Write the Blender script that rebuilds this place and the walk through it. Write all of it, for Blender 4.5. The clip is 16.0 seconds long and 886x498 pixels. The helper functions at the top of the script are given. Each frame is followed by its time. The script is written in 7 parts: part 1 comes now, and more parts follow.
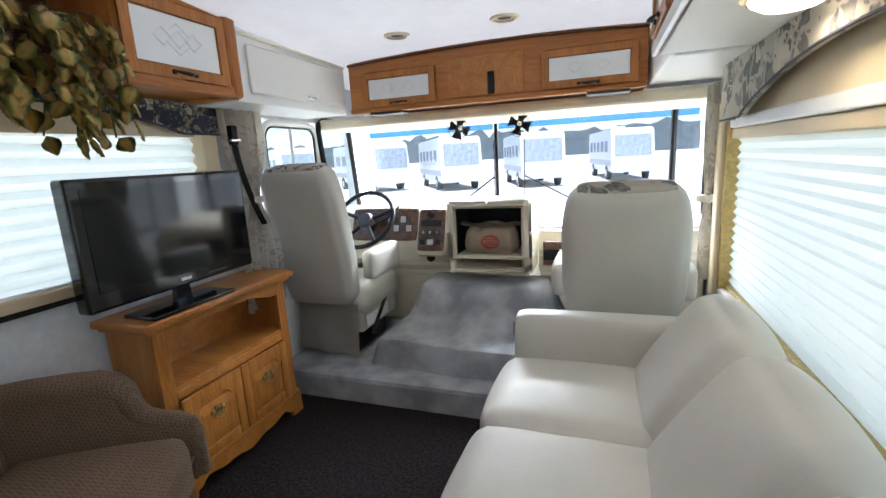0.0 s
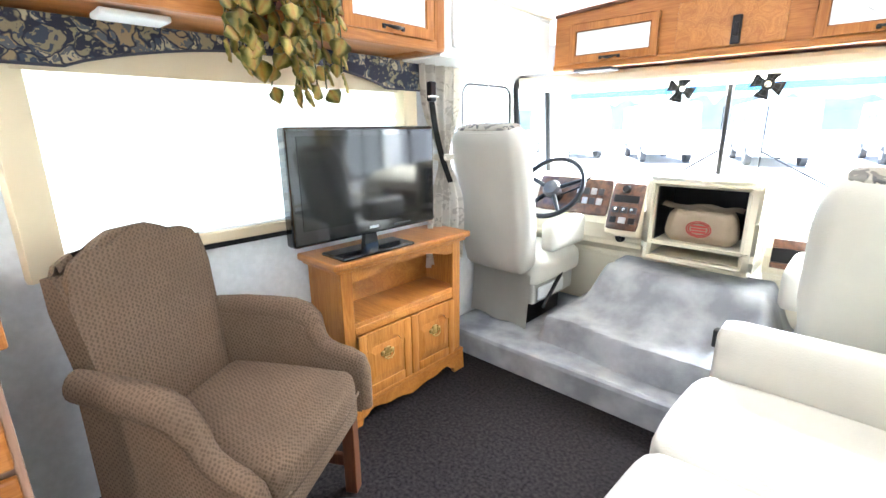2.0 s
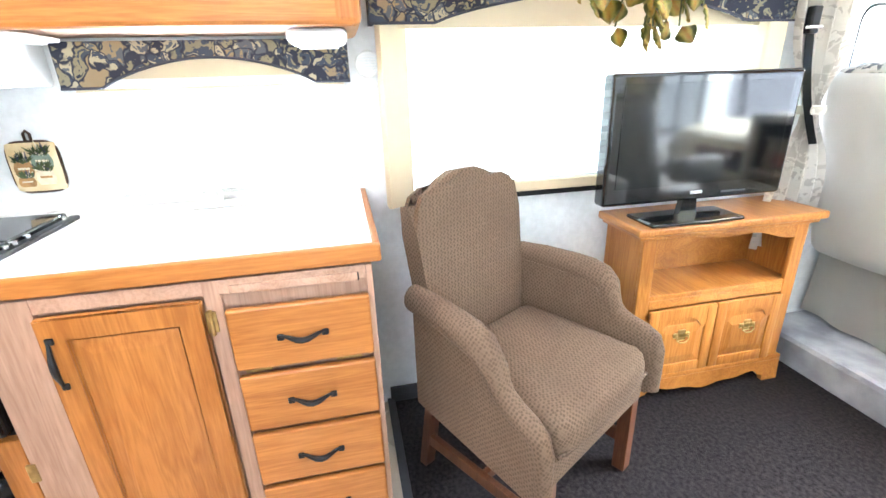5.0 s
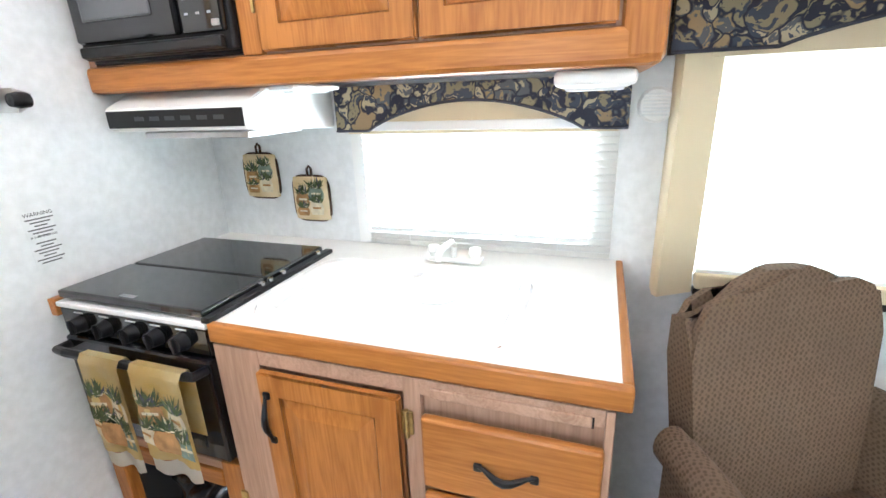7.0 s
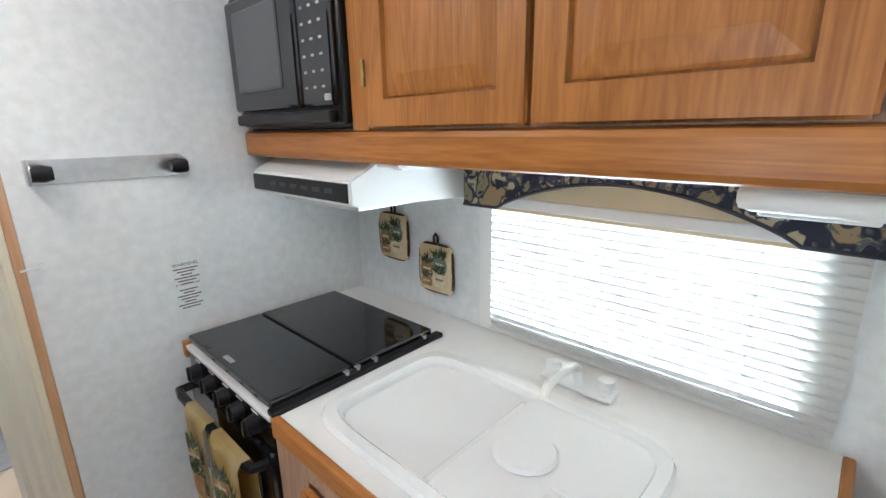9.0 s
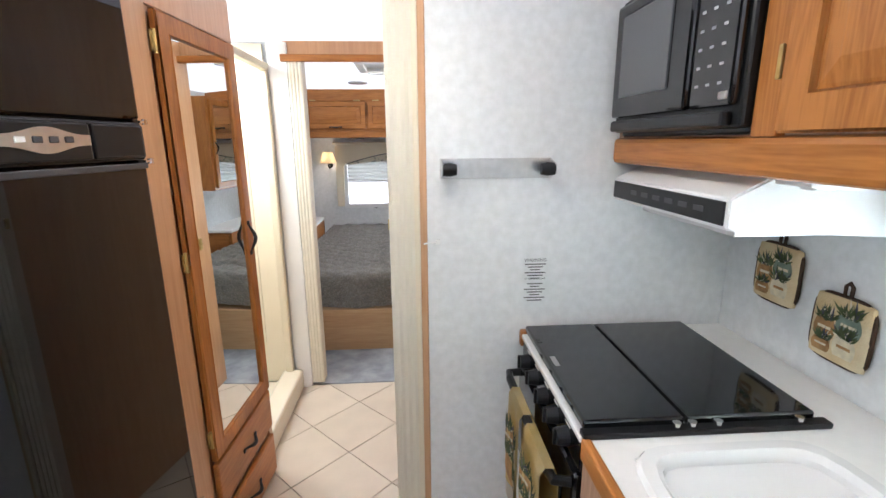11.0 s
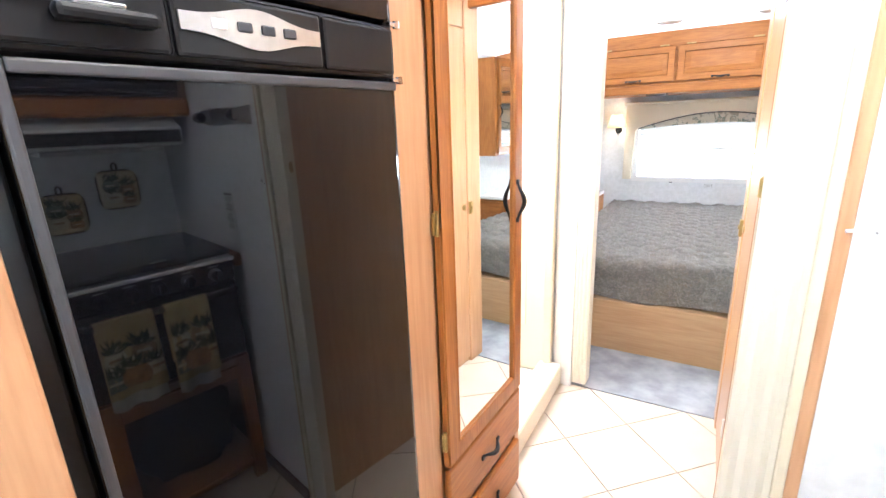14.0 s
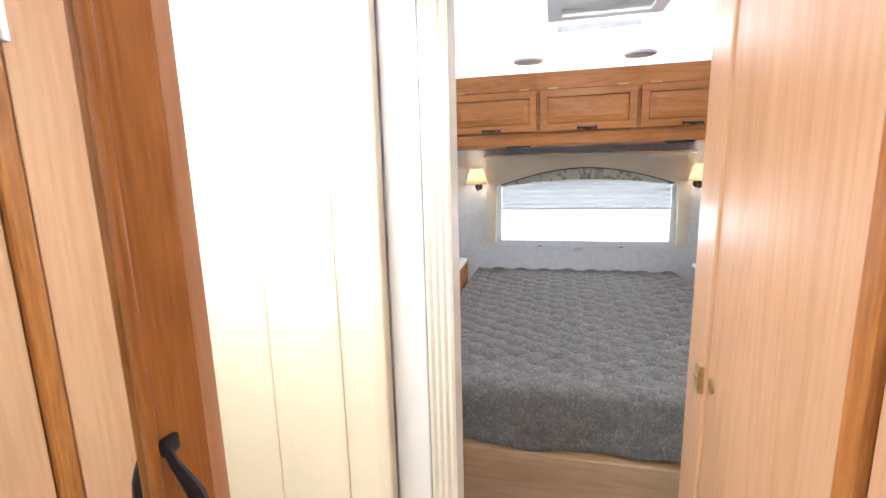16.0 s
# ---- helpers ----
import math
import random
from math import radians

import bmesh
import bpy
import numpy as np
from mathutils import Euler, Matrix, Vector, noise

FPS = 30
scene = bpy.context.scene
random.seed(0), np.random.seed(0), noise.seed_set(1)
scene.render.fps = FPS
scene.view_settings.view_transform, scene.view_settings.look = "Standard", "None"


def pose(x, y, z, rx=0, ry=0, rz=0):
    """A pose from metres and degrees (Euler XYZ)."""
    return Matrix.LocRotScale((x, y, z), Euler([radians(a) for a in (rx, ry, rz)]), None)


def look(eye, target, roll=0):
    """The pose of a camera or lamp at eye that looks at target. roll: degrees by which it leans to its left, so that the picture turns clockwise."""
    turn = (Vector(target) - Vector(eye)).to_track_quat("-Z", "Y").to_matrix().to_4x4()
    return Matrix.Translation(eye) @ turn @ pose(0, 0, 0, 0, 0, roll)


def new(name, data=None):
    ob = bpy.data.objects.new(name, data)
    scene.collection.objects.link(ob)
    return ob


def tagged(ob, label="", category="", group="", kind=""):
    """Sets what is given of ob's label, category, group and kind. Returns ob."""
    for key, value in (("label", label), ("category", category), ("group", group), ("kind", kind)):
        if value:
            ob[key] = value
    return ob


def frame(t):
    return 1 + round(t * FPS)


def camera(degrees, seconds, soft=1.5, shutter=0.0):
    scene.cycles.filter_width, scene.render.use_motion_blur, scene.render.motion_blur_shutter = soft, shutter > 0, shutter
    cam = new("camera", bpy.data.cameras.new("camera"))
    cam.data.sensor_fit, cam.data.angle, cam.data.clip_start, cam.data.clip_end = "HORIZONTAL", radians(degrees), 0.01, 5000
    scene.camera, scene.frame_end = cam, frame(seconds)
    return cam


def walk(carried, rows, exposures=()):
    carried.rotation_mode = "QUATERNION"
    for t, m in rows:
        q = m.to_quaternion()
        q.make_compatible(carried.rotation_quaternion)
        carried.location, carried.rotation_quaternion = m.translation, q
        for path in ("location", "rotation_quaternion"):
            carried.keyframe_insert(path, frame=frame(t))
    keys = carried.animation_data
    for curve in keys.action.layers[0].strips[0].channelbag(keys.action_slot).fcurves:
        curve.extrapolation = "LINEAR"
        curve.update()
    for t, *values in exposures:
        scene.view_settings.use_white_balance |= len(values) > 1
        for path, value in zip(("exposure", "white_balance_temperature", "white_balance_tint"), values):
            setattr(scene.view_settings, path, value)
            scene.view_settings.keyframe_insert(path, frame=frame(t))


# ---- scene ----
cam = camera(88.7, 16.0)
PATH = [
    (0, (0.552, 1.2, 1.262), (-0.109, 3.046, 0.865), -3.2),
    (0.5, (0.537, 1.215, 1.262), (-0.261, 2.997, 0.829), -2.6),
    (1, (0.525, 1.24, 1.264), (-0.428, 2.937, 0.802), -1.4),
    (1.5, (0.506, 1.289, 1.258), (-0.627, 2.863, 0.767), -0.7),
    (2, (0.498, 1.326, 1.254), (-0.822, 2.735, 0.733), -0.5),
    (2.5, (0.458, 1.331, 1.229), (-0.996, 2.597, 0.696), -0.3),
    (3, (0.427, 1.331, 1.226), (-1.147, 2.428, 0.66), -0.5),
    (3.5, (0.417, 1.324, 1.216), (-1.262, 2.24, 0.631), -1.1),
    (3.7, (0.411, 1.319, 1.217), (-1.301, 2.163, 0.619), -1.2),
    (5.8, (0.312, 1.215, 1.273), (-1.559, 1.271, 0.568), -1.9),
    (6, (0.279, 1.201, 1.27), (-1.598, 1.162, 0.579), -1.8),
    (6.5, (0.169, 1.21, 1.281), (-1.695, 0.868, 0.641), -1.9),
    (7, (0.043, 1.258, 1.341), (-1.748, 0.627, 0.713), -2.1),
    (7.5, (-0.052, 1.29, 1.393), (-1.782, 0.486, 0.793), -1.7),
    (8, (-0.13, 1.27, 1.426), (-1.819, 0.357, 0.864), -1.3),
    (8.2, (-0.164, 1.27, 1.441), (-1.822, 0.296, 0.891), -1.5),
    (10.3, (-0.35, 1.285, 1.45), (-0.975, -0.549, 0.954), 0.9),
    (10.5, (-0.336, 1.268, 1.444), (-0.832, -0.606, 0.954), 0.7),
    (11, (-0.303, 1.212, 1.442), (-0.422, -0.73, 0.98), -0.4),
    (11.5, (-0.283, 1.187, 1.447), (-0.003, -0.746, 1.018), -1.4),
    (12, (-0.275, 1.131, 1.456), (0.387, -0.712, 1.052), -1.7),
    (12.5, (-0.278, 1.093, 1.462), (0.684, -0.617, 1.071), -1.0),
    (13, (-0.27, 0.998, 1.422), (0.858, -0.574, 0.91), -1.5),
    (13.5, (-0.225, 0.964, 1.345), (0.889, -0.599, 0.786), -2.7),
    (14, (-0.164, 0.765, 1.326), (0.817, -0.894, 0.79), -2.2),
    (14.5, (-0.107, 0.541, 1.312), (0.769, -1.196, 0.838), -2.0),
    (15, (-0.085, 0.282, 1.335), (0.696, -1.506, 0.901), -2.0),
    (15.5, (-0.023, -0.005, 1.345), (0.614, -1.86, 0.954), -1.4),
    (16, (0.026, -0.248, 1.365), (0.497, -2.159, 1.007), -1.5),
]

walk(cam, [(t, look(eye, target, roll)) for t, eye, target, roll in PATH],
     exposures=[(0, 1.0, 6000, 13), (0.7, 1.75, 6000, 13), (1.5, 2.45, 6000, 12), (2.5, 3.2, 6000, 12), (3.5, 3.5, 5950, 12), (6, 3.3, 5900, 12), (7, 2.6, 5950, 11),
                (8, 1.6, 5950, 10), (10.5, 1.88, 5950, 11), (11.2, 2.0, 5950, 12), (12, 2.5, 5900, 12), (13, 3.05, 5850, 12), (14, 3.2, 5800, 13), (15.2, 3.1, 5800, 13), (16, 2.3, 5800, 14)])

# ---- world and lamps ----
world = bpy.data.worlds.new("sky")
scene.world = world
world.use_nodes = True
wn = world.node_tree.nodes
sky = wn.new("ShaderNodeTexSky")
sky.sky_type = "NISHITA"
sky.sun_disc = False
sky.sun_elevation, sky.sun_rotation = radians(80), radians(192)
world.node_tree.links.new(sky.outputs[0], wn["Background"].inputs[0])
wn["Background"].inputs[1].default_value = 0.15


def sun_lamp(strength, elevation, azimuth):
    data = bpy.data.lights.new("sun", "SUN")
    data.energy, data.angle, data.color = strength, radians(0.5), (1.0, 0.95, 0.88)
    ob = new("sun", data)
    ob.rotation_euler = (radians(90 - elevation), 0, radians(azimuth))
    return ob


sun_lamp(5.0, 80, 12)


def area_lamp(name, at, towards, w, h, watts, colour=(1, 1, 1)):
    data = bpy.data.lights.new(name, "AREA")
    data.shape, data.size, data.size_y, data.energy, data.color = "RECTANGLE", w, h, watts, colour
    ob = new(name, data)
    ob.matrix_world = look(at, (at[0] + towards[0], at[1] + towards[1], at[2] + towards[2]))
    return ob


# daylight standing in each shaded window's opening
DAY = (0.90, 0.96, 1.0)
area_lamp("daylight_lounge", (-1.30, 2.15, 1.16), (1, 0, 0), 1.30, 0.60, 3, DAY)
area_lamp("daylight_sofa", (1.22, 2.4, 0.98), (-1, 0, 0), 2.2, 0.72, 4.6, DAY)
area_lamp("daylight_kitchen", (-1.30, 0.93, 1.10), (1, 0, 0), 0.74, 0.35, 4.8, DAY)
area_lamp("daylight_bedroom", (-0.19, -4.02, 1.01), (0, 1, -0.3), 1.26, 0.48, 4.4, DAY).data.spread = radians(125)
area_lamp("daylight_bedroom_vent", (-0.15, -2.01, 1.925), (0, 0.001, -1), 0.3, 0.3, 0.35, (1.0, 0.97, 0.9))
area_lamp("daylight_skylight", (0.78, -0.95, 1.90), (0, 0.001, -1), 0.45, 0.45, 4.5, DAY)
area_lamp("daylight_vent", (0.15, 0.95, 1.90), (0, 0.001, -1), 0.30, 0.30, 0.25, DAY)
# unseen lamp added outside above the windscreen to brighten the cab
area_lamp("fill_windscreen", (-0.04, 5.0, 1.97), (0, -1.5, -1.5), 2.1, 0.55, 220, DAY)
area_lamp("daylight_entry", (1.20, 0.96, 1.22), (-1, 0, 0), 0.30, 0.52, 2, DAY)
area_lamp("lamp_hall", (-0.16, 0.375, 1.875), (0, 0.001, -1), 0.22, 0.11, 1.0, (1.0, 0.9, 0.75))
area_lamp("lamp_bedroom", (-0.15, -2.505, 1.87), (0, 0.001, -1), 0.30, 0.14, 0.45, (1.0, 0.95, 0.87))
area_lamp("lamp_sofa", (0.92, 2.42, 1.515), (0, 0.001, -1), 0.12, 0.12, 0.6, (1.0, 0.85, 0.62))


def bulb(at, watts, radius=0.04, colour=(1.0, 0.86, 0.68)):
    data = bpy.data.lights.new("bulb", "POINT")
    data.energy, data.shadow_soft_size, data.color = watts, radius, colour
    ob = new("bulb", data)
    ob.location = at
    return ob

# ---- materials ----
def mat(name, colour, rough=0.6, metal=0.0, var=0.12, scale=6.0, bump=0.0, bump_scale=80.0, coat=0.0, second=None, spec=0.5):
    m = bpy.data.materials.new(name)
    m.use_nodes = True
    nt = m.node_tree
    b = nt.nodes["Principled BSDF"]
    b.inputs["Roughness"].default_value = rough
    b.inputs["Metallic"].default_value = metal
    b.inputs["Coat Weight"].default_value = coat
    b.inputs["Specular IOR Level"].default_value = spec
    tc = nt.nodes.new("ShaderNodeTexCoord")
    n = nt.nodes.new("ShaderNodeTexNoise")
    n.inputs["Scale"].default_value, n.inputs["Detail"].default_value = scale, 6
    nt.links.new(tc.outputs["Object"], n.inputs["Vector"])
    r = nt.nodes.new("ShaderNodeValToRGB")
    c2 = second or tuple(c * (1 - var) for c in colour)
    r.color_ramp.elements[0].position, r.color_ramp.elements[1].position = 0.35, 0.65
    r.color_ramp.elements[0].color, r.color_ramp.elements[1].color = (*c2, 1), (*colour, 1)
    nt.links.new(n.outputs["Fac"], r.inputs["Fac"])
    nt.links.new(r.outputs["Color"], b.inputs["Base Color"])
    if bump:
        f = nt.nodes.new("ShaderNodeTexNoise")
        f.inputs["Scale"].default_value, f.inputs["Detail"].default_value = bump_scale, 4
        nt.links.new(tc.outputs["Object"], f.inputs["Vector"])
        bp = nt.nodes.new("ShaderNodeBump")
        bp.inputs["Strength"].default_value, bp.inputs["Distance"].default_value = bump, 0.004
        nt.links.new(f.outputs["Fac"], bp.inputs["Height"])
        nt.links.new(bp.outputs["Normal"], b.inputs["Normal"])
    return m


def wood(name, light, dark, axis=2, rough=0.4, coat=0.12, stretch=16.0):
    """Oak-like grain that runs along one axis of the object."""
    m = bpy.data.materials.new(name)
    m.use_nodes = True
    nt = m.node_tree
    b = nt.nodes["Principled BSDF"]
    b.inputs["Roughness"].default_value, b.inputs["Coat Weight"].default_value, b.inputs["Coat Roughness"].default_value = rough, coat, 0.25
    b.inputs["Specular IOR Level"].default_value = 0.32
    tc, mp = nt.nodes.new("ShaderNodeTexCoord"), nt.nodes.new("ShaderNodeMapping")
    s = [stretch] * 3
    s[axis] = stretch * 0.07
    mp.inputs["Scale"].default_value = s
    info = nt.nodes.new("ShaderNodeObjectInfo")
    nt.links.new(info.outputs["Random"], mp.inputs["Location"])
    nt.links.new(tc.outputs["Object"], mp.inputs["Vector"])
    wave, fine = nt.nodes.new("ShaderNodeTexNoise"), nt.nodes.new("ShaderNodeTexNoise")
    wave.inputs["Scale"].default_value, wave.inputs["Detail"].default_value, wave.inputs["Distortion"].default_value = 0.8, 2, 0.7
    fine.inputs["Scale"].default_value, fine.inputs["Detail"].default_value = 14.0, 5
    nt.links.new(mp.outputs[0], wave.inputs["Vector"])
    nt.links.new(mp.outputs[0], fine.inputs["Vector"])
    mix = nt.nodes.new("ShaderNodeMix")
    mix.inputs["Factor"].default_value = 0.5
    nt.links.new(wave.outputs["Fac"], mix.inputs["A"])
    nt.links.new(fine.outputs["Fac"], mix.inputs["B"])
    r = nt.nodes.new("ShaderNodeValToRGB")
    r.color_ramp.elements[0].position, r.color_ramp.elements[1].position = 0.36, 0.62
    r.color_ramp.elements[0].color, r.color_ramp.elements[1].color = (*dark, 1), (*light, 1)
    # growth rings: contour lines of the slow noise
    rings, fold = nt.nodes.new("ShaderNodeMath"), nt.nodes.new("ShaderNodeMath")
    rings.operation, rings.inputs[1].default_value = "MULTIPLY", 22.0
    fold.operation, fold.inputs[1].default_value = "PINGPONG", 1.0
    nt.links.new(wave.outputs["Fac"], rings.inputs[0])
    nt.links.new(rings.outputs[0], fold.inputs[0])
    both = nt.nodes.new("ShaderNodeMix")
    both.inputs["Factor"].default_value = 0.13
    nt.links.new(mix.outputs["Result"], both.inputs["A"])
    nt.links.new(fold.outputs[0], both.inputs["B"])
    nt.links.new(both.outputs["Result"], r.inputs["Fac"])
    nt.links.new(r.outputs["Color"], b.inputs["Base Color"])
    bp = nt.nodes.new("ShaderNodeBump")
    bp.inputs["Strength"].default_value, bp.inputs["Distance"].default_value = 0.12, 0.002
    nt.links.new(fine.outputs["Fac"], bp.inputs["Height"])
    nt.links.new(bp.outputs["Normal"], b.inputs["Normal"])
    return m


def glass(name, colour=(0.9, 0.95, 0.95), rough=0.0):
    m = bpy.data.materials.new(name)
    m.use_nodes = True
    nt = m.node_tree
    nt.nodes.clear()
    out, mixer = nt.nodes.new("ShaderNodeOutputMaterial"), nt.nodes.new("ShaderNodeMixShader")
    tr, gl, fr = nt.nodes.new("ShaderNodeBsdfTransparent"), nt.nodes.new("ShaderNodeBsdfGlossy"), nt.nodes.new("ShaderNodeLayerWeight")
    steep, lift = nt.nodes.new("ShaderNodeMath"), nt.nodes.new("ShaderNodeMath")
    steep.operation, steep.inputs[1].default_value = "POWER", 5.0
    lift.operation, lift.inputs[1].default_value, lift.inputs[2].default_value = "MULTIPLY_ADD", 0.4, 0.025
    tr.inputs[0].default_value = (*colour, 1)
    gl.inputs["Roughness"].default_value = rough
    nt.links.new(fr.outputs["Facing"], steep.inputs[0])
    nt.links.new(steep.outputs[0], lift.inputs[0])
    nt.links.new(lift.outputs[0], mixer.inputs[0])
    nt.links.new(tr.outputs[0], mixer.inputs[1])
    nt.links.new(gl.outputs[0], mixer.inputs[2])
    nt.links.new(mixer.outputs[0], out.inputs[0])
    return m


def tweed(name, light, dark, scale=85.0):
    """Woven cloth with a small regular dot."""
    m = mat(name, light, 0.95, var=0.15, scale=7, spec=0.15)
    nt = m.node_tree
    b = nt.nodes["Principled BSDF"]
    tc = next(n for n in nt.nodes if n.type == "TEX_COORD")
    ramp = next(n for n in nt.nodes if n.type == "VALTORGB")
    mp = nt.nodes.new("ShaderNodeMapping")
    mp.inputs["Rotation"].default_value = (radians(45), radians(35), radians(45))
    v = nt.nodes.new("ShaderNodeTexVoronoi")
    v.inputs["Scale"].default_value, v.inputs["Randomness"].default_value = scale, 0.25
    nt.links.new(tc.outputs["Object"], mp.inputs["Vector"])
    nt.links.new(mp.outputs[0], v.inputs["Vector"])
    r = nt.nodes.new("ShaderNodeValToRGB")
    r.color_ramp.elements[0].position, r.color_ramp.elements[1].position = 0.25, 0.55
    mix = nt.nodes.new("ShaderNodeMix")
    mix.data_type = "RGBA"
    mix.inputs[6].default_value = (*dark, 1)
    nt.links.new(v.outputs["Distance"], r.inputs["Fac"])
    nt.links.new(r.outputs["Color"], mix.inputs["Factor"])
    nt.links.new(ramp.outputs["Color"], mix.inputs[7])
    nt.links.new(mix.outputs[2], b.inputs["Base Color"])
    bp = nt.nodes.new("ShaderNodeBump")
    bp.inputs["Strength"].default_value, bp.inputs["Distance"].default_value = 0.5, 0.002
    nt.links.new(v.outputs["Distance"], bp.inputs["Height"])
    nt.links.new(bp.outputs["Normal"], b.inputs["Normal"])
    return m


def shade_cloth(name, colour, through_light=0.55):
    m = bpy.data.materials.new(name)
    m.use_nodes = True
    nt = m.node_tree
    nt.nodes.clear()
    out, mixer = nt.nodes.new("ShaderNodeOutputMaterial"), nt.nodes.new("ShaderNodeMixShader")
    d, t = nt.nodes.new("ShaderNodeBsdfDiffuse"), nt.nodes.new("ShaderNodeBsdfTranslucent")
    n = nt.nodes.new("ShaderNodeTexNoise")
    n.inputs["Scale"].default_value = 60
    r = nt.nodes.new("ShaderNodeValToRGB")
    r.color_ramp.elements[0].color, r.color_ramp.elements[1].color = (*[c * 0.92 for c in colour], 1), (*colour, 1)
    nt.links.new(n.outputs["Fac"], r.inputs["Fac"])
    nt.links.new(r.outputs[0], d.inputs[0])
    nt.links.new(r.outputs[0], t.inputs[0])
    mixer.inputs[0].default_value = through_light
    nt.links.new(d.outputs[0], mixer.inputs[1])
    nt.links.new(t.outputs[0], mixer.inputs[2])
    nt.links.new(mixer.outputs[0], out.inputs[0])
    return m


def glow(name, colour, strength):
    m = bpy.data.materials.new(name)
    m.use_nodes = True
    b = m.node_tree.nodes["Principled BSDF"]
    b.inputs["Base Color"].default_value = (*colour, 1)
    b.inputs["Emission Color"].default_value = (*colour, 1)
    b.inputs["Emission Strength"].default_value = strength
    return m


def patterned(name, base, spots, scale=14.0, rough=0.9):
    """Printed cloth: irregular leaf-like patches of several colours."""
    m = bpy.data.materials.new(name)
    m.use_nodes = True
    nt = m.node_tree
    b = nt.nodes["Principled BSDF"]
    b.inputs["Roughness"].default_value = rough
    tc = nt.nodes.new("ShaderNodeTexCoord")
    warp = nt.nodes.new("ShaderNodeTexNoise")
    warp.inputs["Scale"].default_value = scale * 0.8
    nt.links.new(tc.outputs["Object"], warp.inputs["Vector"])
    add = nt.nodes.new("ShaderNodeMix")
    add.data_type, add.blend_type = "RGBA", "LINEAR_LIGHT"
    add.inputs["Factor"].default_value = 0.06
    nt.links.new(tc.outputs["Object"], add.inputs[6])
    nt.links.new(warp.outputs["Color"], add.inputs[7])
    v = nt.nodes.new("ShaderNodeTexVoronoi")
    v.inputs["Scale"].default_value = scale
    nt.links.new(add.outputs[2], v.inputs["Vector"])
    n = nt.nodes.new("ShaderNodeTexNoise")
    n.inputs["Scale"].default_value, n.inputs["Detail"].default_value = scale * 1.6, 4
    nt.links.new(add.outputs[2], n.inputs["Vector"])
    mix = nt.nodes.new("ShaderNodeMix")
    mix.inputs["Factor"].default_value = 0.55
    sep = nt.nodes.new("ShaderNodeSeparateColor")
    nt.links.new(v.outputs["Color"], sep.inputs[0])
    nt.links.new(sep.outputs[0], mix.inputs["A"])
    nt.links.new(n.outputs["Fac"], mix.inputs["B"])
    r = nt.nodes.new("ShaderNodeValToRGB")
    r.color_ramp.interpolation = "CONSTANT"
    r.color_ramp.elements[0].position, r.color_ramp.elements[0].color = 0.0, (*base, 1)
    r.color_ramp.elements[1].position, r.color_ramp.elements[1].color = 0.36, (*spots[0], 1)
    for k, c in enumerate(spots[1:]):
        e = r.color_ramp.elements.new(0.36 + 0.4 * (k + 1) / len(spots))
        e.color = (*c, 1)
    nt.links.new(mix.outputs["Result"], r.inputs["Fac"])
    line = nt.nodes.new("ShaderNodeTexVoronoi")
    line.feature = "DISTANCE_TO_EDGE"
    line.inputs["Scale"].default_value = scale
    nt.links.new(add.outputs[2], line.inputs["Vector"])
    vein = nt.nodes.new("ShaderNodeValToRGB")
    vein.color_ramp.elements[0].position, vein.color_ramp.elements[1].position = 0.03, 0.09
    nt.links.new(line.outputs["Distance"], vein.inputs["Fac"])
    inked = nt.nodes.new("ShaderNodeMix")
    inked.data_type = "RGBA"
    inked.inputs[6].default_value = (*base, 1)
    nt.links.new(vein.outputs["Color"], inked.inputs["Factor"])
    nt.links.new(r.outputs["Color"], inked.inputs[7])
    nt.links.new(inked.outputs[2], b.inputs["Base Color"])
    f = nt.nodes.new("ShaderNodeTexNoise")
    f.inputs["Scale"].default_value = 300
    bp = nt.nodes.new("ShaderNodeBump")
    bp.inputs["Strength"].default_value, bp.inputs["Distance"].default_value = 0.3, 0.002
    nt.links.new(tc.outputs["Object"], f.inputs["Vector"])
    nt.links.new(f.outputs["Fac"], bp.inputs["Height"])
    nt.links.new(bp.outputs["Normal"], b.inputs["Normal"])
    return m


OAK = wood("honey_oak", (0.45, 0.176, 0.040), (0.30, 0.104, 0.020))
OAK_H = wood("honey_oak_across", (0.45, 0.176, 0.040), (0.30, 0.104, 0.020), axis=1)
OAK_X = wood("honey_oak_cross", (0.45, 0.176, 0.040), (0.30, 0.104, 0.020), axis=0)
FRAME_WOOD = wood("pale_face_frame", (0.46, 0.29, 0.20), (0.34, 0.20, 0.13), rough=0.5, coat=0.05)
FRAME_WOOD_H = wood("pale_face_frame_across", (0.46, 0.29, 0.20), (0.34, 0.20, 0.13), axis=1, rough=0.5, coat=0.05)
PANEL_WOOD = wood("light_oak_panel", (0.60, 0.35, 0.19), (0.51, 0.275, 0.137), rough=0.3, coat=0.3, stretch=9)
BED_WOOD = wood("bed_base_oak", (0.55, 0.36, 0.19), (0.45, 0.27, 0.13), axis=0, rough=0.45, coat=0.1, stretch=8)
STAND_WOOD = wood("tv_stand_oak", (0.50, 0.21, 0.045), (0.33, 0.115, 0.02), axis=1, rough=0.33, coat=0.35)
STAND_WOOD_V = wood("tv_stand_oak_upright", (0.50, 0.21, 0.045), (0.33, 0.115, 0.02), axis=2, rough=0.33, coat=0.35)
DARK_WOOD = wood("chair_leg_wood", (0.13, 0.05, 0.022), (0.07, 0.025, 0.012), rough=0.4)
BURL = mat("burl_dash", (0.16, 0.07, 0.035), 0.3, second=(0.05, 0.02, 0.012), scale=30, coat=0.4)
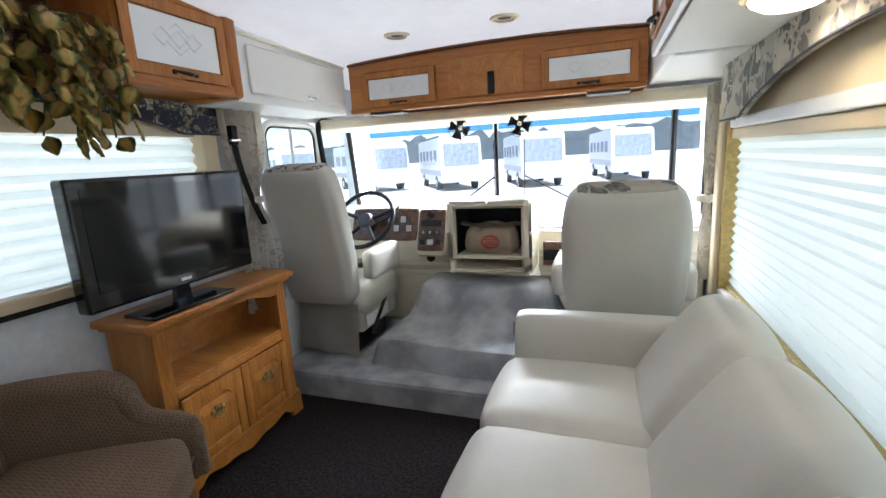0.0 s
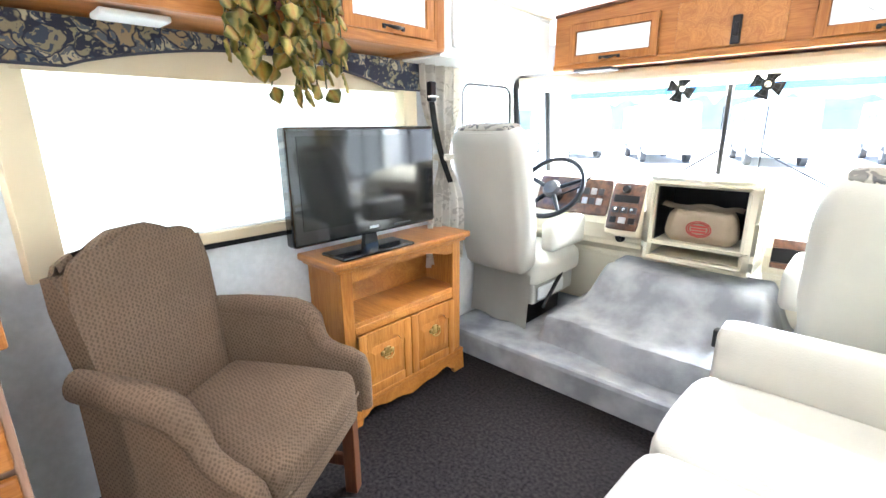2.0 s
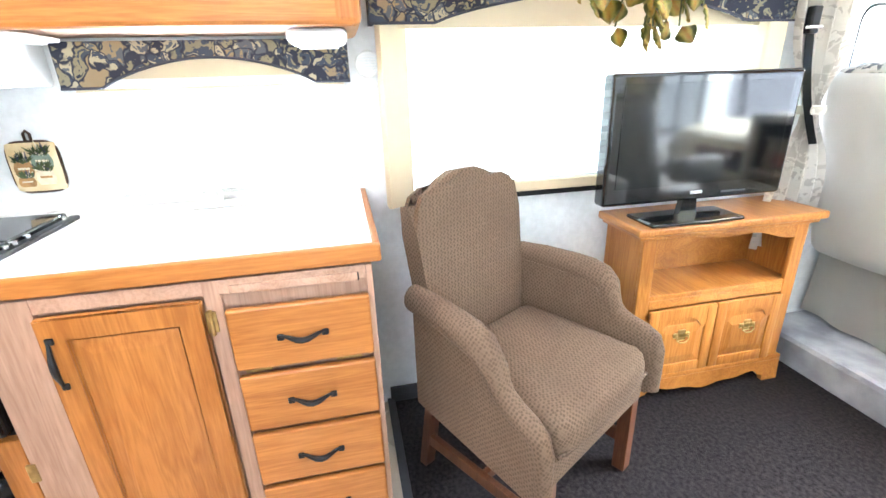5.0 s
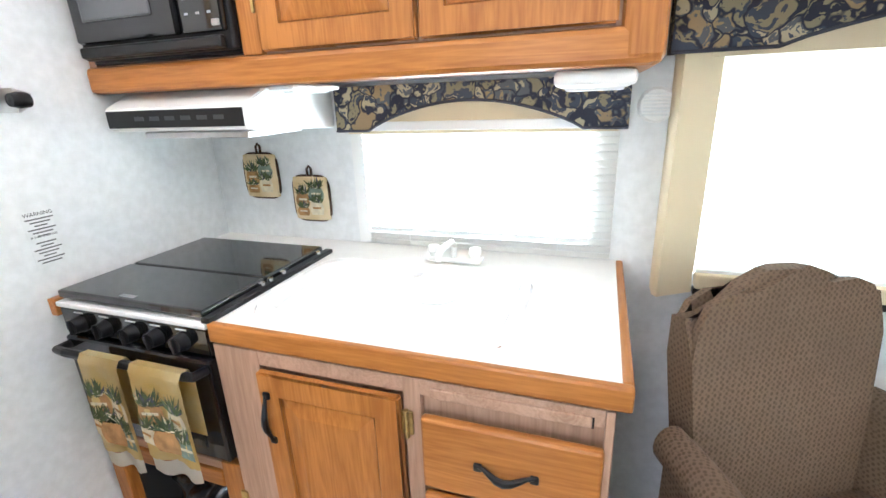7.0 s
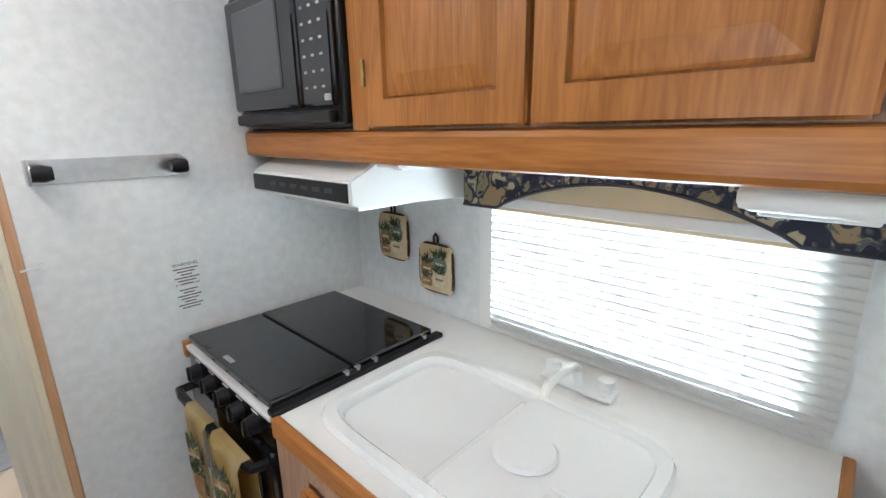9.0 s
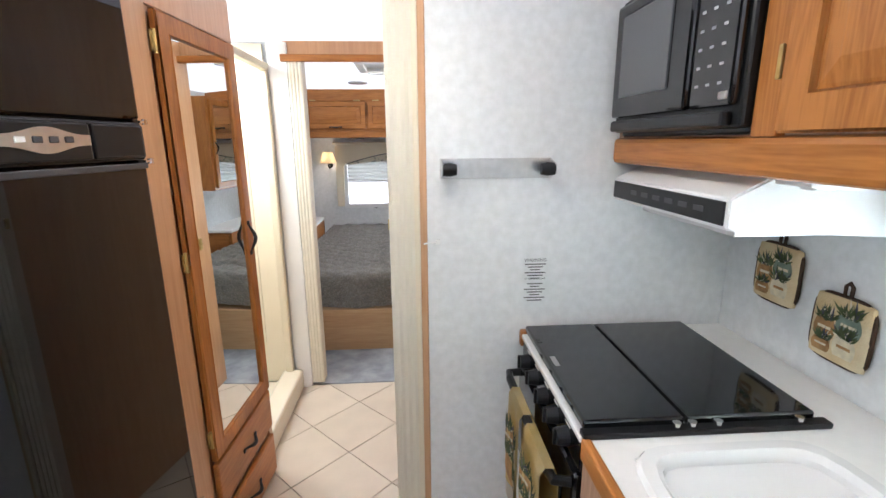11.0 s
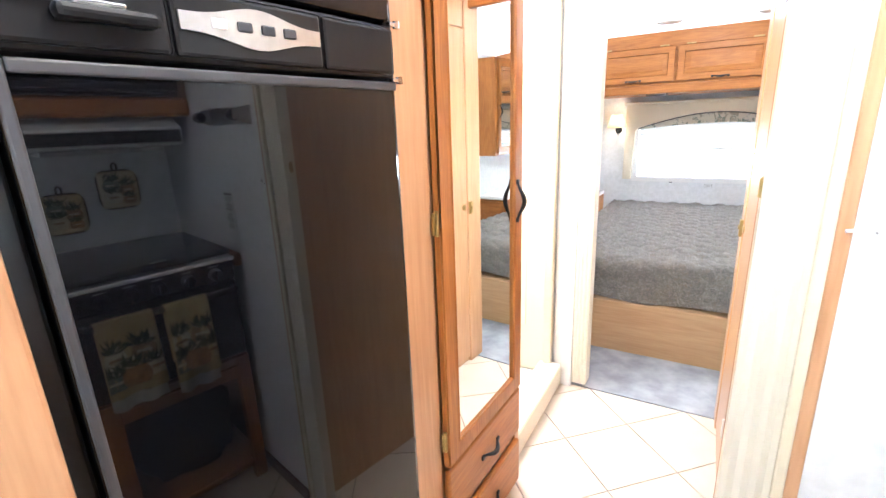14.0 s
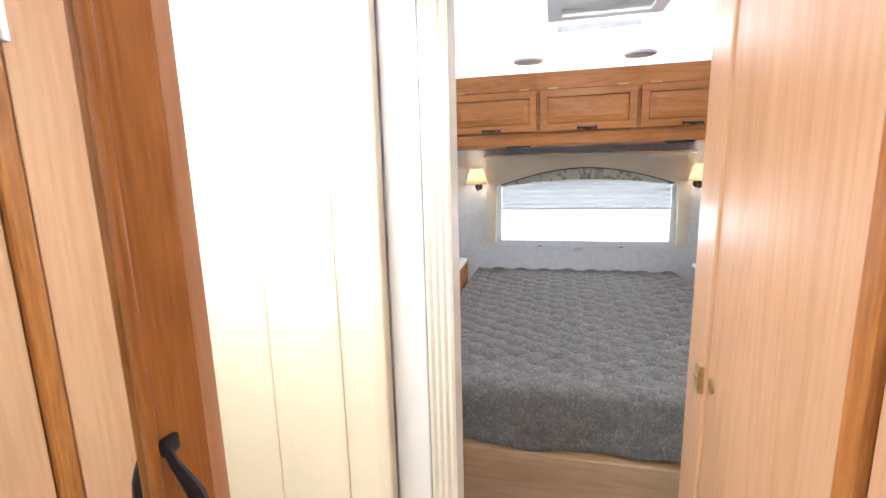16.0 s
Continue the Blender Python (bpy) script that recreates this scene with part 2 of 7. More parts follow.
WALLPAPER = mat("pale_wallpaper", (0.77, 0.785, 0.785), 0.75, second=(0.695, 0.71, 0.705), scale=38, bump=0.15, bump_scale=60)
WHITE_PANEL = mat("white_vinyl", (0.78, 0.77, 0.73), 0.5, var=0.03, bump=0.1, bump_scale=150)
CEILING = mat("ceiling_cloth", (0.56, 0.555, 0.545), 0.85, var=0.04, scale=12, bump=0.1, bump_scale=200)
CREAM = mat("cream_plastic", (0.74, 0.67, 0.51), 0.45, var=0.05, bump=0.12, bump_scale=250)
CREAM_TRIM = mat("cream_window_trim", (0.70, 0.58, 0.38), 0.55, var=0.05)
BEIGE_DOOR = mat("beige_folding_door", (0.72, 0.67, 0.55), 0.6, var=0.04, bump=0.15, bump_scale=180)
LEATHER = mat("ivory_leatherette", (0.60, 0.575, 0.51), 0.48, var=0.06, scale=5, bump=0.25, bump_scale=220)
LEATHER_SEAT = mat("bone_leatherette", (0.56, 0.535, 0.47), 0.48, var=0.07, scale=4, bump=0.25, bump_scale=220)
CARPET = mat("dark_carpet", (0.030, 0.025, 0.024), 1.0, second=(0.009, 0.007, 0.008), scale=75, bump=0.9, bump_scale=260, spec=0.1)
GREY_CARPET = mat("grey_carpet", (0.44, 0.45, 0.465), 1.0, second=(0.25, 0.26, 0.275), scale=6.5, bump=0.9, bump_scale=240, spec=0.1)
TILE = mat("cream_tile", (0.66, 0.56, 0.44), 0.32, var=0.07, scale=7, bump=0.04, bump_scale=60)
GROUT = mat("grout", (0.30, 0.25, 0.20), 0.9, var=0.2, scale=40)
LAMINATE = mat("white_laminate", (0.80, 0.79, 0.76), 0.35, var=0.03, scale=40)
WHITE_PLASTIC = mat("white_plastic", (0.80, 0.80, 0.78), 0.35, var=0.03)
ENAMEL = mat("white_enamel", (0.82, 0.82, 0.80), 0.18, var=0.02, coat=0.3)
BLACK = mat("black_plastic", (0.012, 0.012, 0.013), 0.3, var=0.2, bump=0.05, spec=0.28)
BLACK_GLOSS = mat("black_gloss", (0.008, 0.008, 0.009), 0.07, var=0.1, coat=0.4)
FRIDGE_GLOSS = mat("black_fridge_door", (0.004, 0.004, 0.005), 0.025, var=0.1, spec=0.5)
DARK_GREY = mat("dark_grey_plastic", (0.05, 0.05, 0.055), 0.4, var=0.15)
IRON = mat("black_iron", (0.012, 0.012, 0.013), 0.42, metal=0.3, var=0.2)
BRASS = mat("aged_brass", (0.55, 0.40, 0.16), 0.35, metal=0.9, var=0.25, scale=60)
CHROME = mat("chrome", (0.8, 0.8, 0.8), 0.12, metal=1.0, var=0.05)
STEEL = mat("brushed_steel", (0.62, 0.61, 0.6), 0.32, metal=1.0, var=0.1, scale=50)
MIRROR = mat("mirror", (0.88, 0.9, 0.89), 0.0, metal=1.0, var=0.0)
FIBREGLASS = mat("cream_fibreglass", (0.80, 0.72, 0.56), 0.25, var=0.03, coat=0.3)
CHAIR_CLOTH = tweed("brown_tweed", (0.18, 0.122, 0.080), (0.10, 0.066, 0.042), 115)
SHADE = shade_cloth("pleated_shade", (0.82, 0.81, 0.76), 0.5)
SLAT = shade_cloth("blind_slat", (0.85, 0.84, 0.80), 0.11)
LAMP_SHADE = shade_cloth("lamp_shade", (0.85, 0.75, 0.58), 0.6)
FLORAL = patterned("dark_floral_cloth", (0.022, 0.026, 0.045), [(0.24, 0.21, 0.13), (0.05, 0.06, 0.085), (0.42, 0.36, 0.24), (0.10, 0.11, 0.12), (0.30, 0.22, 0.12)], 20)
PALE_FLORAL = patterned("pale_floral_cloth", (0.62, 0.57, 0.46), [(0.62, 0.57, 0.46), (0.62, 0.57, 0.46), (0.22, 0.26, 0.22), (0.40, 0.36, 0.28)], 22)
SAGE_FLORAL = patterned("grey_leaf_cloth", (0.42, 0.39, 0.32), [(0.40, 0.37, 0.31), (0.18, 0.17, 0.15), (0.10, 0.10, 0.10), (0.5, 0.46, 0.38)], 13)
CURTAIN = patterned("taupe_swirl_curtain", (0.74, 0.69, 0.60), [(0.76, 0.71, 0.62), (0.55, 0.50, 0.42), (0.76, 0.71, 0.62), (0.60, 0.55, 0.47)], 13)
CLEAR = glass("clear_glass")
TINT = glass("tinted_glass", (0.90, 0.94, 0.97))

# ---- mesh helpers ----
def box(bm, lo, hi, bevel=0.0, segs=2):
    lo, hi = Vector(lo), Vector(hi)
    m = Matrix.Translation((lo + hi) / 2) @ Matrix.Diagonal((*[max(abs(v), 1e-5) for v in (hi - lo)], 1))
    made = bmesh.ops.create_cube(bm, size=1, matrix=m)["verts"]
    if bevel:
        edges = list({e for v in made for e in v.link_edges})
        made = bmesh.ops.bevel(bm, geom=edges, offset=bevel, segments=segs, profile=0.5, affect="EDGES")["verts"]
    return made


def turned(bm, verts, m):
    bmesh.ops.transform(bm, matrix=m, verts=[v for v in verts if v.is_valid])


def rod(bm, a, b, r, r2=None, seg=12, caps=True):
    a, b = Vector(a), Vector(b)
    d = b - a
    m = Matrix.Translation((a + b) / 2) @ d.to_track_quat("Z", "Y").to_matrix().to_4x4()
    return bmesh.ops.create_cone(bm, cap_ends=caps, segments=seg, radius1=r, radius2=r if r2 is None else r2, depth=d.length, matrix=m)["verts"]


def tube(bm, pts, r, seg=8, closed=False):
    """A round bar along a line of points."""
    pts = [Vector(p) for p in pts]
    n = len(pts)
    rings = []
    side = None
    for i, p in enumerate(pts):
        d = (pts[(i + 1) % n] - pts[i - 1]) if closed else (pts[min(i + 1, n - 1)] - pts[max(i - 1, 0)])
        d.normalize()
        if side is None:
            side = d.orthogonal().normalized()
        side = (side - d * side.dot(d)).normalized()
        up = d.cross(side)
        rr = r[i] if isinstance(r, (list, tuple)) else r
        rings.append([bm.verts.new(p + side * rr * math.cos(2 * math.pi * k / seg) + up * rr * math.sin(2 * math.pi * k / seg)) for k in range(seg)])
    for i in range(n if closed else n - 1):
        a, b = rings[i], rings[(i + 1) % n]
        for k in range(seg):
            bm.faces.new((a[k], a[(k + 1) % seg], b[(k + 1) % seg], b[k]))
    if not closed:
        bm.faces.new(rings[0][::-1])
        bm.faces.new(rings[-1])


def lathe(bm, profile, at=(0, 0, 0), seg=24, m=None):
    """Revolves (radius, height) pairs round z."""
    rings = []
    for r, z in profile:
        ring = []
        for k in range(seg):
            p = Vector((r * math.cos(2 * math.pi * k / seg), r * math.sin(2 * math.pi * k / seg), z))
            ring.append(bm.verts.new((m @ p if m else p) + Vector(at)))
        rings.append(ring)
    for a, b in zip(rings, rings[1:]):
        for k in range(seg):
            bm.faces.new((a[k], a[(k + 1) % seg], b[(k + 1) % seg], b[k]))
    if profile[0][0] > 1e-4:
        bm.faces.new(rings[0][::-1])
    if profile[-1][0] > 1e-4:
        bm.faces.new(rings[-1])


def prism(bm, outline, axis, lo, hi):
    """A flat outline pushed along an axis. outline: pairs in the two other axes, in x, y, z order."""
    def at(p, w):
        v = list(p)
        v.insert(axis, w)
        return v
    a = [bm.verts.new(at(p, lo)) for p in outline]
    b = [bm.verts.new(at(p, hi)) for p in outline]
    n = len(outline)
    for k in range(n):
        bm.faces.new((a[k], a[(k + 1) % n], b[(k + 1) % n], b[k]))
    bm.faces.new(a[::-1])
    bm.faces.new(b)
    return a + b


def sheet(bm, f, nu, nv, thick=0.0):
    """A grid of points f(u, v), u and v from 0 to 1, with a thickness along its normal."""
    g = [[bm.verts.new(f(i / nu, j / nv)) for j in range(nv + 1)] for i in range(nu + 1)]
    faces = [bm.faces.new((g[i][j], g[i + 1][j], g[i + 1][j + 1], g[i][j + 1])) for i in range(nu) for j in range(nv)]
    if thick:
        bmesh.ops.solidify(bm, geom=faces, thickness=thick)
    return g


def cushion(bm, lo, hi, r=0.05, puff=0.02, cuts=5):
    """A soft block: rounded edges, faces swelling outwards."""
    lo, hi = Vector(lo), Vector(hi)
    c, h = (lo + hi) / 2, (hi - lo) / 2
    n, index = 2 * cuts, {}

    def vert(p):
        key = tuple(round(x, 5) for x in p)
        if key not in index:
            index[key] = bm.verts.new(p)
        return index[key]

    for axis in range(3):
        for side in (-1, 1):
            def spot(i, j):
                p = [-1 + 2 * i / n, -1 + 2 * j / n]
                p.insert(axis, side)
                return vert(p)
            for i in range(n):
                for j in range(n):
                    bm.faces.new((spot(i, j), spot(i + 1, j), spot(i + 1, j + 1), spot(i, j + 1)))
    verts = list(index.values())
    for v in verts:
        p = v.co.copy()
        q = Vector([p[i] * h[i] for i in range(3)])
        inner = Vector([max(-(h[i] - r), min(h[i] - r, q[i])) for i in range(3)])
        d = q - inner
        if d.length > 1e-6:
            q = inner + d.normalized() * min(r, d.length if sum(abs(x) > 1e-6 for x in d) == 1 else r)
        s = [1 - abs(p[i]) ** 2.2 for i in range(3)]
        big = max(range(3), key=lambda i: abs(p[i]))
        others = [s[i] for i in range(3) if i != big]
        q[big] += math.copysign(puff * others[0] * others[1], p[big])
        v.co = c + q
    return verts


def link(name, bm, material, smooth=True):
    bmesh.ops.recalc_face_normals(bm, faces=bm.faces)
    me = bpy.data.meshes.new(name)
    bm.to_mesh(me)
    bm.free()
    for m in material if isinstance(material, (list, tuple)) else [material]:
        me.materials.append(m)
    if smooth:
        me.shade_smooth()
        me.set_sharp_from_angle(angle=radians(35))
        areas = sorted(f.area for f in me.polygons)
        if len(areas) < 160:
            middle = areas[len(areas) // 2]
            for f in me.polygons:
                if f.area > 4 * middle:
                    f.use_smooth = False
    return new(name, me)


def part(name, bm, material, parent, label="", smooth=True):
    ob = link(name, bm, material, smooth)
    ob.parent = parent
    return tagged(ob, label)


def root(name, label, category, group="", kind="", at=(0, 0, 0)):
    ob = new(name)
    ob.empty_display_size = 0.05
    ob.location = at
    return tagged(ob, label, category, group, kind)


def structure(name, bm, material, label, category, smooth=False):
    return tagged(link(name, bm, material, smooth), label, category, "", "structure")


def B():
    return bmesh.new()


def block(bm_lo, hi, bevel=0.0, segs=2):
    bm = B()
    box(bm, bm_lo, hi, bevel, segs)
    return bm


def holed(bm, axis, w0, w1, u0, u1, v0, v1, holes):
    """A wall across an axis from w0 to w1 with rectangular holes (u0, u1, v0, v1) through it."""
    us = sorted({u0, u1, *[h for o in holes for h in o[:2]]})
    vs = sorted({v0, v1, *[h for o in holes for h in o[2:]]})
    for a, b in zip(us, us[1:]):
        for c, d in zip(vs, vs[1:]):
            mu, mv = (a + b) / 2, (c + d) / 2
            if any(o[0] < mu < o[1] and o[2] < mv < o[3] for o in holes):
                continue
            lo, hi = [a, c], [b, d]
            lo.insert(axis, w0)
            hi.insert(axis, w1)
            box(bm, lo, hi)
    bmesh.ops.remove_doubles(bm, verts=bm.verts, dist=1e-5)
    seen = {}
    for f in list(bm.faces):
        key = tuple(round(x, 4) for x in f.calc_center_median())
        seen.setdefault(key, []).append(f)
    bmesh.ops.delete(bm, geom=[f for fs in seen.values() if len(fs) > 1 for f in fs], context="FACES")

# ---- shell of the motorhome ----
W, WR, FRONT, REAR = 1.2, 1.12, 4.45, -3.88


def ceiling_z(x, y):
    s = min(max((y - 1.2) / 2.4, 0), 1)
    return 1.955 - 0.06 * (x / W) ** 2 - 0.12 * s * s * (3 - 2 * s)


bm = B()
holed(bm, 0, -W - 0.08, -W, REAR - 0.08, FRONT, -0.3, 2.1,
      [(1.50, 2.80, 0.86, 1.46), (0.56, 1.26, 0.93, 1.27), (3.15, 4.25, 0.80, 1.52)])
structure("wall_left", bm, WALLPAPER, "pale papered side wall with window openings", "wall")
bm = B()
holed(bm, 0, WR, WR + 0.08, REAR - 0.08, FRONT, -0.3, 2.1,
      [(1.3, 3.52, 0.62, 1.34), (3.70, 4.25, 0.75, 1.50), (0.75, 1.08, 0.85, 1.46)])
structure("wall_right", bm, WALLPAPER, "pale papered side wall with a wide window opening", "wall")
bm = B()
holed(bm, 1, REAR - 0.08, REAR, -W, W, -0.3, 2.1, [(-0.82, 0.44, 0.765, 1.255)])
structure("wall_rear", bm, WALLPAPER, "pale papered bedroom end wall with a window opening", "wall")
bm = B()
sheet(bm, lambda u, v: (-W - 0.08 + u * (2 * W + 0.16), REAR - 0.08 + v * (FRONT - REAR + 0.1), ceiling_z(-W - 0.08 + u * (2 * W + 0.16), REAR + v * (FRONT - REAR))), 12, 60, 0.05)
structure("ceiling", bm, CEILING, "off-white cloth ceiling, gently crowned", "ceiling", True)

structure("floor_kitchen", block((-W, -1.34, -0.06), (W, 1.36, -0.006)), GROUT, "grout bed under the tiled kitchen and hall floor", "floor")
structure("floor_lounge", block((-W, 1.36, -0.06), (W, 3.13, 0.0)), CARPET, "near-black short-pile carpet", "floor")
structure("floor_bedroom", block((-W, REAR, -0.06), (W, -1.34, 0.004)), GREY_CARPET, "grey bedroom carpet", "floor")
bm = B()
box(bm, (-W, 3.13, -0.05), (W, 4.5, 0.14), 0.025)
structure("floor_cab", bm, GREY_CARPET, "grey carpeted cab floor behind a low step", "floor", True)

# partition between kitchen and hall
structure("wall_partition", block((-W, -0.05, 0), (-0.335, 0.0, 1.95)), WALLPAPER, "pale papered partition beside the stove", "wall")
structure("trim_partition", block((-0.335, -0.055, 0), (-0.315, 0.006, 1.95), 0.004), PANEL_WOOD, "oak edge strip on the partition", "trim")
# hall side, toilet room wall
structure("wall_hall", block((-0.36, -1.34, 0), (-0.32, -0.06, 1.95)), PANEL_WOOD, "light oak panelled hall wall", "wall")
structure("wall_bedroom_left", block((-W, -1.38, 0), (-0.33, -1.34, 1.95)), WALLPAPER, "pale bedroom partition", "wall")
structure("wall_bedroom_right", block((0.36, -1.38, 0), (W, -1.34, 1.95)), WALLPAPER, "pale bedroom partition", "wall")
structure("wall_bedroom_header", block((-0.33, -1.38, 1.87), (0.36, -1.34, 1.95)), PANEL_WOOD, "oak header over the bedroom doorway", "wall")
structure("wall_fridge_side", block((0.44, 0.655, 0), (W, 0.70, 1.95)), WALLPAPER, "pale side panel of the refrigerator housing", "wall")

# ---- cabinet pieces, built facing local -y: x across, z up ----
def pull(parent, x, y, z, length=0.1, upright=False, material=None, name="handle"):
    bm = B()
    pts, rr = [], []
    for k in range(9):
        s = k / 8 - 0.5
        out = 0.020 * math.cos(s * math.pi) ** 1.6 if abs(s) < 0.49 else 0.0
        bow = 0.0035 * math.cos(s * math.pi * 2)
        pts.append((x + bow, y - 0.004 - out, z + s * length) if upright else (x + s * length, y - 0.004 - out, z - bow))
        rr.append(0.0055 + 0.002 * math.cos(s * math.pi * 2))
    tube(bm, pts, rr, 8)
    for s in (-0.5, 0.5):
        p = (x, y - 0.004, z + s * length) if upright else (x + s * length, y - 0.004, z)
        box(bm, (p[0] - 0.008, p[1] - 0.003, p[2] - 0.008), (p[0] + 0.008, p[1] + 0.004, p[2] + 0.008), 0.003)
    return part(name, bm, material or IRON, parent, "wavy black iron pull")


def hinge(parent, x, y, z):
    bm = B()
    box(bm, (x - 0.012, y - 0.005, z - 0.026), (x + 0.012, y + 0.001, z + 0.026), 0.002)
    rod(bm, (x, y - 0.006, z - 0.03), (x, y - 0.006, z + 0.03), 0.005)
    return part("hinge", bm, BRASS, parent, "brass hinge")


def panel_door(parent, x0, x1, z0, z1, y, material, across=None, stile=0.055, t=0.02, name="door", arch=0.0, pane=None):
    """A frame of stiles and rails round a raised panel, or round a pane."""
    bm = B()
    if not arch:
        holed(bm, 1, y - t, y, x0, x1, z0, z1, [(x0 + stile, x1 - stile, z0 + stile, z1 - stile)])
        bmesh.ops.bevel(bm, geom=[e for e in bm.edges if e.is_manifold and e.calc_face_angle(0) > 0.5], offset=0.004, segments=2, affect="EDGES")
    else:
        box(bm, (x0, y - t, z0), (x0 + stile, y, z1), 0.004)
        box(bm, (x1 - stile, y - t, z0), (x1, y, z1), 0.004)
        box(bm, (x0 + stile, y - t + 0.001, z0), (x1 - stile, y, z0 + stile), 0.003)
        c, h = (x0 + x1) / 2, (x1 - x0) / 2 - stile
        pts = [(x0 + stile, z1), (x0 + stile, z1 - stile - arch)]
        for k in range(13):
            s = -1 + k / 6
            pts.append((c + s * h * 0.82, z1 - stile - arch * (1 - math.sqrt(max(0, 1 - s * s))) if abs(s) < 1 else z1 - stile - arch))
        pts += [(x1 - stile, z1 - stile - arch), (x1 - stile, z1)]
        prism(bm, pts[::-1], 1, y - t + 0.001, y)
    ob = part(name, bm, material, parent)
    bm = B()
    if pane:
        box(bm, (x0 + stile - 0.003, y - t + 0.008, z0 + stile - 0.003), (x1 - stile + 0.003, y - t + 0.013, z1 - stile + 0.003))
        part("pane", bm, pane, ob, "etched glass pane" if pane != MIRROR else "mirror glass")
    else:
        box(bm, (x0 + stile - 0.004, y - 0.006, z0 + stile - 0.004), (x1 - stile + 0.004, y - 0.001, z1 - stile + 0.004))
        a, c, top = x0 + stile, x1 - stile, z1 - stile - arch * 0.6
        wide = min(0.032, (c - a) * 0.16)
        rings = []
        for inset, depth in ((0.0, y - t + 0.008), (0.005, y - t + 0.0062), (wide, y - t + 0.0012), (wide + 0.004, y - t + 0.0002)):
            rings.append([bm.verts.new((px, depth, pz)) for px, pz in ((a + inset, z0 + stile + inset), (c - inset, z0 + stile + inset), (c - inset, top - inset), (a + inset, top - inset))])
        for r1, r2 in zip(rings, rings[1:]):
            for k in range(4):
                bm.faces.new((r1[k], r1[(k + 1) % 4], r2[(k + 1) % 4], r2[k]))
        bm.faces.new(rings[-1])
        bm.faces.new(rings[0][::-1])
        part("panel", bm, material, ob, smooth=False)
    return ob


def drawer_front(parent, x0, x1, z0, z1, y, material):
    ob = part("drawer", block((x0, y - 0.02, z0), (x1, y, z1), 0.006), material, parent)
    pull(ob, (x0 + x1) / 2, y - 0.02, (z0 + z1) / 2, 0.1)
    return ob


FACE_PX, FACE_NX, FACE_NY, FACE_PY = 90, -90, 0, 180

# ---- kitchen base cabinet: face at x = -0.62, runs y 0.50 to 1.31 ----
cab = root("base_cabinet", "oak kitchen base cabinet with one door and four drawers", "cabinet")
cab.matrix_basis = pose(-0.62, 0.50, 0, 0, 0, FACE_PX)
part("body", block((0.0, 0.002, 0.07), (0.80, 0.565, 0.862)), FRAME_WOOD, cab)
part("plinth", block((0.0, 0.05, 0.0), (0.80, 0.55, 0.07)), DARK_GREY, cab)
for a, b in ((0.0, 0.115), (0.44, 0.475), (0.795, 0.81)):
    part("stile", block((a, -0.016, 0.06), (b, 0.002, 0.862), 0.002), FRAME_WOOD, cab)
for a, b in ((0.828, 0.862), (0.06, 0.095)):
    part("rail", block((0.115, -0.0155, a), (0.795, 0.002, b), 0.002), FRAME_WOOD_H, cab)
d = panel_door(cab, 0.118, 0.438, 0.10, 0.824, -0.016, OAK)
pull(d, 0.142, -0.036, 0.72, 0.11, True)
hinge(cab, 0.448, -0.018, 0.765)
hinge(cab, 0.448, -0.018, 0.2)
part("pull_board", block((0.495, -0.02, 0.826), (0.775, -0.012, 0.848), 0.003), FRAME_WOOD_H, cab, "breadboard slot front")
for z0, z1 in ((0.636, 0.794), (0.461, 0.618), (0.288, 0.446), (0.105, 0.272)):
    drawer_front(cab, 0.48, 0.797, z0, z1, -0.016, OAK_X)

for x in (0.525, 0.735):
    part("hinge", block((x - 0.03, -0.022, 0.622), (x + 0.03, -0.016, 0.632), 0.002), BRASS, cab, "brass tilt-out hinge")
part("slot", block((0.760, -0.0175, 0.826), (0.778, -0.0155, 0.846)), BLACK, cab, "dark end of the breadboard slot")

# worktop with sink cut-out
top = root("worktop", "white laminate worktop with an oak front edge", "worktop")
bm = B()
holed(bm, 2, 0.872, 0.91, -1.198, -0.615, 0.5, 1.315, [(-1.0, -0.67, 0.56, 1.11)])
part("slab", bm, LAMINATE, top, smooth=False)
part("back_strip", block((-1.198, 0.004, 0.872), (-1.068, 0.5, 0.91)), LAMINATE, top)
part("front_edge", block((-0.615, 0.5, 0.868), (-0.597, 1.333, 0.913), 0.005), OAK_H, top, "honey oak edging")
part("side_edge", block((-1.198, 1.315, 0.868), (-0.615, 1.333, 0.912), 0.005), OAK_X, top, "honey oak edging")
part("wall_edge", block((-1.06, 0.004, 0.868), (-0.597, 0.028, 0.913), 0.004), OAK_X, top, "oak filler strip beside the stove")

sink = root("kitchen_sink", "white double-bowl drop-in sink with a raised rim", "sink")
bm = B()


def sink_rim(u, v):
    """Rounded rectangle loops: rim outside, rim top, bowl lip, bowl foot."""
    a = 2 * math.pi * u
    hx, hy, z = ((0.185, 0.295, 0.911), (0.18, 0.29, 0.922), (0.16, 0.27, 0.922), (0.15, 0.262, 0.912), (0.149, 0.26, 0.90), (0.13, 0.24, 0.888), (0.0, 0.0, 0.886))[round(v * 6)]
    c, s = math.cos(a), math.sin(a)
    k = (abs(c) ** 7 + abs(s) ** 7) ** (-1 / 7)
    return (-0.835 + hx * c * k, 0.835 + hy * s * k, z)
sheet(bm, sink_rim, 64, 6)
bmesh.ops.remove_doubles(bm, verts=bm.verts, dist=1e-5)
part("bowl", bm, ENAMEL, sink)
bm = B()
box(bm, (-0.985, 0.82, 0.88), (-0.685, 0.845, 0.905), 0.01)
part("divider", bm, ENAMEL, sink)
bm = B()
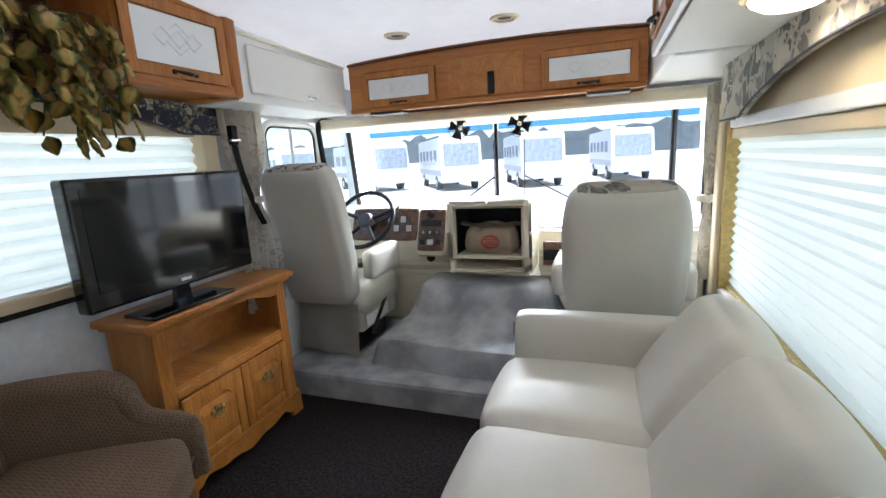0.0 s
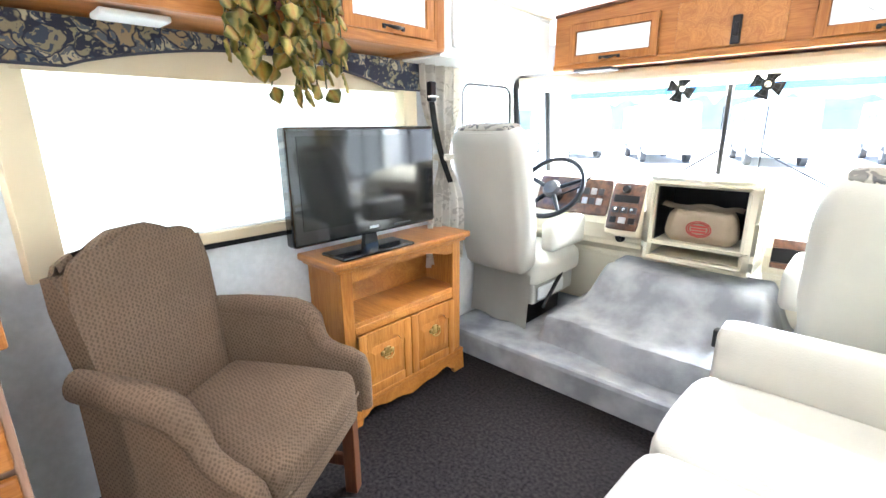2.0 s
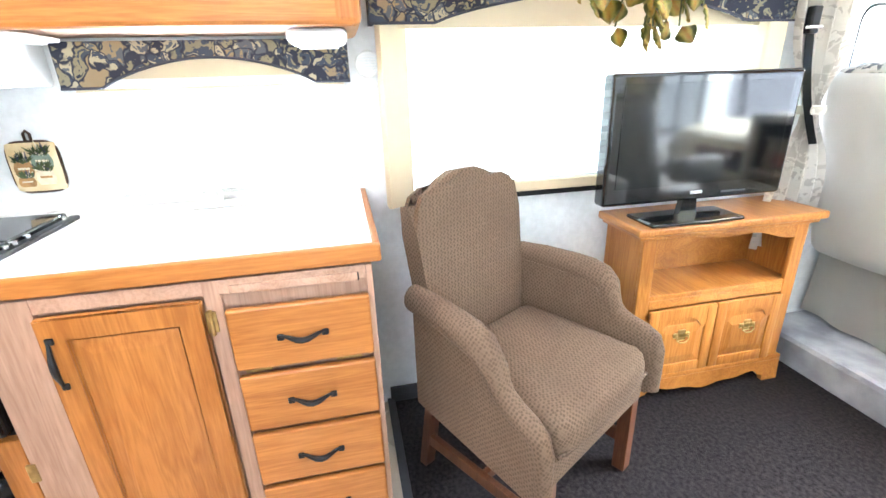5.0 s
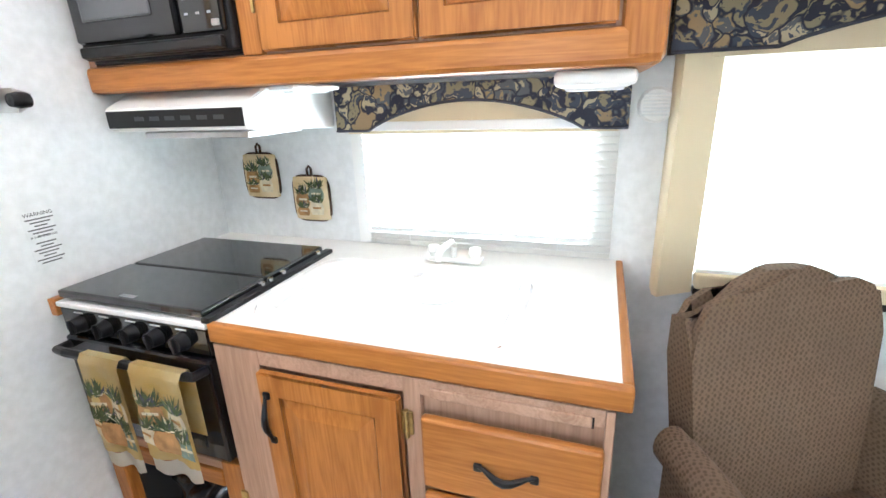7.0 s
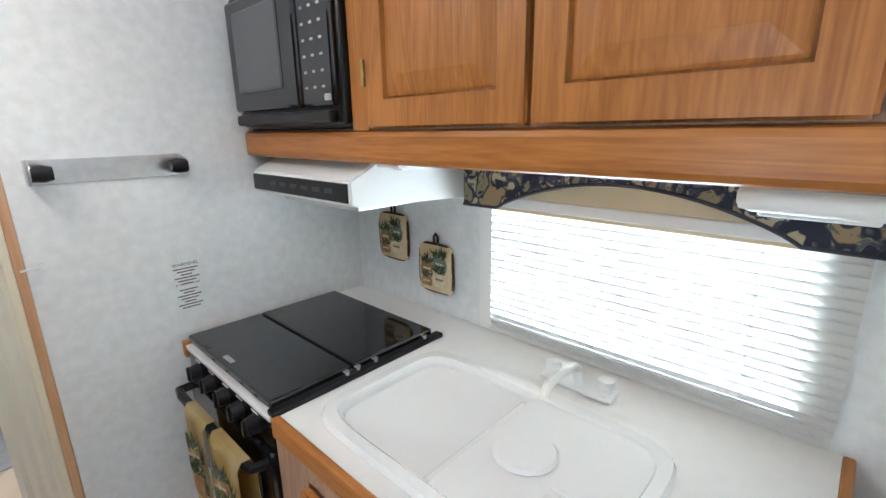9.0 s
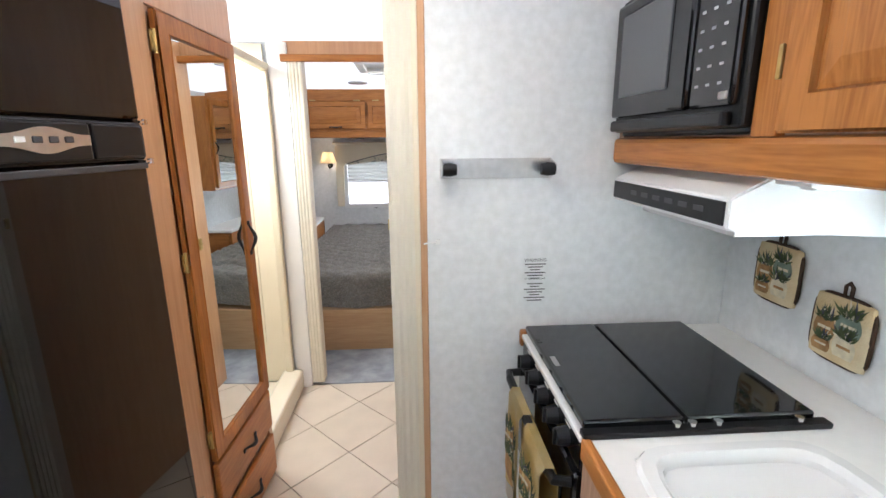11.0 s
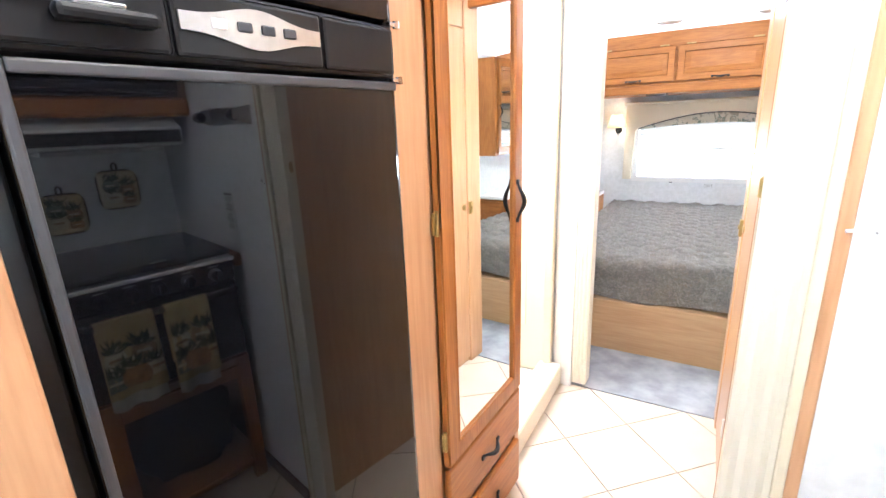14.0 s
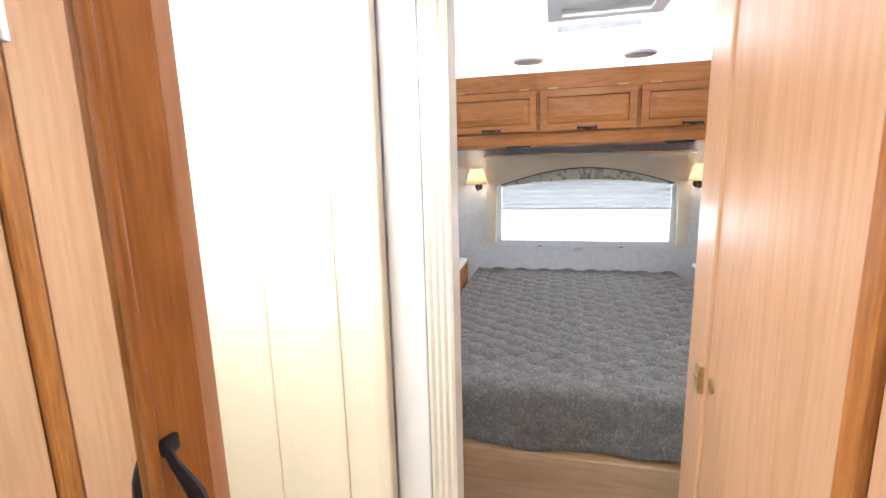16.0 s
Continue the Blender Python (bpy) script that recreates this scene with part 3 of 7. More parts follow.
cushion(bm, (-0.994, 0.846, 0.895), (-0.677, 1.103, 0.9215), 0.012, 0.003)
cover = part("bowl_cover", bm, WHITE_PLASTIC, sink, "white plastic cutting-board cover")
for k in range(5):
    part("ridge", block((-0.80 + 0.022 * k, 1.0, 0.918), (-0.79 + 0.022 * k, 1.07, 0.927), 0.003), WHITE_PLASTIC, cover)
bm = B()
lathe(bm, [(0.0, 0.0), (0.05, 0.0), (0.055, 0.006), (0.05, 0.012), (0.0, 0.014)], (-0.83, 0.93, 0.922))
part("grip", bm, WHITE_PLASTIC, sink)

tap = root("kitchen_tap", "white two-handle kitchen tap with a curved spout", "tap")
bm = B()
box(bm, (-1.12, 0.81, 0.911), (-1.07, 0.97, 0.922), 0.005)
part("base", bm, WHITE_PLASTIC, tap)
bm = B()
tube(bm, [(-1.09, 0.89, 0.922), (-1.09, 0.89, 0.955), (-1.07, 0.89, 0.972), (-1.0, 0.89, 0.978), (-0.965, 0.89, 0.972), (-0.955, 0.89, 0.955)], 0.009, 10)
part("spout", bm, WHITE_PLASTIC, tap)
for y in (0.83, 0.95):
    bm = B()
    lathe(bm, [(0.012, 0.0), (0.013, 0.012), (0.018, 0.016), (0.016, 0.03), (0.0, 0.032)], (-1.095, y, 0.921), 12)
    part("tap_handle", bm, WHITE_PLASTIC, tap)

# ---- stove ----
stove = root("stove", "black gas range with a folding glass cover", "stove")
part("body", block((-1.06, 0.034, 0.53), (-0.625, 0.492, 0.895), 0.004), BLACK, stove)
part("rim", block((-1.065, 0.03, 0.895), (-0.598, 0.494, 0.908), 0.003), ENAMEL, stove, "white enamel rim")
for x0, x1 in ((-1.058, -0.805), (-0.80, -0.606)):
    part("cover", block((x0, 0.036, 0.916), (x1, 0.488, 0.936), 0.005), BLACK_GLOSS, stove, "black glass cover leaf")
part("cover_rail", block((-1.08, 0.484, 0.909), (-0.60, 0.508, 0.922), 0.003), BLACK, stove)
part("cover_foot", block((-0.98, 0.0305, 0.905), (-0.66, 0.036, 0.93)), BLACK, stove)
part("badge", block((-0.63, 0.23, 0.9361), (-0.618, 0.275, 0.9375)), STEEL, stove)
for x in (-1.02, -0.86, -0.81, -0.78):
    bm = B()
    rod(bm, (x, 0.496, 0.925), (x, 0.496, 0.932), 0.008)
    part("hinge_pin", bm, CHROME, stove)
part("control_panel", block((-0.625, 0.034, 0.828), (-0.602, 0.492, 0.893), 0.004), BLACK_GLOSS, stove)
for y in (0.10, 0.185, 0.27, 0.345, 0.42):
    bm = B()
    rod(bm, (-0.602, y, 0.858), (-0.578, y, 0.858), 0.021, 0.017, 20)
    box(bm, (-0.58, y - 0.004, 0.84), (-0.572, y + 0.004, 0.877), 0.002)
    k = part("knob", bm, BLACK, stove)
    part("marking", block((-0.6015, y - 0.015, 0.884), (-0.6005, y + 0.015, 0.887)), WHITE_PLASTIC, k)
odoor = part("oven_door", block((-0.625, 0.036, 0.548), (-0.592, 0.49, 0.822), 0.008), BLACK_GLOSS, stove)
part("window", block((-0.593, 0.10, 0.58), (-0.589, 0.43, 0.75), 0.002), BLACK_GLOSS, odoor)
bm = B()
tube(bm, [(-0.592, 0.05, 0.80), (-0.56, 0.055, 0.802), (-0.555, 0.09, 0.803), (-0.555, 0.44, 0.803), (-0.56, 0.475, 0.802), (-0.592, 0.48, 0.80)], 0.011, 10)
part("handle_bar", bm, BLACK, odoor)

# cupboard under the stove
low = root("stove_cupboard", "open oak-framed cupboard under the stove", "cabinet")
# shade inside put into the colours: black back, dark grey side sheet
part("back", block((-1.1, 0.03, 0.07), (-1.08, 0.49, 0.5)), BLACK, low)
for a, b in ((0.03, 0.075), (0.44, 0.498)):
    part("stile", block((-0.64, a, 0.0), (-0.606, b, 0.53), 0.003), OAK, low)
part("top_rail", block((-0.64, 0.03, 0.50), (-0.61, 0.498, 0.528), 0.003), FRAME_WOOD_H, low)
part("door_rail", block((-0.636, 0.075, 0.452), (-0.604, 0.44, 0.498), 0.003), OAK_H, low)
part("bottom", block((-1.08, 0.03, 0.06), (-0.61, 0.49, 0.085)), OAK_H, low)
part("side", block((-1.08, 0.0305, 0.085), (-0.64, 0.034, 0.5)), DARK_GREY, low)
hinge_bm = B()
box(hinge_bm, (-0.607, 0.49, 0.41), (-0.600, 0.51, 0.46), 0.002)
part("hinge", hinge_bm, BRASS, low, "brass hinge")
bag = B()
cushion(bag, (-1.0, 0.1, 0.086), (-0.68, 0.40, 0.40), 0.1, 0.03, 7)
for v in bag.verts:
    v.co += Vector([noise.noise(v.co * 14 + Vector((k * 7, 0, 0))) for k in range(3)]) * 0.03
tagged(link("plastic_bag", bag, mat("black_bag", (0.01, 0.01, 0.012), 0.18, var=0.2)), "crumpled shiny black plastic bag in the cupboard", "bag")

# tea towels over the oven handle
TOWEL = mat("golden_tea_cloth", (0.66, 0.45, 0.13), 0.95, second=(0.70, 0.57, 0.30), scale=9, bump=0.4, bump_scale=300)
PRINTS = {"green": mat("printed_green", (0.11, 0.145, 0.06), 0.95, var=0.5, scale=60), "clay": mat("printed_clay", (0.50, 0.28, 0.11), 0.95, var=0.4, scale=40),
          "cream": mat("printed_cream", (0.78, 0.70, 0.50), 0.95, var=0.2, scale=50), "ink": mat("printed_lavender", (0.10, 0.10, 0.13), 0.95, var=0.3, scale=60),
          "teal": mat("printed_teal", (0.24, 0.31, 0.24), 0.95, var=0.3, scale=50)}


def herb_print(parent, place, pots, seed):
    """Printed herb pots: place(a, b, lift) maps flat print metres onto the cloth."""
    r = random.Random(seed)
    sheets = {k: B() for k in PRINTS}

    def shape(ink, pts, lift):
        bm = sheets[ink]
        bm.faces.new([bm.verts.new(place(a, b, lift)) for a, b in pts])

    for a, b, w, h, ink in pots:
        w, h = w * 1.15, h * 1.2
        n = 5
        left = [(a - w * (0.30 + 0.2 * math.sin(math.pi * (0.15 + 0.75 * k / n))), b + h * k / n) for k in range(n + 1)]
        right = [(2 * a - x, y) for x, y in reversed(left)]
        for (p, q), (s, t) in zip(zip(left, left[1:]), zip(right[::-1], right[::-1][1:])):
            shape(ink, [p, s, t, q], 0.0007)
        shape("cream" if ink != "cream" else "clay", [(a - w * 0.3, b + h * 0.45), (a + w * 0.3, b + h * 0.45), (a + w * 0.3, b + h * 0.6), (a - w * 0.3, b + h * 0.6)], 0.0011)
        for k in range(64):
            t = radians(r.uniform(15, 165))
            ln = h * r.uniform(0.25, 0.95)
            dx, dy = math.cos(t), math.sin(t)
            x0, y0 = a + w * r.uniform(-0.3, 0.3), b + h * r.uniform(0.85, 1.05)
            wd = w * 0.05
            tip = (x0 + dx * ln * 0.8, y0 + dy * ln)
            mid = (x0 + dx * ln * 0.4, y0 + dy * ln * 0.5)
            shape("green" if k % 4 else ("ink" if k % 8 else "cream"), [(x0, y0), (mid[0] + dy * wd, mid[1] - dx * wd), tip, (mid[0] - dy * wd, mid[1] + dx * wd)], 0.0009 + 0.0002 * (k % 5))
    for k, bm in sheets.items():
        if bm.faces:
            tagged(part("print", bm, PRINTS[k], parent, smooth=False), "printed herb pots and leaves", "", "", "stuff")
        else:
            bm.free()
HEM = mat("towel_hem", (0.74, 0.70, 0.60), 0.95, bump=0.4)
for y0, y1, low_z in ((0.155, 0.282, 0.515), (0.312, 0.462, 0.535)):
    tw = root("tea_towel", "yellow tea towel printed with herb pots on the oven handle", "towel", "towels on the oven")
    def drape(u, v, y0=y0, y1=y1, low_z=low_z):
        s = v * 1.35
        w = 0.006 * math.sin(u * 9 + y0 * 40) * min(v * 2, 1)
        y = y0 + u * (y1 - y0) + 0.012 * (v - 0.4) * (u - 0.5)
        if s < 0.25:
            return (-0.575 - w * 0.3, y, low_z + 0.1 + s / 0.25 * (0.80 - low_z - 0.1))
        if s < 0.35:
            a = math.pi * (s - 0.25) / 0.1
            return (-0.5555 - 0.0165 * math.cos(a), y, 0.803 + 0.016 * math.sin(a))
        return (-0.538 + w, y, 0.803 - (s - 0.35) * (0.803 - low_z - 0.04) / 1.0)
    bm = B()
    sheet(bm, drape, 14, 34, 0.003)
    part("cloth", bm, TOWEL, tw)
    wide = y1 - y0

    def on_towel(a, b, lift, drape=drape, wide=wide):
        u = min(max(a / wide, 0.02), 0.98)
        p = drape(u, min(0.28 + 0.72 * (1 - b / 0.26), 0.99))
        return (p[0] + 0.0034 + lift, p[1], p[2])

    herb_print(tw, on_towel, [(wide * 0.30, 0.12, 0.055, 0.05, "clay"), (wide * 0.78, 0.11, 0.05, 0.055, "cream"), (wide * 0.50, 0.035, 0.065, 0.055, "clay"),
                              (wide * 0.86, 0.03, 0.05, 0.05, "teal"), (wide * 0.12, 0.05, 0.05, 0.05, "cream")], int(y0 * 1000))
    bm = B()
    sheet(bm, lambda u, v, y0=y0, y1=y1, low_z=low_z: (-0.538 + 0.006 * math.sin(u * 9 + y0 * 40), y0 + 0.003 + u * (y1 - y0), low_z + v * 0.042 + 0.004 * math.sin(u * 14)), 14, 3, 0.004)
    part("hem", bm, HEM, tw, "white hem")

# ---- wall cabinet with microwave ----
wc = root("wall_cabinet", "long oak wall cabinet with two raised-panel doors", "cabinet")
wc.matrix_basis = pose(-0.85, -0.0, 0, 0, 0, FACE_PX)
bm = B()
box(bm, (0.53, 0.0, 1.395), (1.335, 0.345, 1.945), 0.004)
box(bm, (0.003, 0.0, 1.395), (0.03, 0.345, 1.945))
box(bm, (0.003, 0.0, 1.78), (0.53, 0.345, 1.945))
box(bm, (0.003, 0.002, 1.395), (0.53, 0.345, 1.45))
box(bm, (0.03, 0.30, 1.45), (0.53, 0.345, 1.78))
part("body", bm, FRAME_WOOD, wc)
part("bottom_rail", block((0.003, -0.018, 1.383), (1.335, 0.02, 1.447), 0.012), OAK_X, wc)
part("end_post", block((1.275, -0.02, 1.383), (1.348, 0.345, 1.945), 0.018), OAK, wc, "rounded oak end post")
part("stile", block((0.503, -0.016, 1.445), (0.555, 0.002, 1.945), 0.003), OAK, wc)
for a, b, hx in ((0.557, 0.912, 0.885), (0.918, 1.27, 0.945)):
    d = panel_door(wc, a, b, 1.45, 1.90, -0.002, OAK)
    pull(d, hx, -0.022, 1.68, 0.1, True)
for z in (1.55, 1.80):
    hinge(wc, 1.28, -0.022, z)
    part("hinge", block((0.545, -0.022, z - 0.024), (0.553, -0.016, z + 0.024), 0.002), BRASS, wc, "brass hinge")

KEY_GREY = mat("key_legend_grey", (0.36, 0.36, 0.37), 0.5)
mw = root("microwave", "black built-in microwave oven with a keypad", "microwave")
mw.matrix_basis = pose(-0.85, 0.0, 0, 0, 0, FACE_PX)
part("case", block((0.032, -0.008, 1.452), (0.50, 0.295, 1.775), 0.004), BLACK, mw)
part("trim_frame", block((0.034, -0.03, 1.46), (0.498, -0.008, 1.765), 0.006), BLACK, mw)
part("door", block((0.045, -0.048, 1.495), (0.365, -0.03, 1.75), 0.008), BLACK_GLOSS, mw)
part("window", block((0.085, -0.0505, 1.54), (0.30, -0.047, 1.72), 0.004), mat("microwave_window", (0.11, 0.114, 0.12), 0.3, var=0.05), mw, "grey mesh window")
part("keypad", block((0.375, -0.046, 1.495), (0.49, -0.03, 1.75), 0.006), BLACK_GLOSS, mw)
part("display", block((0.388, -0.0475, 1.715), (0.478, -0.0455, 1.738)), DARK_GREY, mw)
for r in range(6):
    for c in range(3):
        part("key", block((0.392 + c * 0.031, -0.0475, 1.53 + r * 0.03), (0.401 + c * 0.031, -0.0455, 1.5345 + r * 0.03)), KEY_GREY, mw)
part("vent_bar", block((0.05, -0.05, 1.462), (0.48, -0.03, 1.488), 0.006), BLACK, mw)
part("release", block((0.462, -0.05, 1.505), (0.482, -0.044, 1.518), 0.002), STEEL, mw)

hood = root("range_hood", "white range hood with a black control strip", "range hood")
bm = B()
prism(bm, [(-1.195, 1.27), (-0.845, 1.288), (-0.826, 1.292), (-0.826, 1.345), (-0.90, 1.382), (-1.195, 1.382)], 1, 0.045, 0.49)
bmesh.ops.bevel(bm, geom=bm.edges[:], offset=0.004, segments=2, affect="EDGES")
part("canopy", bm, WHITE_PLASTIC, hood)
part("control_strip", block((-0.827, 0.052, 1.298), (-0.823, 0.484, 1.340), 0.002), BLACK, hood)
for k in range(6):
    part("switch", block((-0.824, 0.15 + k * 0.05, 1.315), (-0.8215, 0.18 + k * 0.05, 1.325)), DARK_GREY, hood)
part("filter", block((-1.1, 0.1, 1.268), (-0.88, 0.44, 1.284), 0.003), STEEL, hood)

for y0, y1 in ((1.165, 1.31), (0.53, 0.60)):
    pl = root("cabinet_light", "white plastic light under the wall cabinet", "light", "lights under the cabinet")
    bm = B()
    cushion(bm, (-1.06, y0, 1.352 if y0 > 1 else 1.372), (-0.865, y1, 1.384), 0.012 if y0 > 1 else 0.005, 0.002)
    part("body", bm, WHITE_PLASTIC, pl)
    zl = 1.346 if y0 > 1 else 1.367
    part("lens", block((-1.04, y0 + 0.02, zl), (-0.89, y1 - 0.02, zl + 0.007), 0.003), WHITE_PLASTIC, pl)

# kitchen window: frame, blind, valance
win = root("window_2", "kitchen window behind white slats", "window", "", "structure")
bm = B()
holed(bm, 0, -1.25, -1.195, 0.54, 1.30, 0.912, 1.29, [(0.58, 1.24, 0.95, 1.255)])
part("window_frame", bm, WHITE_PLASTIC, win, smooth=False)
part("pane", block((-1.235, 0.575, 0.945), (-1.231, 1.245, 1.26)), CLEAR, win).visible_shadow = False
bl = root("venetian_blind", "white narrow-slat blind closed over the window", "blind")
bm0 = B()
box(bm0, (-1.190, 0.585, -0.0115), (-1.189, 1.298, 0.0115), 0.0)
turned(bm0, bm0.verts[:], Matrix.Translation((-1.1895, 0, 0)) @ Matrix.Rotation(radians(34), 4, "Y") @ Matrix.Translation((1.1895, 0, 0)))
first = part("slat", bm0, SLAT, bl)
first.location.z = 0.922
for k in range(1, 18):
    o = first.copy()
    scene.collection.objects.link(o)
    o.location.z = 0.922 + k * 0.0192
part("head_rail", block((-1.195, 0.57, 1.26), (-1.17, 1.298, 1.285), 0.003), WHITE_PLASTIC, bl)
for y in (0.72, 1.16):
    bm = B()
    rod(bm, (-1.183, y, 0.92), (-1.183, y, 1.26), 0.0012, seg=6)
    part("cord", bm, WHITE_PLASTIC, bl)


def valance(name, x0, x1, y, z0, z1, arch, m, label, cloth=FLORAL, depth=0.05):
    """A padded pelmet with an arched lower edge; local x across, facing -y."""
    v = root(name, label, "valance")
    v.matrix_basis = m
    n = 24
    pts = [(x0, z1), (x0, z0)]
    w = x1 - x0
    for k in range(n + 1):
        s = k / n
        pts.append((x0 + w * (0.13 + 0.74 * s), z0 + arch * math.sin(math.pi * s) ** 0.8))
    pts += [(x1, z0), (x1, z1)]
    bm = B()
    prism(bm, pts, 1, y - depth, y - depth + 0.02)
    part("face", bm, cloth, v)
    part("return", block((x0, y - depth + 0.02, z0), (x0 + 0.015, y, z1)), cloth, v)
    part("return", block((x1 - 0.015, y - depth + 0.02, z0), (x1, y, z1)), cloth, v)
    bm = B()
    tube(bm, [(p[0], y - depth, p[1]) for p in pts[1:-1]], 0.004, 6)
    part("piping", bm, mat("dark_piping", (0.05, 0.05, 0.07), 0.8), v, "dark piped edge")
    part("backing", block((x0 + 0.02, y - depth * 0.4, z0 - 0.01), (x1 - 0.02, y - depth * 0.4 + 0.008, z1)), CREAM_TRIM, v, "cream board behind the arch")
    return v


valance("valance", 0.0, 0.79, 0.0, 1.262, 1.383, 0.075, pose(-1.197, 0.525, 0, 0, 0, FACE_PX), "dark floral arched valance over the kitchen window")

# pot holders
POT = mat("cream_quilted_cloth", (0.72, 0.60, 0.38), 0.95, second=(0.60, 0.44, 0.22), scale=14, bump=0.4, bump_scale=200)
POT_EDGE = mat("brown_binding", (0.06, 0.03, 0.015), 0.9)
for y, z in ((0.195, 1.12), (0.38, 1.05)):
    ph = root("pot_holder", "quilted pot holder printed with herb pots", "pot holder", "pot holders on the wall")
    bm = B()
    cushion(bm, (-1.197, y - 0.064, z - 0.07), (-1.182, y + 0.064, z + 0.07), 0.007, 0.003)
    part("pad", bm, POT, ph)
    herb_print(ph, lambda a, b, lift, y=y, z=z: (-1.1795 + lift, y + a, z + b), [(-0.028, -0.025, 0.045, 0.036, "clay"), (0.024, -0.005, 0.05, 0.036, "teal"), (0.022, -0.052, 0.045, 0.036, "cream"), (-0.03, -0.056, 0.04, 0.024, "clay")], int(z * 100))
    bm = B()
    pts = []
    for k in range(40):
        a = 2 * math.pi * k / 40
        c, s = math.cos(a), math.sin(a)
        q = (abs(c) ** 5 + abs(s) ** 5) ** -0.2
        pts.append((-1.19, y + 0.066 * c * q, z + 0.072 * s * q))
    tube(bm, pts, 0.005, 6, True)
    part("binding", bm, POT_EDGE, ph, "brown bound edge")
    bm = B()
    tube(bm, [(-1.19, y - 0.007, z + 0.07), (-1.19, y - 0.008, z + 0.095), (-1.19, y, z + 0.104), (-1.19, y + 0.008, z + 0.095), (-1.19, y + 0.007, z + 0.07)], 0.004, 6)
    part("loop", bm, POT_EDGE, ph)

# round speaker vent
vent = root("wall_speaker", "small round slatted white wall speaker", "speaker")
bm = B()
lathe(bm, [(0.042, 0), (0.042, 0.008), (0.036, 0.013), (0.0, 0.013)], (-1.2, 1.375, 1.31), 24, Matrix.Rotation(radians(90), 4, "Y"))
part("body", bm, WHITE_PLASTIC, vent)
for k in range(7):
    z = 1.285 + k * 0.008
    part("slat", block((-1.189, 1.345, z), (-1.184, 1.405, z + 0.004), 0.001), WALLPAPER, vent)

# paper-towel holder
th = root("paper_towel_holder", "empty brushed-steel paper towel holder on the partition", "holder")
part("plate", block((-0.67, 0.001, 1.345), (-0.37, 0.004, 1.398), 0.001), STEEL, th)
for x, s in ((-0.665, 1), (-0.375, -1)):
    bm = B()
    prism(bm, [(0.004, 1.345), (0.055, 1.36), (0.055, 1.385), (0.004, 1.398)], 0, x - 0.002, x + 0.002)
    a = part("arm", bm, STEEL, th)
    bm = B()
    lathe(bm, [(0.0, 0.0), (0.016, 0.0), (0.018, 0.02), (0.014, 0.036), (0.0, 0.038)], (x, 0.045, 1.371), 14, Matrix.Rotation(radians(90 * s), 4, "Y"))
    part("knob", bm, BLACK, a)

# warning label
note = root("warning_label", "small printed gas warning label on the partition", "label")
part("paper", block((-0.672, 0.0004, 0.985), (-0.602, 0.0012, 1.125)), WALLPAPER, note)
INK = mat("ink", (0.12, 0.12, 0.12), 0.8)


def lettering(text, size, m, material, parent, label=""):
    cu = bpy.data.curves.new("text", "FONT")
    cu.body, cu.size, cu.extrude, cu.align_x = text, size, 0.0004, "CENTER"
    tmp = bpy.data.objects.new("text", cu)
    me = bpy.data.meshes.new_from_object(tmp)
    me.materials.append(material)
    ob = new("lettering", me)
    ob.parent = parent
    ob.matrix_local = m
    bpy.data.objects.remove(tmp)
    return tagged(ob, label)


lettering("WARNING", 0.013, pose(-0.637, 0.0018, 1.112, 90, 0, 180), INK, note)
lettering("IF YOU SMELL GAS", 0.007, pose(-0.637, 0.0018, 1.060, 90, 0, 180), INK, note)
for k in range(14):
    if k != 6:
        w = 0.030 - 0.008 * ((k * 7) % 3)
        part("text_line", block((-0.637 - w, 0.0013, 1.103 - k * 0.0082), (-0.637 + w, 0.0017, 1.1062 - k * 0.0082)), INK, note)

# ---- lounge, driver's side wall ----
def pleats(bm, x, y0, y1, z0, z1, pitch=0.035, depth=0.012):
    n = max(2, round((z1 - z0) / pitch)) * 2
    sheet(bm, lambda u, v: (x + (depth if round(v * n) % 2 else 0), y0 + u * (y1 - y0), z0 + v * (z1 - z0)), 1, n, 0.001)


win = root("window_1", "wide lounge window in a cream boxed frame", "window", "", "structure")
part("pane", block((-1.245, 1.49, 0.85), (-1.241, 2.81, 1.47)), CLEAR, win).visible_shadow = False
bm = B()
prism(bm, [(-1.198, 1.405), (-1.14, 1.405), (-1.125, 1.415), (-1.18, 1.502), (-1.198, 1.505)], 2, 0.845, 1.60)
part("side_board", bm, CREAM_TRIM, win)
part("side_board", block((-1.198, 2.80, 0.86), (-1.12, 2.885, 1.60), 0.008), CREAM_TRIM, win)
part("sill_rail", block((-1.198, 1.505, 0.86), (-1.16, 2.80, 0.90), 0.006), CREAM_TRIM, win)
part("seal", block((-1.198, 1.505, 0.838), (-1.175, 2.80, 0.858), 0.003), BLACK, win, "black rubber seal")
sh = root("pleated_blind", "white pleated blind drawn over the lounge window", "blind")
bm = B()
pleats(bm, -1.195, 1.506, 2.798, 0.905, 1.50, 0.05, 0.02)
part("cloth", bm, SHADE, sh, smooth=False)
part("bottom_bar", block((-1.197, 1.508, 0.892), (-1.178, 2.796, 0.91), 0.004), WHITE_PLASTIC, sh)
valance("valance", 0.0, 1.51, 0.0, 1.418, 1.545, 0.085, pose(-1.197, 1.385, 0, 0, 0, FACE_PX), "dark floral arched valance over the lounge window", depth=0.085)

# overhead cabinet with an open niche
ETCHED = mat("etched_glass", (0.80, 0.81, 0.80), 0.08, var=0.04, scale=3, coat=0.5)


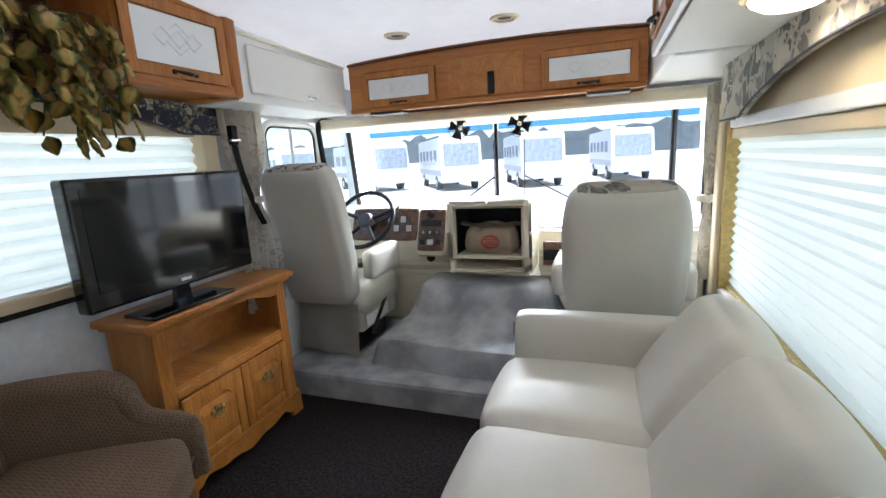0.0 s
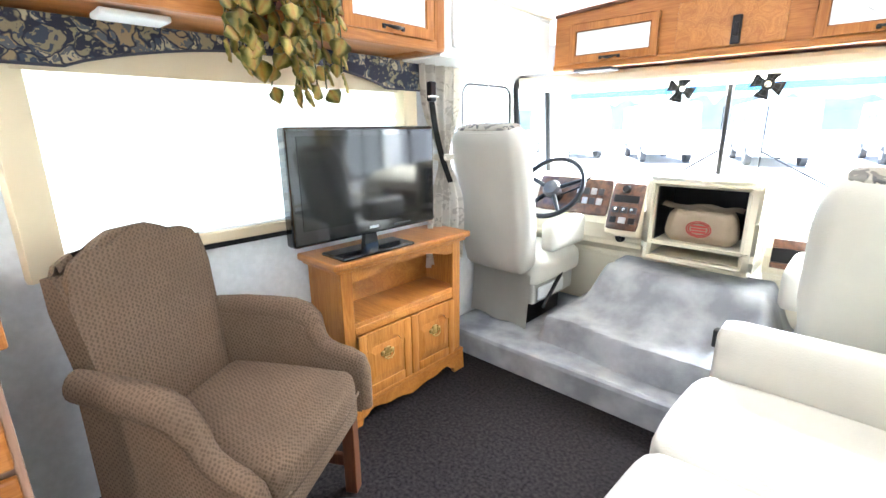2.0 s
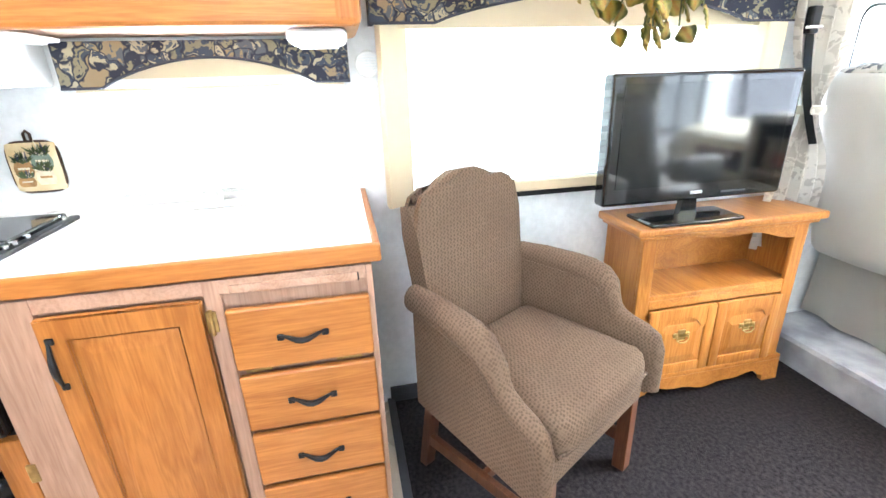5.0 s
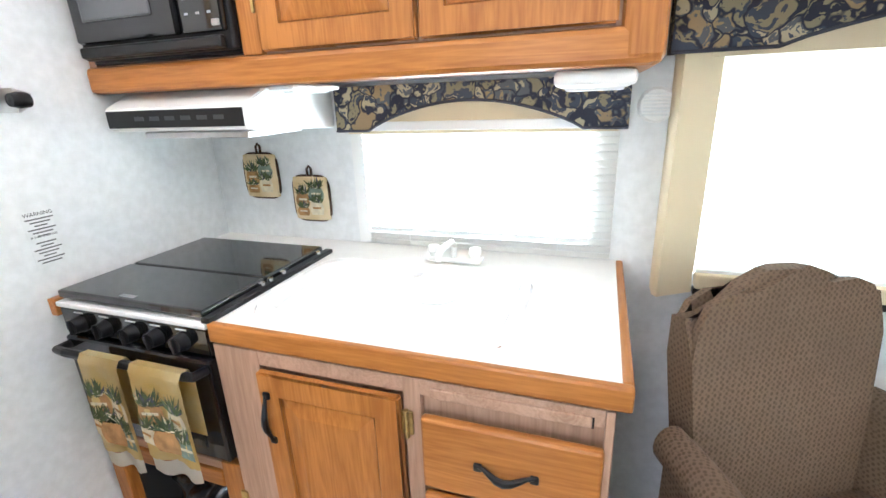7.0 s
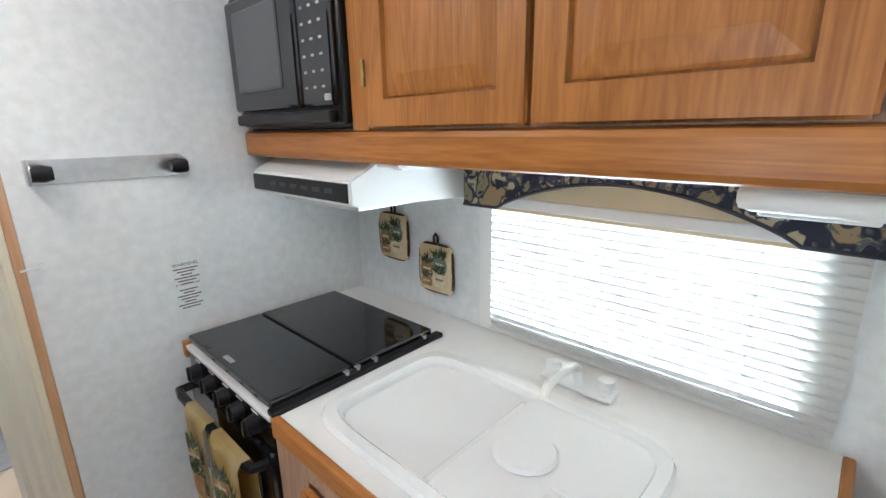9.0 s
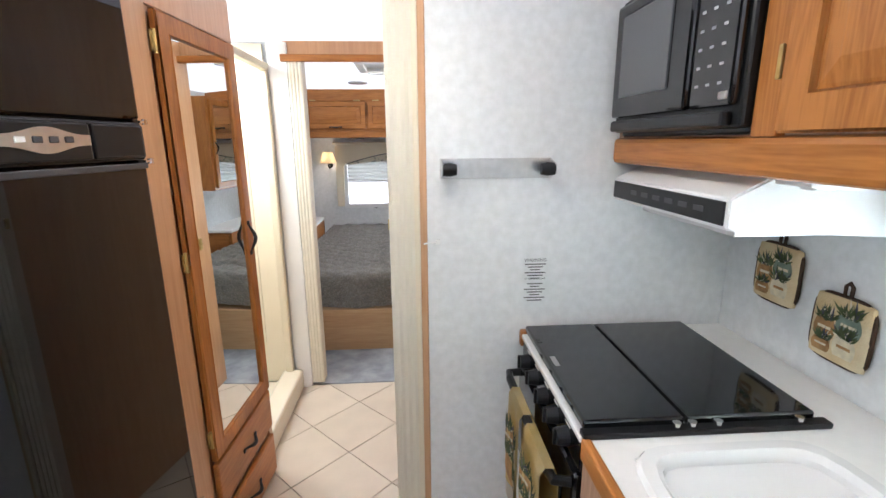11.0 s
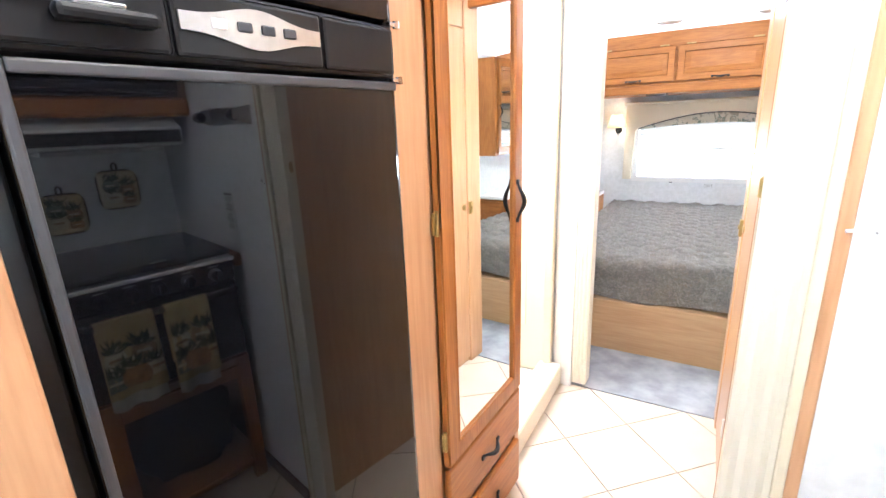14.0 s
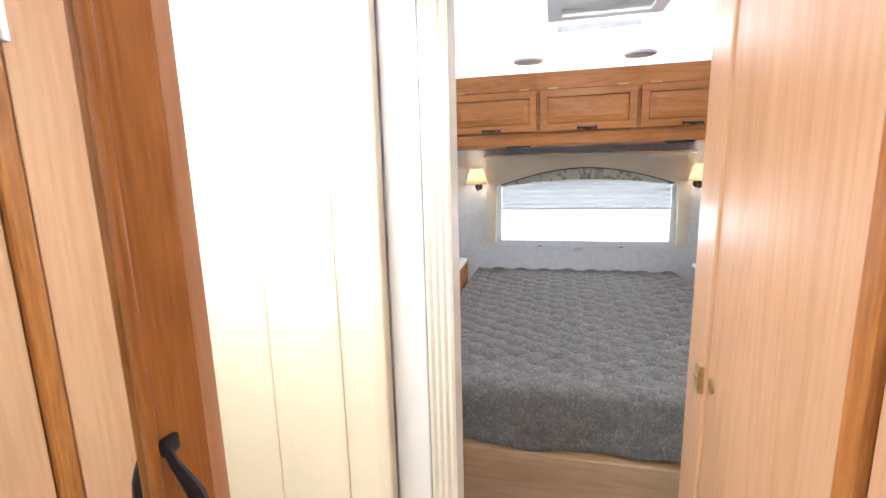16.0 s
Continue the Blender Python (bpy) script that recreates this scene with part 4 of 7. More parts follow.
def etched_motif(parent, cx, y, cz):
    bm = B()
    for s in (-1, 0, 1):
        for a in (0, 1):
            w = 0.036 if s else 0.05
            c = (cx + s * 0.062, y, cz + (0.0 if s else 0.012 * (2 * a - 1)))
            pts = [(c[0] - w, y, c[2]), (c[0], y, c[2] + w * 0.8), (c[0] + w, y, c[2]), (c[0], y, c[2] - w * 0.8)]
            tube(bm, pts, 0.0016, 5, True)
    part("etching", bm, WHITE_PLASTIC, parent, "frosted diamond motif")


lc = root("lounge_cabinet", "oak overhead cabinet with an etched glass door and open niche", "cabinet")
lc.matrix_basis = pose(-0.86, 1.38, 0, 0, 0, FACE_PX)
bm = B()
box(bm, (0.0, 0.0, 1.555), (0.50, 0.335, 1.90))
box(bm, (0.50, 0.27, 1.555), (0.90, 0.335, 1.90))
box(bm, (0.50, 0.0, 1.555), (0.90, 0.27, 1.575))
box(bm, (0.50, 0.0, 1.84), (0.90, 0.27, 1.90))
box(bm, (0.90, 0.0, 1.555), (1.395, 0.335, 1.90))
part("body", bm, OAK_X, lc)
part("bottom_rail", block((0.0, -0.018, 1.54), (1.395, 0.03, 1.59), 0.012), OAK_X, lc)
part("end_post", block((1.34, -0.02, 1.54), (1.405, 0.335, 1.90), 0.016), OAK, lc)
part("niche_back", block((0.505, 0.262, 1.58), (0.895, 0.268, 1.84)), DARK_WOOD, lc)
d = panel_door(lc, 0.03, 0.47, 1.595, 1.87, -0.004, OAK)
pull(d, 0.25, -0.024, 1.615, 0.09)
d = panel_door(lc, 0.905, 1.335, 1.575, 1.83, -0.004, OAK, pane=ETCHED, stile=0.045)
pull(d, 1.12, -0.024, 1.597, 0.09)
etched_motif(d, 1.12, -0.0165, 1.71)
pl = root("cabinet_light", "white strip light under the lounge cabinet", "light", "lights under the cabinet")
part("body", block((-1.02, 1.64, 1.525), (-0.92, 1.80, 1.541), 0.005), WHITE_PLASTIC, pl)

# trailing plant in the niche
plant = root("trailing_plant", "artificial trailing plant with mottled yellow-green leaves", "plant")
bm = B()
lathe(bm, [(0.0, 0), (0.05, 0), (0.07, 0.09), (0.074, 0.09), (0.066, 0.08), (0.0, 0.075)], (-0.95, 2.05, 1.576), 18)
part("pot", bm, DARK_WOOD, plant, "dark pot")
LEAF = mat("mottled_leaf", (0.30, 0.27, 0.05), 0.42, second=(0.20, 0.20, 0.035), scale=3, coat=0.15)


def leaf_colours(m):
    """Warm rib fading to a green edge, across the leaf's own width."""
    nt = m.node_tree
    tc = next(n for n in nt.nodes if n.type == "TEX_COORD")
    old = next(n for n in nt.nodes if n.type == "VALTORGB")
    xyz, away = nt.nodes.new("ShaderNodeSeparateXYZ"), nt.nodes.new("ShaderNodeMath")
    away.operation = "ABSOLUTE"
    blot, add = nt.nodes.new("ShaderNodeTexNoise"), nt.nodes.new("ShaderNodeMath")
    blot.inputs["Scale"].default_value = 4.0
    add.operation, add.inputs[1].default_value = "MULTIPLY_ADD", 0.35
    nt.links.new(tc.outputs["Object"], xyz.inputs[0])
    nt.links.new(tc.outputs["Object"], blot.inputs["Vector"])
    nt.links.new(xyz.outputs[0], away.inputs[0])
    nt.links.new(blot.outputs["Fac"], add.inputs[0])
    nt.links.new(away.outputs[0], add.inputs[2])
    r = nt.nodes.new("ShaderNodeValToRGB")
    r.color_ramp.elements[0].position, r.color_ramp.elements[0].color = 0.14, (0.52, 0.20, 0.05, 1)
    r.color_ramp.elements[1].position, r.color_ramp.elements[1].color = 0.30, (0.55, 0.42, 0.11, 1)
    e = r.color_ramp.elements.new(0.50)
    e.color = (0.17, 0.18, 0.035, 1)
    nt.links.new(add.outputs[0], r.inputs["Fac"])
    mix = nt.nodes.new("ShaderNodeMix")
    mix.data_type = "RGBA"
    mix.inputs["Factor"].default_value = 0.75
    nt.links.new(old.outputs["Color"], mix.inputs[6])
    nt.links.new(r.outputs["Color"], mix.inputs[7])
    nt.links.new(mix.outputs[2], nt.nodes["Principled BSDF"].inputs["Base Color"])


leaf_colours(LEAF)
STEM = mat("green_stem", (0.10, 0.10, 0.03), 0.7)
leaf_mesh = []
for k in range(3):
    bm = B()
    n = 8
    left, mid, right = [], [], []
    for i in range(n + 1):
        s = i / n
        w = 0.78 * math.sin(math.pi * s ** 0.7) ** 1.15 * (0.9 + 0.1 * k) if 0 < i < n else 0.0
        z = -0.25 * s * s
        mid.append(bm.verts.new((0, s, z)))
        if 0 < i < n:
            left.append(bm.verts.new((-w * 0.62, s, z - 0.12 - 0.04 * (i % 2))))
            right.append(bm.verts.new((w * 0.62, s, z - 0.12 - 0.04 * ((i + k) % 2))))
    for side, flip in ((left, False), (right, True)):
        row = [mid[0]] + side + [mid[-1]]
        for i in range(n):
            f = [mid[i], mid[i + 1], row[i + 1], row[i]]
            f = list(dict.fromkeys(f))
            if len(f) > 2:
                bm.faces.new(f[::-1] if flip else f)
    bmesh.ops.solidify(bm, geom=bm.faces[:], thickness=0.012)
    me = bpy.data.meshes.new("leaf")
    bm.to_mesh(me)
    bm.free()
    me.materials.append(LEAF)
    me.shade_smooth()
    leaf_mesh.append(me)
rng = random.Random(5)
vines = []
for k in range(30):
    y = 1.88 + 0.07 * rng.random() if k % 4 == 0 else 2.02 + 0.19 * rng.random()
    big = 2.02 < y < 2.2
    length = (0.12 + 0.22 * rng.random()) if big else 0.05 + 0.2 * rng.random()
    x = -0.84 + 0.11 * rng.random()
    vines.append([Vector((-0.95, 2.05, 1.66)), Vector((x - 0.03, y * 0.6 + 0.82, 1.69)), Vector((x, y, 1.66)), Vector((x + 0.02 * rng.random(), y + 0.03 * (rng.random() - 0.5), 1.63 - length * 0.4)), Vector((x + 0.01, y + 0.05 * (rng.random() - 0.5), 1.63 - length * 0.8))])
for vi, pts in enumerate(vines):
    bm = B()
    tube(bm, pts, 0.0025, 5)
    stem = part("stem", bm, STEM, plant)
    path_len = 4
    for j in range(7):
        s = 1.3 + (path_len - 1.3) * j / 6
        i = min(int(s), 3)
        p = pts[i].lerp(pts[i + 1], s - i)
        o = new("leaf", leaf_mesh[rng.randrange(3)])
        o.parent = stem
        size = 0.042 + 0.026 * rng.random()
        o.matrix_local = Matrix.Translation(p + Vector((0.01, 0, 0))) @ Euler((radians(-40 - 45 * rng.random()), radians(rng.uniform(-35, 35)), radians(rng.uniform(-150, -30)))).to_matrix().to_4x4() @ Matrix.Scale(size, 4)

# white cabinet over the driver
wcab = root("cab_cabinet", "white vinyl-covered overhead cabinet with a flush lid", "cabinet")
wcab.matrix_basis = pose(-0.88, 2.79, 0, 0, 0, FACE_PX)
part("body", block((0.0, 0.0, 1.535), (0.86, 0.31, 1.86), 0.006), WHITE_PLASTIC, wcab)
d = part("lid", block((0.07, -0.014, 1.575), (0.84, 0.0, 1.775), 0.012), WHITE_PANEL, wcab)
pull(d, 0.50, -0.014, 1.595, 0.05, material=CHROME)
bm = B()
tube(bm, [(0.0, -0.006, 1.81), (0.86, -0.006, 1.795)], 0.006, 6)
part("ceiling_bead", bm, CREAM, wcab)

# curtain at the driver's window, and belt
def gathered(name, x, y0, y1, z0, z1, waist, m, label, side=1):
    c = root(name, label, "curtain")
    bm = B()

    def f(u, v):
        k = 1 - v
        pinch = 1 - 0.72 * math.exp(-((v - waist) / 0.16) ** 2)
        yc = y0 + (y1 - y0) * (0.5 + (u - 0.5) * pinch)
        return (x + side * 0.022 * math.sin(u * 26) * (0.4 + 0.6 * pinch), yc + 0.02 * math.sin(v * 5), z0 + v * (z1 - z0))
    sheet(bm, f, 60, 24, 0.002)
    part("cloth", bm, m, c)
    zt = z0 + waist * (z1 - z0)
    bm = B()
    lathe(bm, [(0.05, -0.015), (0.054, 0), (0.05, 0.015)], (x, (y0 + y1) / 2 + 0.02 * math.sin(waist * 5), zt), 16)
    part("tieback", bm, m, c)
    return c


gathered("curtain", -1.10, 2.90, 3.17, 0.55, 1.56, 0.55, CURTAIN, "taupe swirl-patterned curtain tied back by the driver's window")
gathered("curtain", 1.03, 3.58, 3.76, 0.62, 1.52, 0.42, CURTAIN, "taupe leaf-patterned curtain tied back by the passenger window", -1)
belt = root("seat_belt", "black seat belt hanging from a chrome anchor", "seat belt")
bm = B()
sheet(bm, lambda u, v: (-1.085 + 0.03 * v, 2.925 + 0.04 * u + 0.10 * v * v, 1.40 - 0.42 * v), 2, 10, 0.003)
part("strap", bm, BLACK, belt)
part("anchor", block((-1.10, 2.925, 1.37), (-1.07, 2.965, 1.46), 0.006), BLACK, belt)
part("ring", block((-1.083, 2.915, 1.385), (-1.065, 2.975, 1.397), 0.004), CHROME, belt)

# ---- television on its stand ----
st = root("tv_stand", "carved golden oak television stand with an open shelf", "tv stand")
st.matrix_basis = pose(-0.94, 2.275, 0, 0, 0, FACE_PX) @ Matrix.Diagonal((1.0, 0.95, 1.03, 1))
LW, DP = 0.71, 0.25
part("top", block((-0.045, -0.035, 0.702), (LW + 0.045, DP + 0.005, 0.732), 0.009, 3), STAND_WOOD, st)
part("top_moulding", block((-0.025, -0.018, 0.686), (LW + 0.025, DP, 0.702), 0.005), STAND_WOOD, st)
for a, b in ((0.0, 0.02), (LW - 0.02, LW)):
    part("side", block((a, 0.018, 0.05), (b, DP, 0.686), 0.002), STAND_WOOD_V, st)
for a, b in ((0.0, 0.055), (LW - 0.055, LW)):
    part("stile", block((a, 0.0, 0.1), (b, 0.018, 0.686), 0.003), STAND_WOOD_V, st)
part("back", block((0.02, DP - 0.012, 0.1), (LW - 0.02, DP - 0.004, 0.686)), STAND_WOOD, st)
part("shelf", block((0.02, 0.004, 0.438), (LW - 0.02, DP - 0.012, 0.458), 0.003), STAND_WOOD, st)
part("rail", block((0.055, 0.001, 0.405), (LW - 0.055, 0.018, 0.44), 0.004), STAND_WOOD, st)
bm = B()
pts = [(0.055, 0.686), (0.055, 0.632)]
for k in range(21):
    s = k / 20
    pts.append((0.075 + s * (LW - 0.15), 0.640 + 0.030 * math.sin(math.pi * s) ** 2 - 0.008 * math.cos(4 * math.pi * s)))
pts += [(LW - 0.055, 0.632), (LW - 0.055, 0.686)]
prism(bm, pts, 1, 0.001, 0.018)
part("apron", bm, STAND_WOOD, st, "scalloped upper apron")
for a, b in ((0.058, LW / 2 - 0.003), (LW / 2 + 0.003, LW - 0.058)):
    d = panel_door(st, a, b, 0.118, 0.402, 0.0, STAND_WOOD_V, stile=0.042, t=0.016, arch=0.045)
    cx = (a + b) / 2
    bm = B()
    for sx in (-0.026, 0.026):
        lathe(bm, [(0.0, 0), (0.010, 0.0), (0.008, 0.004), (0.0, 0.006)], (cx + sx, -0.019, 0.292), 12, Matrix.Rotation(radians(90), 4, "X"))
    box(bm, (cx - 0.036, -0.0195, 0.280), (cx + 0.036, -0.0175, 0.300), 0.004)
    box(bm, (cx - 0.016, -0.0195, 0.268), (cx + 0.016, -0.0175, 0.313), 0.005)
    tube(bm, [(cx - 0.026, -0.024, 0.292), (cx - 0.026, -0.03, 0.275), (cx - 0.012, -0.034, 0.266), (cx + 0.012, -0.034, 0.266), (cx + 0.026, -0.03, 0.275), (cx + 0.026, -0.024, 0.292)], 0.003, 6)
    part("bail_handle", bm, BRASS, d, "aged brass bail handle")
part("base_moulding", block((-0.015, -0.014, 0.095), (LW + 0.015, DP, 0.118), 0.006), STAND_WOOD, st)
bm = B()
pts = [(-0.012, 0.096), (-0.02, 0.0), (0.055, 0.0), (0.062, 0.028), (0.085, 0.034), (0.10, 0.05)]
for k in range(15):
    s = k / 14
    pts.append((0.12 + s * (LW - 0.24), 0.052 - 0.026 * math.sin(math.pi * s) ** 2 + 0.006 * math.cos(6 * math.pi * s)))
pts += [(LW - 0.10, 0.05), (LW - 0.085, 0.034), (LW - 0.062, 0.028), (LW - 0.055, 0.0), (LW + 0.02, 0.0), (LW + 0.012, 0.096)]
prism(bm, pts, 1, -0.012, 0.01)
part("scroll_base", bm, STAND_WOOD, st, "scrolled bracket base")
for a, b in ((-0.012, 0.01), (LW - 0.01, LW + 0.012)):
    bm = B()
    prism(bm, [(0.01, 0.096), (0.01, 0.0), (0.06, 0.0), (0.08, 0.045), (DP - 0.08, 0.045), (DP - 0.06, 0.0), (DP, 0.0), (DP, 0.096)], 0, a, b)
    part("side_base", bm, STAND_WOOD, st)

tv = root("television", "black flat-screen television, switched off, on a glass-black foot", "television")
tv.matrix_basis = pose(-0.965, 2.105, 0, 0, 0, FACE_PX)
part("bezel", block((0.0, -0.012, 0.832), (0.715, 0.05, 1.258), 0.012, 3), BLACK_GLOSS, tv)
part("back_case", block((0.06, 0.05, 0.88), (0.655, 0.085, 1.21), 0.02), BLACK, tv)
part("screen", block((0.04, -0.0145, 0.892), (0.675, -0.011, 1.225), 0.001), mat("tv_screen", (0.007, 0.0075, 0.009), 0.08, var=0.05, spec=0.5), tv)
part("logo", block((0.335, -0.0155, 0.856), (0.38, -0.0125, 0.866)), STEEL, tv)
part("buttons", block((0.46, -0.0145, 0.852), (0.56, -0.0115, 0.858)), DARK_GREY, tv)
bm = B()
prism(bm, [(0.32, 0.765), (0.395, 0.765), (0.385, 0.835), (0.33, 0.835)], 1, 0.01, 0.035)
part("neck", bm, BLACK_GLOSS, tv)
part("foot", block((0.17, -0.055, 0.755), (0.545, 0.10, 0.769), 0.006), BLACK_GLOSS, tv)

# ---- brown armchair, built facing local -y ----
def splay(bm, side):
    """Opens an arm outwards towards the front of the seat."""
    for v in bm.verts:
        v.co.x += side * (-0.03 + 0.06 * (0.26 - v.co.y) / 0.55)


ch = root("armchair", "brown woven-cloth armchair with a camel back and wooden legs", "armchair")
bm = B()
cushion(bm, (-0.255, -0.30, 0.33), (0.255, 0.22, 0.465), 0.045, 0.02, 6)
part("seat", bm, CHAIR_CLOTH, ch)
bm = B()
box(bm, (-0.275, -0.285, 0.27), (0.275, 0.26, 0.36), 0.012)
part("seat_rail", bm, CHAIR_CLOTH, ch)
bm = B()
pts = [(-0.225, 0.36), (-0.236, 0.60), (-0.25, 0.80)]
for k in range(11):
    s = -1 + k / 5
    rise = min(1, max(0, (0.82 - abs(s)) / 0.62))
    pts.append((0.256 * s, 0.882 + 0.072 * rise * rise * (3 - 2 * rise)))
pts += [(0.25, 0.80), (0.236, 0.60), (0.225, 0.36)]
prism(bm, pts, 1, -0.05, 0.03)
bmesh.ops.bevel(bm, geom=[e for e in bm.edges if abs(e.verts[0].co.y - e.verts[1].co.y) < 1e-4], offset=0.02, segments=4, affect="EDGES")
turned(bm, bm.verts[:], Matrix.Translation((0, 0.245, 0.36)) @ Matrix.Rotation(radians(-9), 4, "X") @ Matrix.Translation((0, 0, -0.36)))
part("backrest", bm, CHAIR_CLOTH, ch)
for s in (-1, 1):
    bm = B()
    pts = [(0.26, 0.28), (0.26, 0.62), (-0.06, 0.605), (-0.10, 0.55), (-0.13, 0.50), (-0.20, 0.475), (-0.285, 0.45), (-0.29, 0.28)]
    prism(bm, pts, 0, s * 0.262, s * 0.318)
    splay(bm, s)
    bmesh.ops.recalc_face_normals(bm, faces=bm.faces[:])
    arm = part("arm", bm, CHAIR_CLOTH, ch)
    bm = B()
    line = [(0.27, 0.625, 0.040), (0.16, 0.628, 0.042), (0.05, 0.624, 0.044), (-0.03, 0.618, 0.045), (-0.075, 0.606, 0.044), (-0.10, 0.585, 0.041), (-0.115, 0.555, 0.037), (-0.13, 0.522, 0.034), (-0.155, 0.498, 0.032), (-0.195, 0.482, 0.031), (-0.245, 0.470, 0.030), (-0.280, 0.452, 0.030), (-0.293, 0.42, 0.029), (-0.295, 0.36, 0.028), (-0.295, 0.285, 0.027)]
    tube(bm, [(s * (0.292 + 0.012 * (r > 0.039)), y, z) for y, z, r in line], [r for _, _, r in line], 16)
    splay(bm, s)
    part("arm_roll", bm, CHAIR_CLOTH, arm, "rolled padded arm front")
for x, y in ((-0.25, -0.255), (0.25, -0.255)):
    part("leg", block((x - 0.024, y - 0.024, 0), (x + 0.024, y + 0.024, 0.285), 0.003), DARK_WOOD, ch)
for x in (-0.24, 0.24):
    bm = B()
    prism(bm, [(0.21, 0.28), (0.25, 0.28), (0.305, 0.0), (0.27, 0.0)], 0, x - 0.021, x + 0.021)
    part("leg", bm, DARK_WOOD, ch)
for x in (-0.245, 0.245):
    part("stretcher", block((x - 0.011, -0.24, 0.10), (x + 0.011, 0.26, 0.14), 0.003), DARK_WOOD, ch)
part("stretcher", block((-0.24, -0.02, 0.103), (0.24, 0.002, 0.137), 0.003), DARK_WOOD, ch)
bm = B()
tube(bm, [(-0.258, -0.296, 0.372), (-0.12, -0.312, 0.377), (0.12, -0.312, 0.377), (0.258, -0.296, 0.372)], 0.005, 6)
part("welt", bm, CHAIR_CLOTH, ch, "corded seam under the seat")
ch.matrix_basis = pose(-0.74, 1.772, 0, 0, 0, 121) @ Matrix.Diagonal((0.93, 0.89, 1.05, 1))

# ---- sofa ----
sofa = root("sofa", "ivory leatherette three-seat sofa with plump back cushions", "sofa")
bm = B()
box(bm, (0.225, 1.47, 0.02), (1.06, 2.90, 0.34), 0.02)
part("base", bm, LEATHER, sofa)
for y0, y1 in ((1.47, 1.945), (1.95, 2.415), (2.42, 2.895)):
    bm = B()
    cushion(bm, (0.195, y0, 0.32), (0.76, y1, 0.475), 0.055, 0.018, 7)
    for v in bm.verts:
        v.co.z += 0.004 * noise.noise(v.co * 9)
    part("seat_cushion", bm, LEATHER, sofa)
    bm = B()
    cushion(bm, (-0.10, y0 + 0.002, 0.0), (0.07, y1 - 0.002, 0.43), 0.07, 0.026, 9)
    lean = Matrix.Translation((0.728, 0, 0.385)) @ Matrix.Rotation(radians(34), 4, "Y")
    turned(bm, bm.verts[:], lean)
    for v in bm.verts:
        v.co.x = min(v.co.x, 1.045)
    back = part("back_cushion", bm, LEATHER, sofa)
    bm = B()
    tube(bm, [(0.035, y0 + 0.05, 0.422), (0.035, (y0 + y1) / 2, 0.434), (0.035, y1 - 0.05, 0.422)], 0.006, 6)
    turned(bm, bm.verts[:], lean)
    part("welt", bm, LEATHER, back, "corded seam along the back")
for y0, y1 in ((2.90, 3.01), (1.355, 1.465)):
    bm = B()
    cushion(bm, (0.225, y0, 0.04), (0.98, y1, 0.632), 0.03, 0.006, 8)
    part("arm", bm, LEATHER, sofa)

# ---- passenger-side wall over the sofa ----
win = root("window_3", "wide window behind the sofa in a cream frame", "window", "", "structure")
part("pane", block((1.165, 1.29, 0.61), (1.169, 3.53, 1.35)), CLEAR, win).visible_shadow = False
part("side_board", block((1.035, 3.52, 0.56), (1.118, 3.60, 1.43), 0.01), CREAM_TRIM, win)
part("track", block((1.055, 3.49, 0.60), (1.117, 3.518, 1.34), 0.003), BRASS, win)
part("sill_rail", block((1.06, 1.25, 0.575), (1.118, 3.52, 0.605), 0.006), WHITE_PLASTIC, win)
part("sill_seal", block((1.05, 1.25, 0.555), (1.118, 3.52, 0.574), 0.004), BLACK, win)
part("head_rail", block((1.06, 1.25, 1.315), (1.118, 3.49, 1.36), 0.006), WHITE_PLASTIC, win)
part("head_rail", block((1.07, 1.25, 1.27), (1.118, 3.49, 1.314), 0.006), CREAM_TRIM, win)
sh = root("pleated_blind", "white pleated blind drawn over the sofa window", "blind")
bm = B()
pleats(bm, 1.095, 1.26, 3.488, 0.606, 1.27, 0.04, 0.014)
part("cloth", bm, SHADE, sh, smooth=False)
part("bottom_bar", block((1.085, 1.262, 0.606), (1.112, 3.486, 0.624), 0.004), BRASS, sh, "dull brass bottom bar")
valance("valance", 0.0, 2.15, 0.0, 1.345, 1.56, 0.13, pose(WR - 0.003, 3.42, 0, 0, 0, FACE_NX), "grey leaf-pattern arched valance over the sofa window", SAGE_FLORAL, depth=0.11)

rc = root("sofa_cabinet", "oak overhead cabinet above the sofa with metal trim", "cabinet")
rc.matrix_basis = pose(0.72, 3.02, 0, 0, 0, FACE_NX)
part("body", block((0.0, 0.0, 1.575), (1.7, 0.39, 1.88), 0.012), OAK_X, rc)
part("bottom", block((0.02, 0.01, 1.562), (1.68, 0.38, 1.575)), WHITE_PANEL, rc)
part("trim", block((0.0, -0.014, 1.562), (1.7, 0.0, 1.60), 0.003), WHITE_PLASTIC, rc)
for a in (0.04, 0.46, 0.88, 1.30):
    d = panel_door(rc, a, a + 0.38, 1.61, 1.85, -0.001, OAK, pane=ETCHED, stile=0.045)
    pull(d, a + 0.19, -0.021, 1.63, 0.09)
cl = root("ceiling_lamp", "lit round frosted lamp under the sofa cabinet", "light")
bm = B()
lathe(bm, [(0.0, -0.035), (0.05, -0.03), (0.075, -0.015), (0.085, 0.0)], (0.92, 2.42, 1.560), 24)
part("diffuser", bm, glow("warm_lamp_glass", (1.0, 0.85, 0.62), 2.5), cl)
bm = B()
lathe(bm, [(0.086, -0.004), (0.095, 0.0), (0.095, 0.006)], (0.92, 2.42, 1.557), 24)
part("rim", bm, BRASS, cl)

